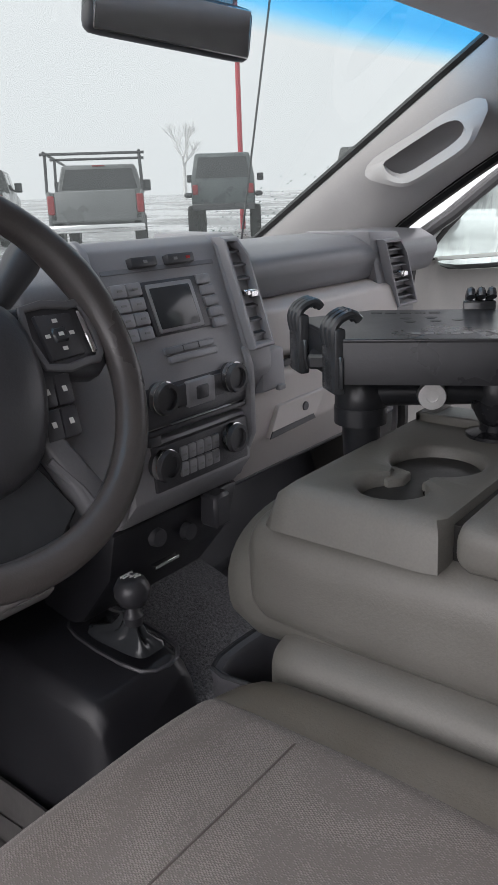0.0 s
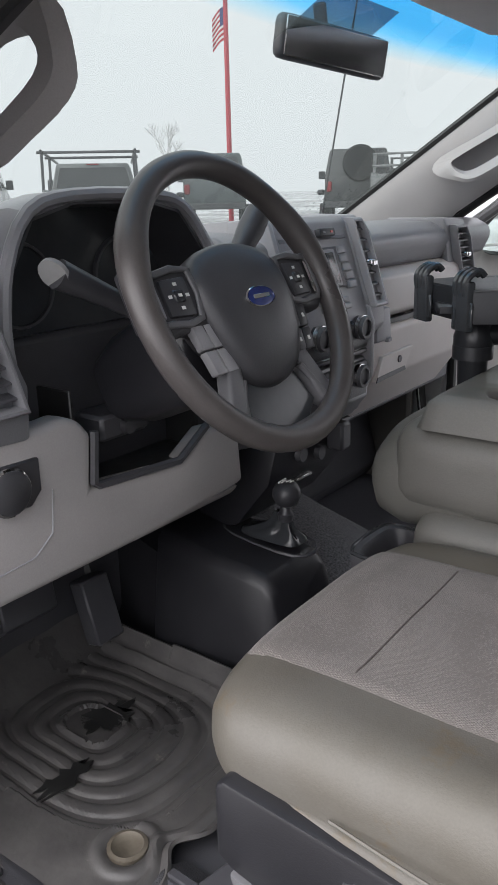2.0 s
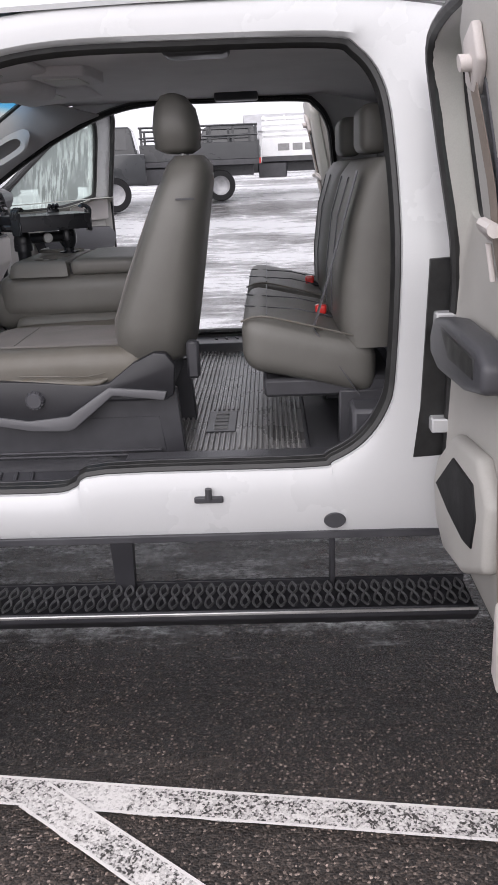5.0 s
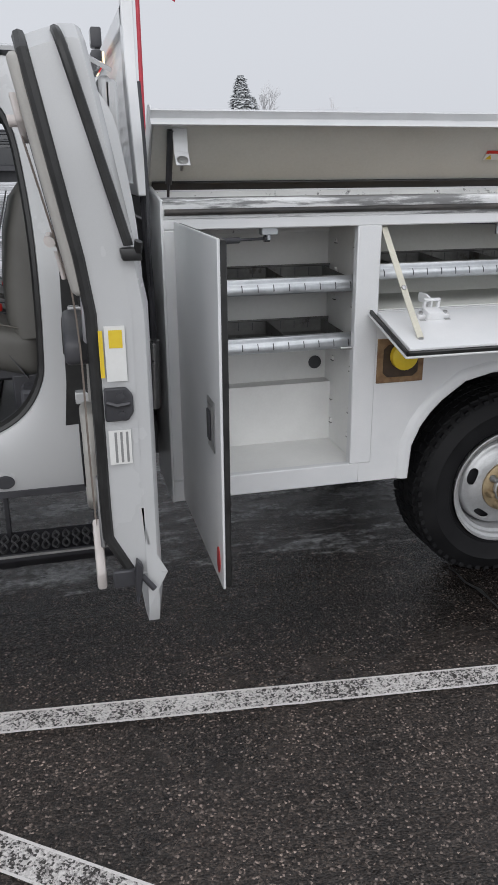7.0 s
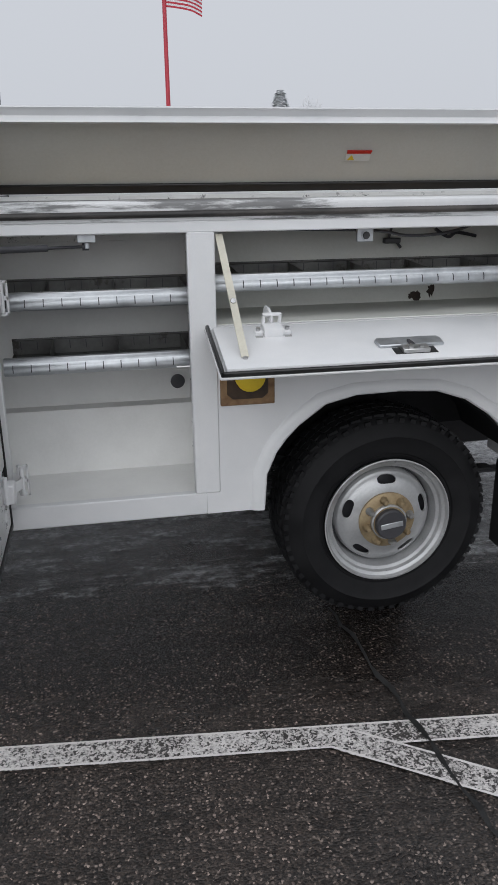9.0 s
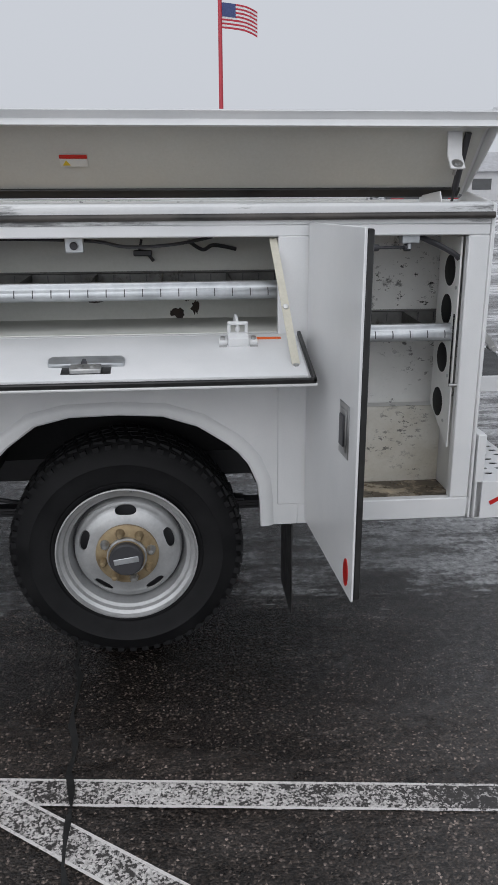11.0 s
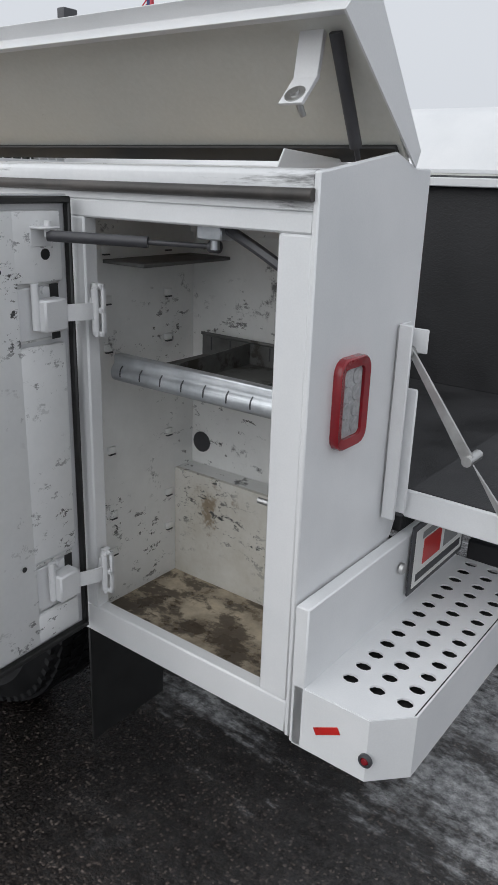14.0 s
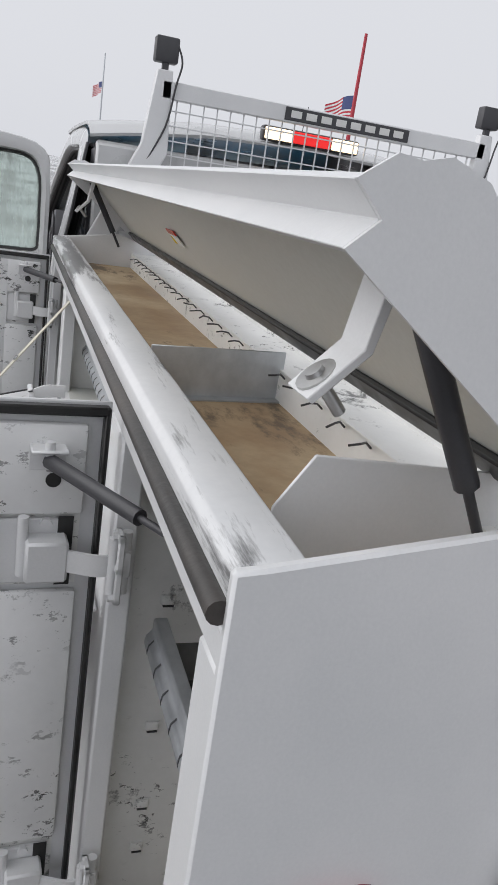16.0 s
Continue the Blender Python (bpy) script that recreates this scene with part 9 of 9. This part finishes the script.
def flag_cloth(y0, y1, v0, v1, L, H, droop):
    """A band of a waving flag between two shares of its length and height."""
    rows = []
    for i in range(13):
        u = y0 + (y1 - y0) * i / 12
        w = 0.10 * L * math.sin(u * 7) * u
        rows.append([(u * L, w, -v * H - droop * u * u * L) for v in (v0, (v0 + v1) / 2, v1)])
    return sheet(rows, 0.01)


def flag_pole(x, y, height, flag_top, L, H, turn, red=True, base=True):
    z = rise(x, y)
    m = Matrix.Translation((x, y, z))
    fp = empty("flag_pole", "tall red flag pole with a striped flag" if red else "tall pale flag pole with a striped flag", "flag pole", "flag poles", m)
    part("pole", tube([(0, 0, -0.2), (0, 0, height * 0.5), (0, 0, height)], [0.085, 0.07, 0.05], 12), REDPOLE if red else GALV, fp)
    if base:
        part("base_block", box(-0.65, 0.65, -0.6, 0.6, -0.2, 1.45, 0.05, 2), REDPOLE, fp, "red base block")
    f0 = part("flag", flag_cloth(0, 0.42, 0, 7 / 13, L, H, 0.8 if L < 1 else 0.22), FLAGBLUE, fp, "striped flag with a dark canton", m=Matrix.Translation((0, 0, flag_top)) @ Matrix.Rotation(radians(turn), 4, "Z"))
    for k in range(13):
        part("flag_stripe", flag_cloth(0.42 if k < 7 else 0.0, 1, k / 13, (k + 1) / 13, L, H, 0.8 if L < 1 else 0.22), FLAGRED if k % 2 == 0 else FLAGWHITE, f0)
    return fp


flag_pole(1.80, 27.0, 15.0, 7.4, 1.3, 0.8, -6)
flag_pole(-18.4, 19.8, 14.0, 6.4, 0.42, 0.9, 205, True, False)
flag_pole(-23.0, 10.2, 6.4, 4.6, 1.3, 0.75, 200, True, False)
flag_pole(-60.0, 5.8, 8.5, 6.6, 1.4, 0.75, 200, False, False)

# ---- other vehicles ----
def car_paint(name, a, b):
    return surface(name, a, b, 0.3, 0.1, 1.5, 40, 0.02, 0.08, 0.4)


GREYWHEEL = surface("dull_alloy", (0.22, 0.22, 0.23), (0.36, 0.36, 0.37), 0.4, 0.4, 6, 60, 0.1)
CARBLACK = car_paint("black_car_paint", (0.02, 0.022, 0.025), (0.035, 0.037, 0.04))
CARGREY = car_paint("grey_car_paint", (0.12, 0.125, 0.13), (0.17, 0.175, 0.18))
CARSLATE = car_paint("slate_car_paint", (0.06, 0.075, 0.08), (0.09, 0.105, 0.11))


def car_wheel(parent, x, y, r, w, hub=STEEL):
    m = Matrix.Translation((x, y, r)) @ Matrix.Rotation(radians(90), 4, "X")
    t = part("wheel", lathe([(r * 0.62, -w / 2), (r * 0.95, -w / 2), (r, -w / 3), (r, w / 3), (r * 0.95, w / 2), (r * 0.62, w / 2)], m, 28, close=False), RUBBER, parent)
    part("rim", lathe([(0, -w * 0.30), (r * 0.4, -w * 0.30), (r * 0.62, -w * 0.45), (r * 0.64, -w / 2), (r * 0.64, w / 2), (r * 0.62, w * 0.45), (r * 0.4, w * 0.3), (0, w * 0.3)], m, 24, close=False), hub, t)


def cab_loft(x0, x1, y_half, z0, belt, top, rake=0.35, back=0.12):
    """A cab or hard top: belt outline up to a narrower roof. The front is at -x."""
    def ring(a, c, w, z):
        return [(a, -w, z), (c, -w, z), (c, w, z), (a, w, z)]
    bm = loft([ring(x0, x1, y_half, z0), ring(x0, x1, y_half, belt), ring(x0 + rake, x1 - back, y_half * 0.86, top - 0.04), ring(x0 + rake + 0.08, x1 - back - 0.05, y_half * 0.80, top)])
    return bevel(bm, 0.05, 3)


def windows(parent, x0, x1, y_half, belt, top, rake, back, glassmat=DARKGLASS):
    """Panes set just proud of the cab: rear, front and two a side."""
    def at(s, a):
        t = (s - belt) / (top - 0.04 - belt)
        return y_half * (1 - 0.14 * t)
    zb, zt = belt + 0.05, top - 0.10
    tb, tt = (zb - belt) / (top - 0.04 - belt), (zt - belt) / (top - 0.04 - belt)
    xb = lambda t: x1 - back * t + 0.012
    xf = lambda t: x0 + rake * t - 0.012
    for xx, n in ((xb, "rear_window"), (xf, "front_window")):
        yb, yt = at(zb, 0) - 0.10, at(zt, 0) - 0.10
        part(n, sheet([[(xx(tb), -yb, zb), (xx(tb), yb, zb)], [(xx(tt), -yt, zt), (xx(tt), yt, zt)]], 0.006), glassmat, parent)
    span = x1 - x0 - rake - back
    for s in (-1, 1):
        for a, c in ((0.10, 0.50), (0.56, 0.92)):
            xa, xc = x0 + rake + span * a, x0 + rake + span * c
            part("side_window", sheet([[(xa - 0.10, s * (at(zb, 0) + 0.012), zb), (xc + 0.02, s * (at(zb, 0) + 0.012), zb)], [(xa, s * (at(zt, 0) + 0.012), zt), (xc, s * (at(zt, 0) + 0.012), zt)]], 0.006), glassmat, parent)


def pickup(x, y, turn, paint, label, bed="box", dual=False, rack_bars=False, lift=0.0):
    """A pickup seen mostly from behind; its front is at -x before the turn."""
    m = Matrix.Translation((x, y, rise(x, y))) @ Matrix.Rotation(radians(turn), 4, "Z")
    v = empty("pickup_truck", label, "truck", "parked vehicles", m)
    h = lift
    part("cab", cab_loft(-1.9, 0.35, 0.95, 0.62 + h, 1.32 + h, 1.90 + h), paint, v)
    windows(v, -1.9, 0.35, 0.95, 1.32 + h, 1.90 + h, 0.35, 0.12)
    part("bonnet", bevel(loft([[(a, -w, z0 + h), (a, w, z0 + h), (a, w, z1 + h), (a, -w, z1 + h)] for a, w, z0, z1 in ((-3.2, 0.9, 0.6, 1.12), (-3.1, 0.94, 0.6, 1.2), (-1.85, 0.95, 0.6, 1.32))]), 0.04, 2), paint, v)
    for s in (-1, 1):
        part("door_mirror", merge(box(-1.35, -1.22, s * 1.06 - 0.10, s * 1.06 + 0.10, 1.34 + h, 1.60 + h, 0.03, 2), rod((-1.3, s * 0.9, 1.38 + h), (-1.3, s * 1.06, 1.42 + h), 0.03)), BLACK, v)
    part("high_lamp", box(0.20, 0.25, -0.14, 0.14, 1.855 + h, 1.885 + h, 0.005), RED, v)
    if bed == "box":
        part("bed", merge(box(0.40, 2.42, -0.96, -0.88, 0.62 + h, 1.30 + h, 0.03), box(0.40, 2.42, 0.88, 0.96, 0.62 + h, 1.30 + h, 0.03), box(0.40, 2.4, -0.9, 0.9, 0.70 + h, 0.76 + h, 0.01)), paint, v)
        part("tailgate", box(2.38, 2.44, -0.80, 0.80, 0.72 + h, 1.30 + h, 0.03, 2), paint, v)
        part("rear_bumper", box(2.40, 2.56, -0.95, 0.95, 0.50 + h, 0.66 + h, 0.03, 2), CHROME if paint is not CARBLACK else BLACK, v)
        for s in (-1, 1):
            part("tail_light", box(2.41, 2.455, s * 0.88 - 0.07, s * 0.88 + 0.07, 0.86 + h, 1.22 + h, 0.02), RED, v)
    elif bed == "flat":
        part("flatbed", merge(box(0.40, 2.60, -1.05, 1.05, 0.92 + h, 1.04 + h, 0.02), box(2.56, 2.64, -1.05, 1.05, 0.66 + h, 1.02 + h, 0.02)), BLACK, v)
        part("bulkhead", merge(box(0.42, 0.48, -1.0, 1.0, 1.04 + h, 1.40 + h, 0.01), *[box(0.42, 0.48, -0.9 + 0.45 * k, -0.86 + 0.45 * k, 1.4 + h, 1.85 + h, 0.005) for k in range(5)], box(0.42, 0.48, -1.0, 1.0, 1.82 + h, 1.88 + h, 0.01)), BLACK, v)
        for s in (-1, 1):
            part("tail_light", box(2.64, 2.66, s * 0.75 - 0.16, s * 0.75 + 0.16, 0.78 + h, 0.90 + h, 0.01), RED, v)
    elif bed == "none":
        for s in (-1, 1):
            part("frame_rail", box(0.0, 2.65, s * 0.43 - 0.04, s * 0.43 + 0.04, 0.62 + h, 0.84 + h, 0.01), BLACK, v)
            part("tail_light", box(2.60, 2.66, s * 0.55 - 0.08, s * 0.55 + 0.08, 0.72 + h, 0.88 + h, 0.02), RED, v)
            part("badge", box(0.32, 0.357, s * 0.42 - 0.09, s * 0.42 + 0.09, 1.02 + h, 1.20 + h, 0.01), BLACK, v)
        part("cross_member", merge(box(2.55, 2.65, -0.46, 0.46, 0.64 + h, 0.82 + h, 0.01), box(1.2, 1.3, -0.46, 0.46, 0.66 + h, 0.80 + h, 0.01)), BLACK, v)
        part("axle", merge(rod((1.75, -0.95, 0.42), (1.75, 0.95, 0.42), 0.07), lathe([(0, -0.2), (0.18, -0.1), (0.2, 0), (0.18, 0.1), (0, 0.2)], Matrix.Translation((1.75, 0, 0.42)), 16)), BLACK, v)
        part("rear_bar", box(2.66, 2.70, 0.55, 1.15, 0.60 + h, 0.66 + h, 0.005), BODYWHITE, v)
        part("plate", box(2.655, 2.665, -0.16, 0.16, 0.76 + h, 0.90 + h, 0.004), PAPER, v)
    for s in (-1, 1):
        car_wheel(v, -2.35, s * 0.86, 0.41, 0.26)
        car_wheel(v, 1.75, s * (0.72 if dual else 0.86), 0.41, 0.26)
        if dual:
            car_wheel(v, 1.75, s * 1.02, 0.41, 0.26)
    if rack_bars:
        part("ladder_rack", merge(*[tube([(xx, s * 0.95, 1.25 + h), (xx, s * 0.92, 2.02 + h)], 0.03, 6) for xx in (0.5, 2.3) for s in (-1, 1)], *[tube([(xx, -1.02, 2.0 + h), (xx, 1.02, 2.0 + h)], 0.03, 6) for xx in (0.5, 2.3)], *[tube([(-1.8, s * 0.92, 2.0 + h), (2.5, s * 0.92, 2.02 + h)], 0.03, 6) for s in (-1, 1)]), BLACK, v, "dark pipe ladder rack")
    return v


def wagon(x, y, turn, paint, label, spare=True, lift=0.24):
    """A boxy four-wheel-drive seen from behind."""
    m = Matrix.Translation((x, y, rise(x, y))) @ Matrix.Rotation(radians(turn), 4, "Z")
    v = empty("off_road_wagon", label, "car", "parked vehicles", m)
    h = lift
    part("body", cab_loft(-1.2, 1.45, 0.80, 0.55 + h, 1.20 + h, 1.85 + h, 0.30, 0.10), paint, v)
    windows(v, -1.2, 1.45, 0.80, 1.20 + h, 1.85 + h, 0.30, 0.10)
    part("bonnet", box(-2.6, -1.15, -0.72, 0.72, 0.60 + h, 1.20 + h, 0.05, 2), paint, v)
    part("rear_bumper", box(1.42, 1.62, -0.80, 0.80, 0.48 + h, 0.64 + h, 0.03), BLACK, v)
    for s in (-1, 1):
        part("wheel_arch", box(0.35, 1.35, s * 0.90 - 0.10, s * 0.90 + 0.10, 0.80 + h, 0.92 + h, 0.04), BLACK, v)
        part("tail_light", box(1.44, 1.50, s * 0.70 - 0.07, s * 0.70 + 0.07, 0.86 + h, 1.10 + h, 0.02), RED, v)
        part("door_mirror", box(-0.85, -0.75, s * 0.98 - 0.09, s * 0.98 + 0.09, 1.22 + h, 1.42 + h, 0.02), BLACK, v)
        car_wheel(v, -2.0, s * 0.80, 0.42, 0.28, BLACK)
        car_wheel(v, 0.85, s * 0.80, 0.42, 0.28, BLACK)
    if spare:
        part("spare_wheel", lathe([(0.20, 0.0), (0.40, 0.0), (0.42, 0.05), (0.42, 0.20), (0.38, 0.25), (0.22, 0.25), (0.0, 0.2)], Matrix.Translation((1.48, 0.05, 1.50 + h)) @ Matrix.Rotation(radians(90), 4, "Y"), 28), RUBBER, v, "black spare tyre")
    return v


def stake_truck(x, y, turn, paint, body_mat, label, slats=True):
    """A crew truck with a high box or stake bed, seen from the side."""
    m = Matrix.Translation((x, y, rise(x, y))) @ Matrix.Rotation(radians(turn), 4, "Z")
    v = empty("flatbed_truck", label, "truck", "parked vehicles", m)
    part("cab", cab_loft(-2.1, -0.1, 0.98, 0.65, 1.40, 2.05), paint, v)
    windows(v, -2.1, -0.1, 0.98, 1.40, 2.05, 0.35, 0.12)
    part("bonnet", box(-3.3, -2.05, -0.95, 0.95, 0.62, 1.38, 0.06, 2), paint, v)
    part("deck", box(0.0, 3.3, -1.12, 1.12, 0.95, 1.10, 0.01), BLACK, v)
    if slats:
        for s in (-1, 1):
            part("side_board", box(0.02, 3.28, s * 1.09 - 0.02, s * 1.09 + 0.02, 1.10, 1.62, 0.01), body_mat, v)
            for k in range(4):
                part("slat", box(0.02, 3.28, s * 1.09 - 0.02, s * 1.09 + 0.02, 1.68 + 0.15 * k, 1.77 + 0.15 * k, 0.005), body_mat, v)
            for k in range(6):
                part("stake", box(0.05 + 0.63 * k, 0.11 + 0.63 * k, s * 1.05 - 0.02, s * 1.05 + 0.02, 1.10, 2.26, 0.004), body_mat, v)
        for k, (a, c) in enumerate(((0.5, 0.85), (0.95, 1.25), (1.32, 1.7))):
            part("name_bar", box(a, c, -1.116, -1.11, 1.26, 1.46, 0.01), GREYINK, v)
    else:
        for s in (-1, 1):
            part("side_panel", box(0.02, 3.28, s * 1.09 - 0.03, s * 1.09 + 0.03, 1.10, 1.55, 0.01), body_mat, v)
            part("rail", merge(tube([(0.02, s * 1.09, 1.72), (3.28, s * 1.09, 1.72)], 0.03, 6), tube([(0.02, s * 1.09, 1.98), (3.28, s * 1.09, 1.98)], 0.03, 6)), body_mat, v)
            for k in range(6):
                part("stake", box(0.05 + 0.63 * k, 0.12 + 0.63 * k, s * 1.06 - 0.02, s * 1.06 + 0.02, 1.10, 2.0, 0.004), body_mat, v)
    part("tail_board", box(3.26, 3.32, -1.1, 1.1, 1.10, 1.58, 0.01), body_mat, v)
    for s in (-1, 1):
        part("tail_light", box(3.30, 3.36, s * 0.95 - 0.10, s * 0.95 + 0.10, 0.96, 1.12, 0.01), REDFLAT, v)
        part("frame_rail", box(-0.2, 3.2, s * 0.42 - 0.05, s * 0.42 + 0.05, 0.66, 0.95, 0.01), BLACK, v)
        car_wheel(v, -2.45, s * 0.90, 0.42, 0.28, GREYWHEEL)
        car_wheel(v, 2.2, s * 0.90, 0.42, 0.40, GREYWHEEL)
        part("step_box", box(-0.1, 0.75, s * 0.98 - 0.12, s * 0.98 + 0.12, 0.50, 0.92, 0.02), BLACK, v)
    return v


pickup(-16.6, 12.4, -44, CARGREY, "grey pickup with a dark ladder rack, parked facing away", rack_bars=True)
wagon(-16.5, 16.7, -51.7, CARSLATE, "slate grey boxy wagon parked facing away", spare=False)
wagon(-12.9, 18.2, -61.3, CARBLACK, "black off-road wagon with a spare tyre on the tailgate")
pickup(-21.4, 12.2, -40, CARBLACK, "dark pickup parked at the end of the row")
stake_truck(-8.7, 18.4, 196, CARBLACK, CARGREY, "dark crew truck with a grey railed flatbed", slats=False)
stake_truck(-5.8, 21.2, 6, CARBLACK, CARBLACK, "black truck with a dark high-sided bed", slats=False)
stake_truck(-2.3, 23.8, -2, CARBLACK, BODYWHITE, "truck with a white slatted stake bed")
pickup(3.0, 21.3, -84, WHITE, "white cab and chassis pickup with dual rear wheels", bed="none", dual=True, lift=0.12)
pickup(7.4, 21.0, -103, CARSLATE, "dark flatbed pickup parked facing away", bed="flat", dual=True, lift=0.08)


def trailer(x, y, turn):
    m = Matrix.Translation((x, y, rise(x, y))) @ Matrix.Rotation(radians(turn), 4, "Z")
    v = empty("flat_trailer", "white flat trailer on two small wheels", "trailer", "", m)
    part("deck", box(-1.6, 1.2, -0.9, 0.9, 0.80, 1.06, 0.02), BODYWHITE, v)
    part("drawbar", tube([(-1.6, 0, 0.75), (-2.6, 0, 0.55)], 0.05, 6), BLACK, v)
    for s in (-1, 1):
        part("tail_light", box(1.2, 1.22, s * 0.7 - 0.08, s * 0.7 + 0.08, 0.84, 0.92, 0.01), RED, v)
        car_wheel(v, 0.3, s * 0.78, 0.38, 0.22)


trailer(0.55, 22.5, -86)

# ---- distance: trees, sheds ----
# distance haze is put into these pale bark and needle colours
BARK = surface("haze_pale_bark", (0.6, 0.594, 0.6), (0.744, 0.738, 0.744), 0.9, 0, 8, 60, 0.3)
NEEDLE = surface("haze_pale_needles", (0.7076, 0.7198, 0.732), (0.8784, 0.8906, 0.9028), 0.9, 0, 10, 60, 0.3)


def bare_tree(x, y, height, seed):
    rng = random.Random(seed)
    m = Matrix.Translation((x, y, rise(x, y)))
    t = empty("bare_tree", "leafless grey winter tree beyond the lot", "tree", "trees", m)
    segs = []

    def grow(p, d, length, r, depth):
        q = p + d * length
        segs.append(tube([p, (p + q) / 2 + Vector((rng.uniform(-1, 1), rng.uniform(-1, 1), 0)) * length * 0.05, q], [r, r * 0.85, r * 0.7], 5 if depth < 2 else 3))
        if depth < 5:
            for _ in range(3 if depth < 4 else 4):
                nd = (d + Vector((rng.uniform(-0.75, 0.75), rng.uniform(-0.75, 0.75), rng.uniform(-0.05, 0.45)))).normalized()
                grow(p.lerp(q, rng.uniform(0.55, 1.0)), nd, length * rng.uniform(0.55, 0.8), r * 0.55, depth + 1)
    grow(Vector((0, 0, -0.3)), Vector((0, 0, 1)), height * 0.30, height * 0.022, 0)
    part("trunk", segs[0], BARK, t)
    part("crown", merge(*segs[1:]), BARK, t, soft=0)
    return t


def conifer(x, y, height, seed):
    rng = random.Random(seed)
    m = Matrix.Translation((x, y, rise(x, y)))
    t = empty("conifer", "pale conifer beyond the lot, distance haze in its colour", "tree", "trees", m)
    part("trunk", tube([(0, 0, -0.3), (0, 0, height)], [0.25, 0.03], 8), BARK, t)
    bm = bmesh.new()
    for k in range(2600):
        f = rng.random() ** 0.8
        z = height * (0.06 + 0.92 * f)
        rad = height * 0.27 * (1 - f) ** 0.85 * rng.uniform(0.35, 1.12)
        a = rng.uniform(0, 6.28)
        p = Vector((rad * math.cos(a), rad * math.sin(a), z - rad * 0.25))
        s = height * rng.uniform(0.02, 0.05)
        out = Vector((math.cos(a), math.sin(a), -0.3))
        side = Vector((-math.sin(a), math.cos(a), rng.uniform(-0.3, 0.3)))
        bm.faces.new([bm.verts.new(p + out * s * 1.6), bm.verts.new(p + side * s), bm.verts.new(p - out * s), bm.verts.new(p - side * s)])
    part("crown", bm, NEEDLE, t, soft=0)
    return t


bare_tree(5.5, 78, 9.5, 2)
bare_tree(12.2, 77, 7.0, 5)
bare_tree(28.0, 76, 9, 8)
bare_tree(-58, 60, 11, 9)
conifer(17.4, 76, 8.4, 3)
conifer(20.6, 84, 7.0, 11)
bare_tree(20.5, 80, 10.5, 21)


def shed(x, y, w, d, h, mt, label, turn=0):
    m = Matrix.Translation((x, y, rise(x, y))) @ Matrix.Rotation(radians(turn), 4, "Z")
    b = empty("shed", label, "building", "", m)
    part("wall", box(-w / 2, w / 2, -d / 2, d / 2, -0.5, h, 0.02), mt, b)
    part("roof", slab("x", [(-d / 2 - 0.4, h), (0, h + d * 0.22), (d / 2 + 0.4, h)], -w / 2 - 0.4, w / 2 + 0.4, 0.02), surface("snowy_roof", (0.35, 0.35, 0.36), (0.5, 0.5, 0.52), 0.7, 0, 2, 30, 0.05), b)
    for k in range(3):
        part("window", box(-w / 2 + w * (0.2 + 0.25 * k), -w / 2 + w * (0.3 + 0.25 * k), -d / 2 - 0.03, -d / 2 + 0.02, h * 0.35, h * 0.75, 0.01), DARKGLASS, b)


SIDING = surface("pale_siding", (0.50, 0.50, 0.51), (0.58, 0.58, 0.59), 0.7, 0, 2, 40, 0.1)
shed(30.0, 66, 16, 8, 2.2, SIDING, "low pale building beyond the lot", -8)
shed(0.5, 62, 8, 6, 2.4, SIDING, "low pale shed beyond the lot", 4)
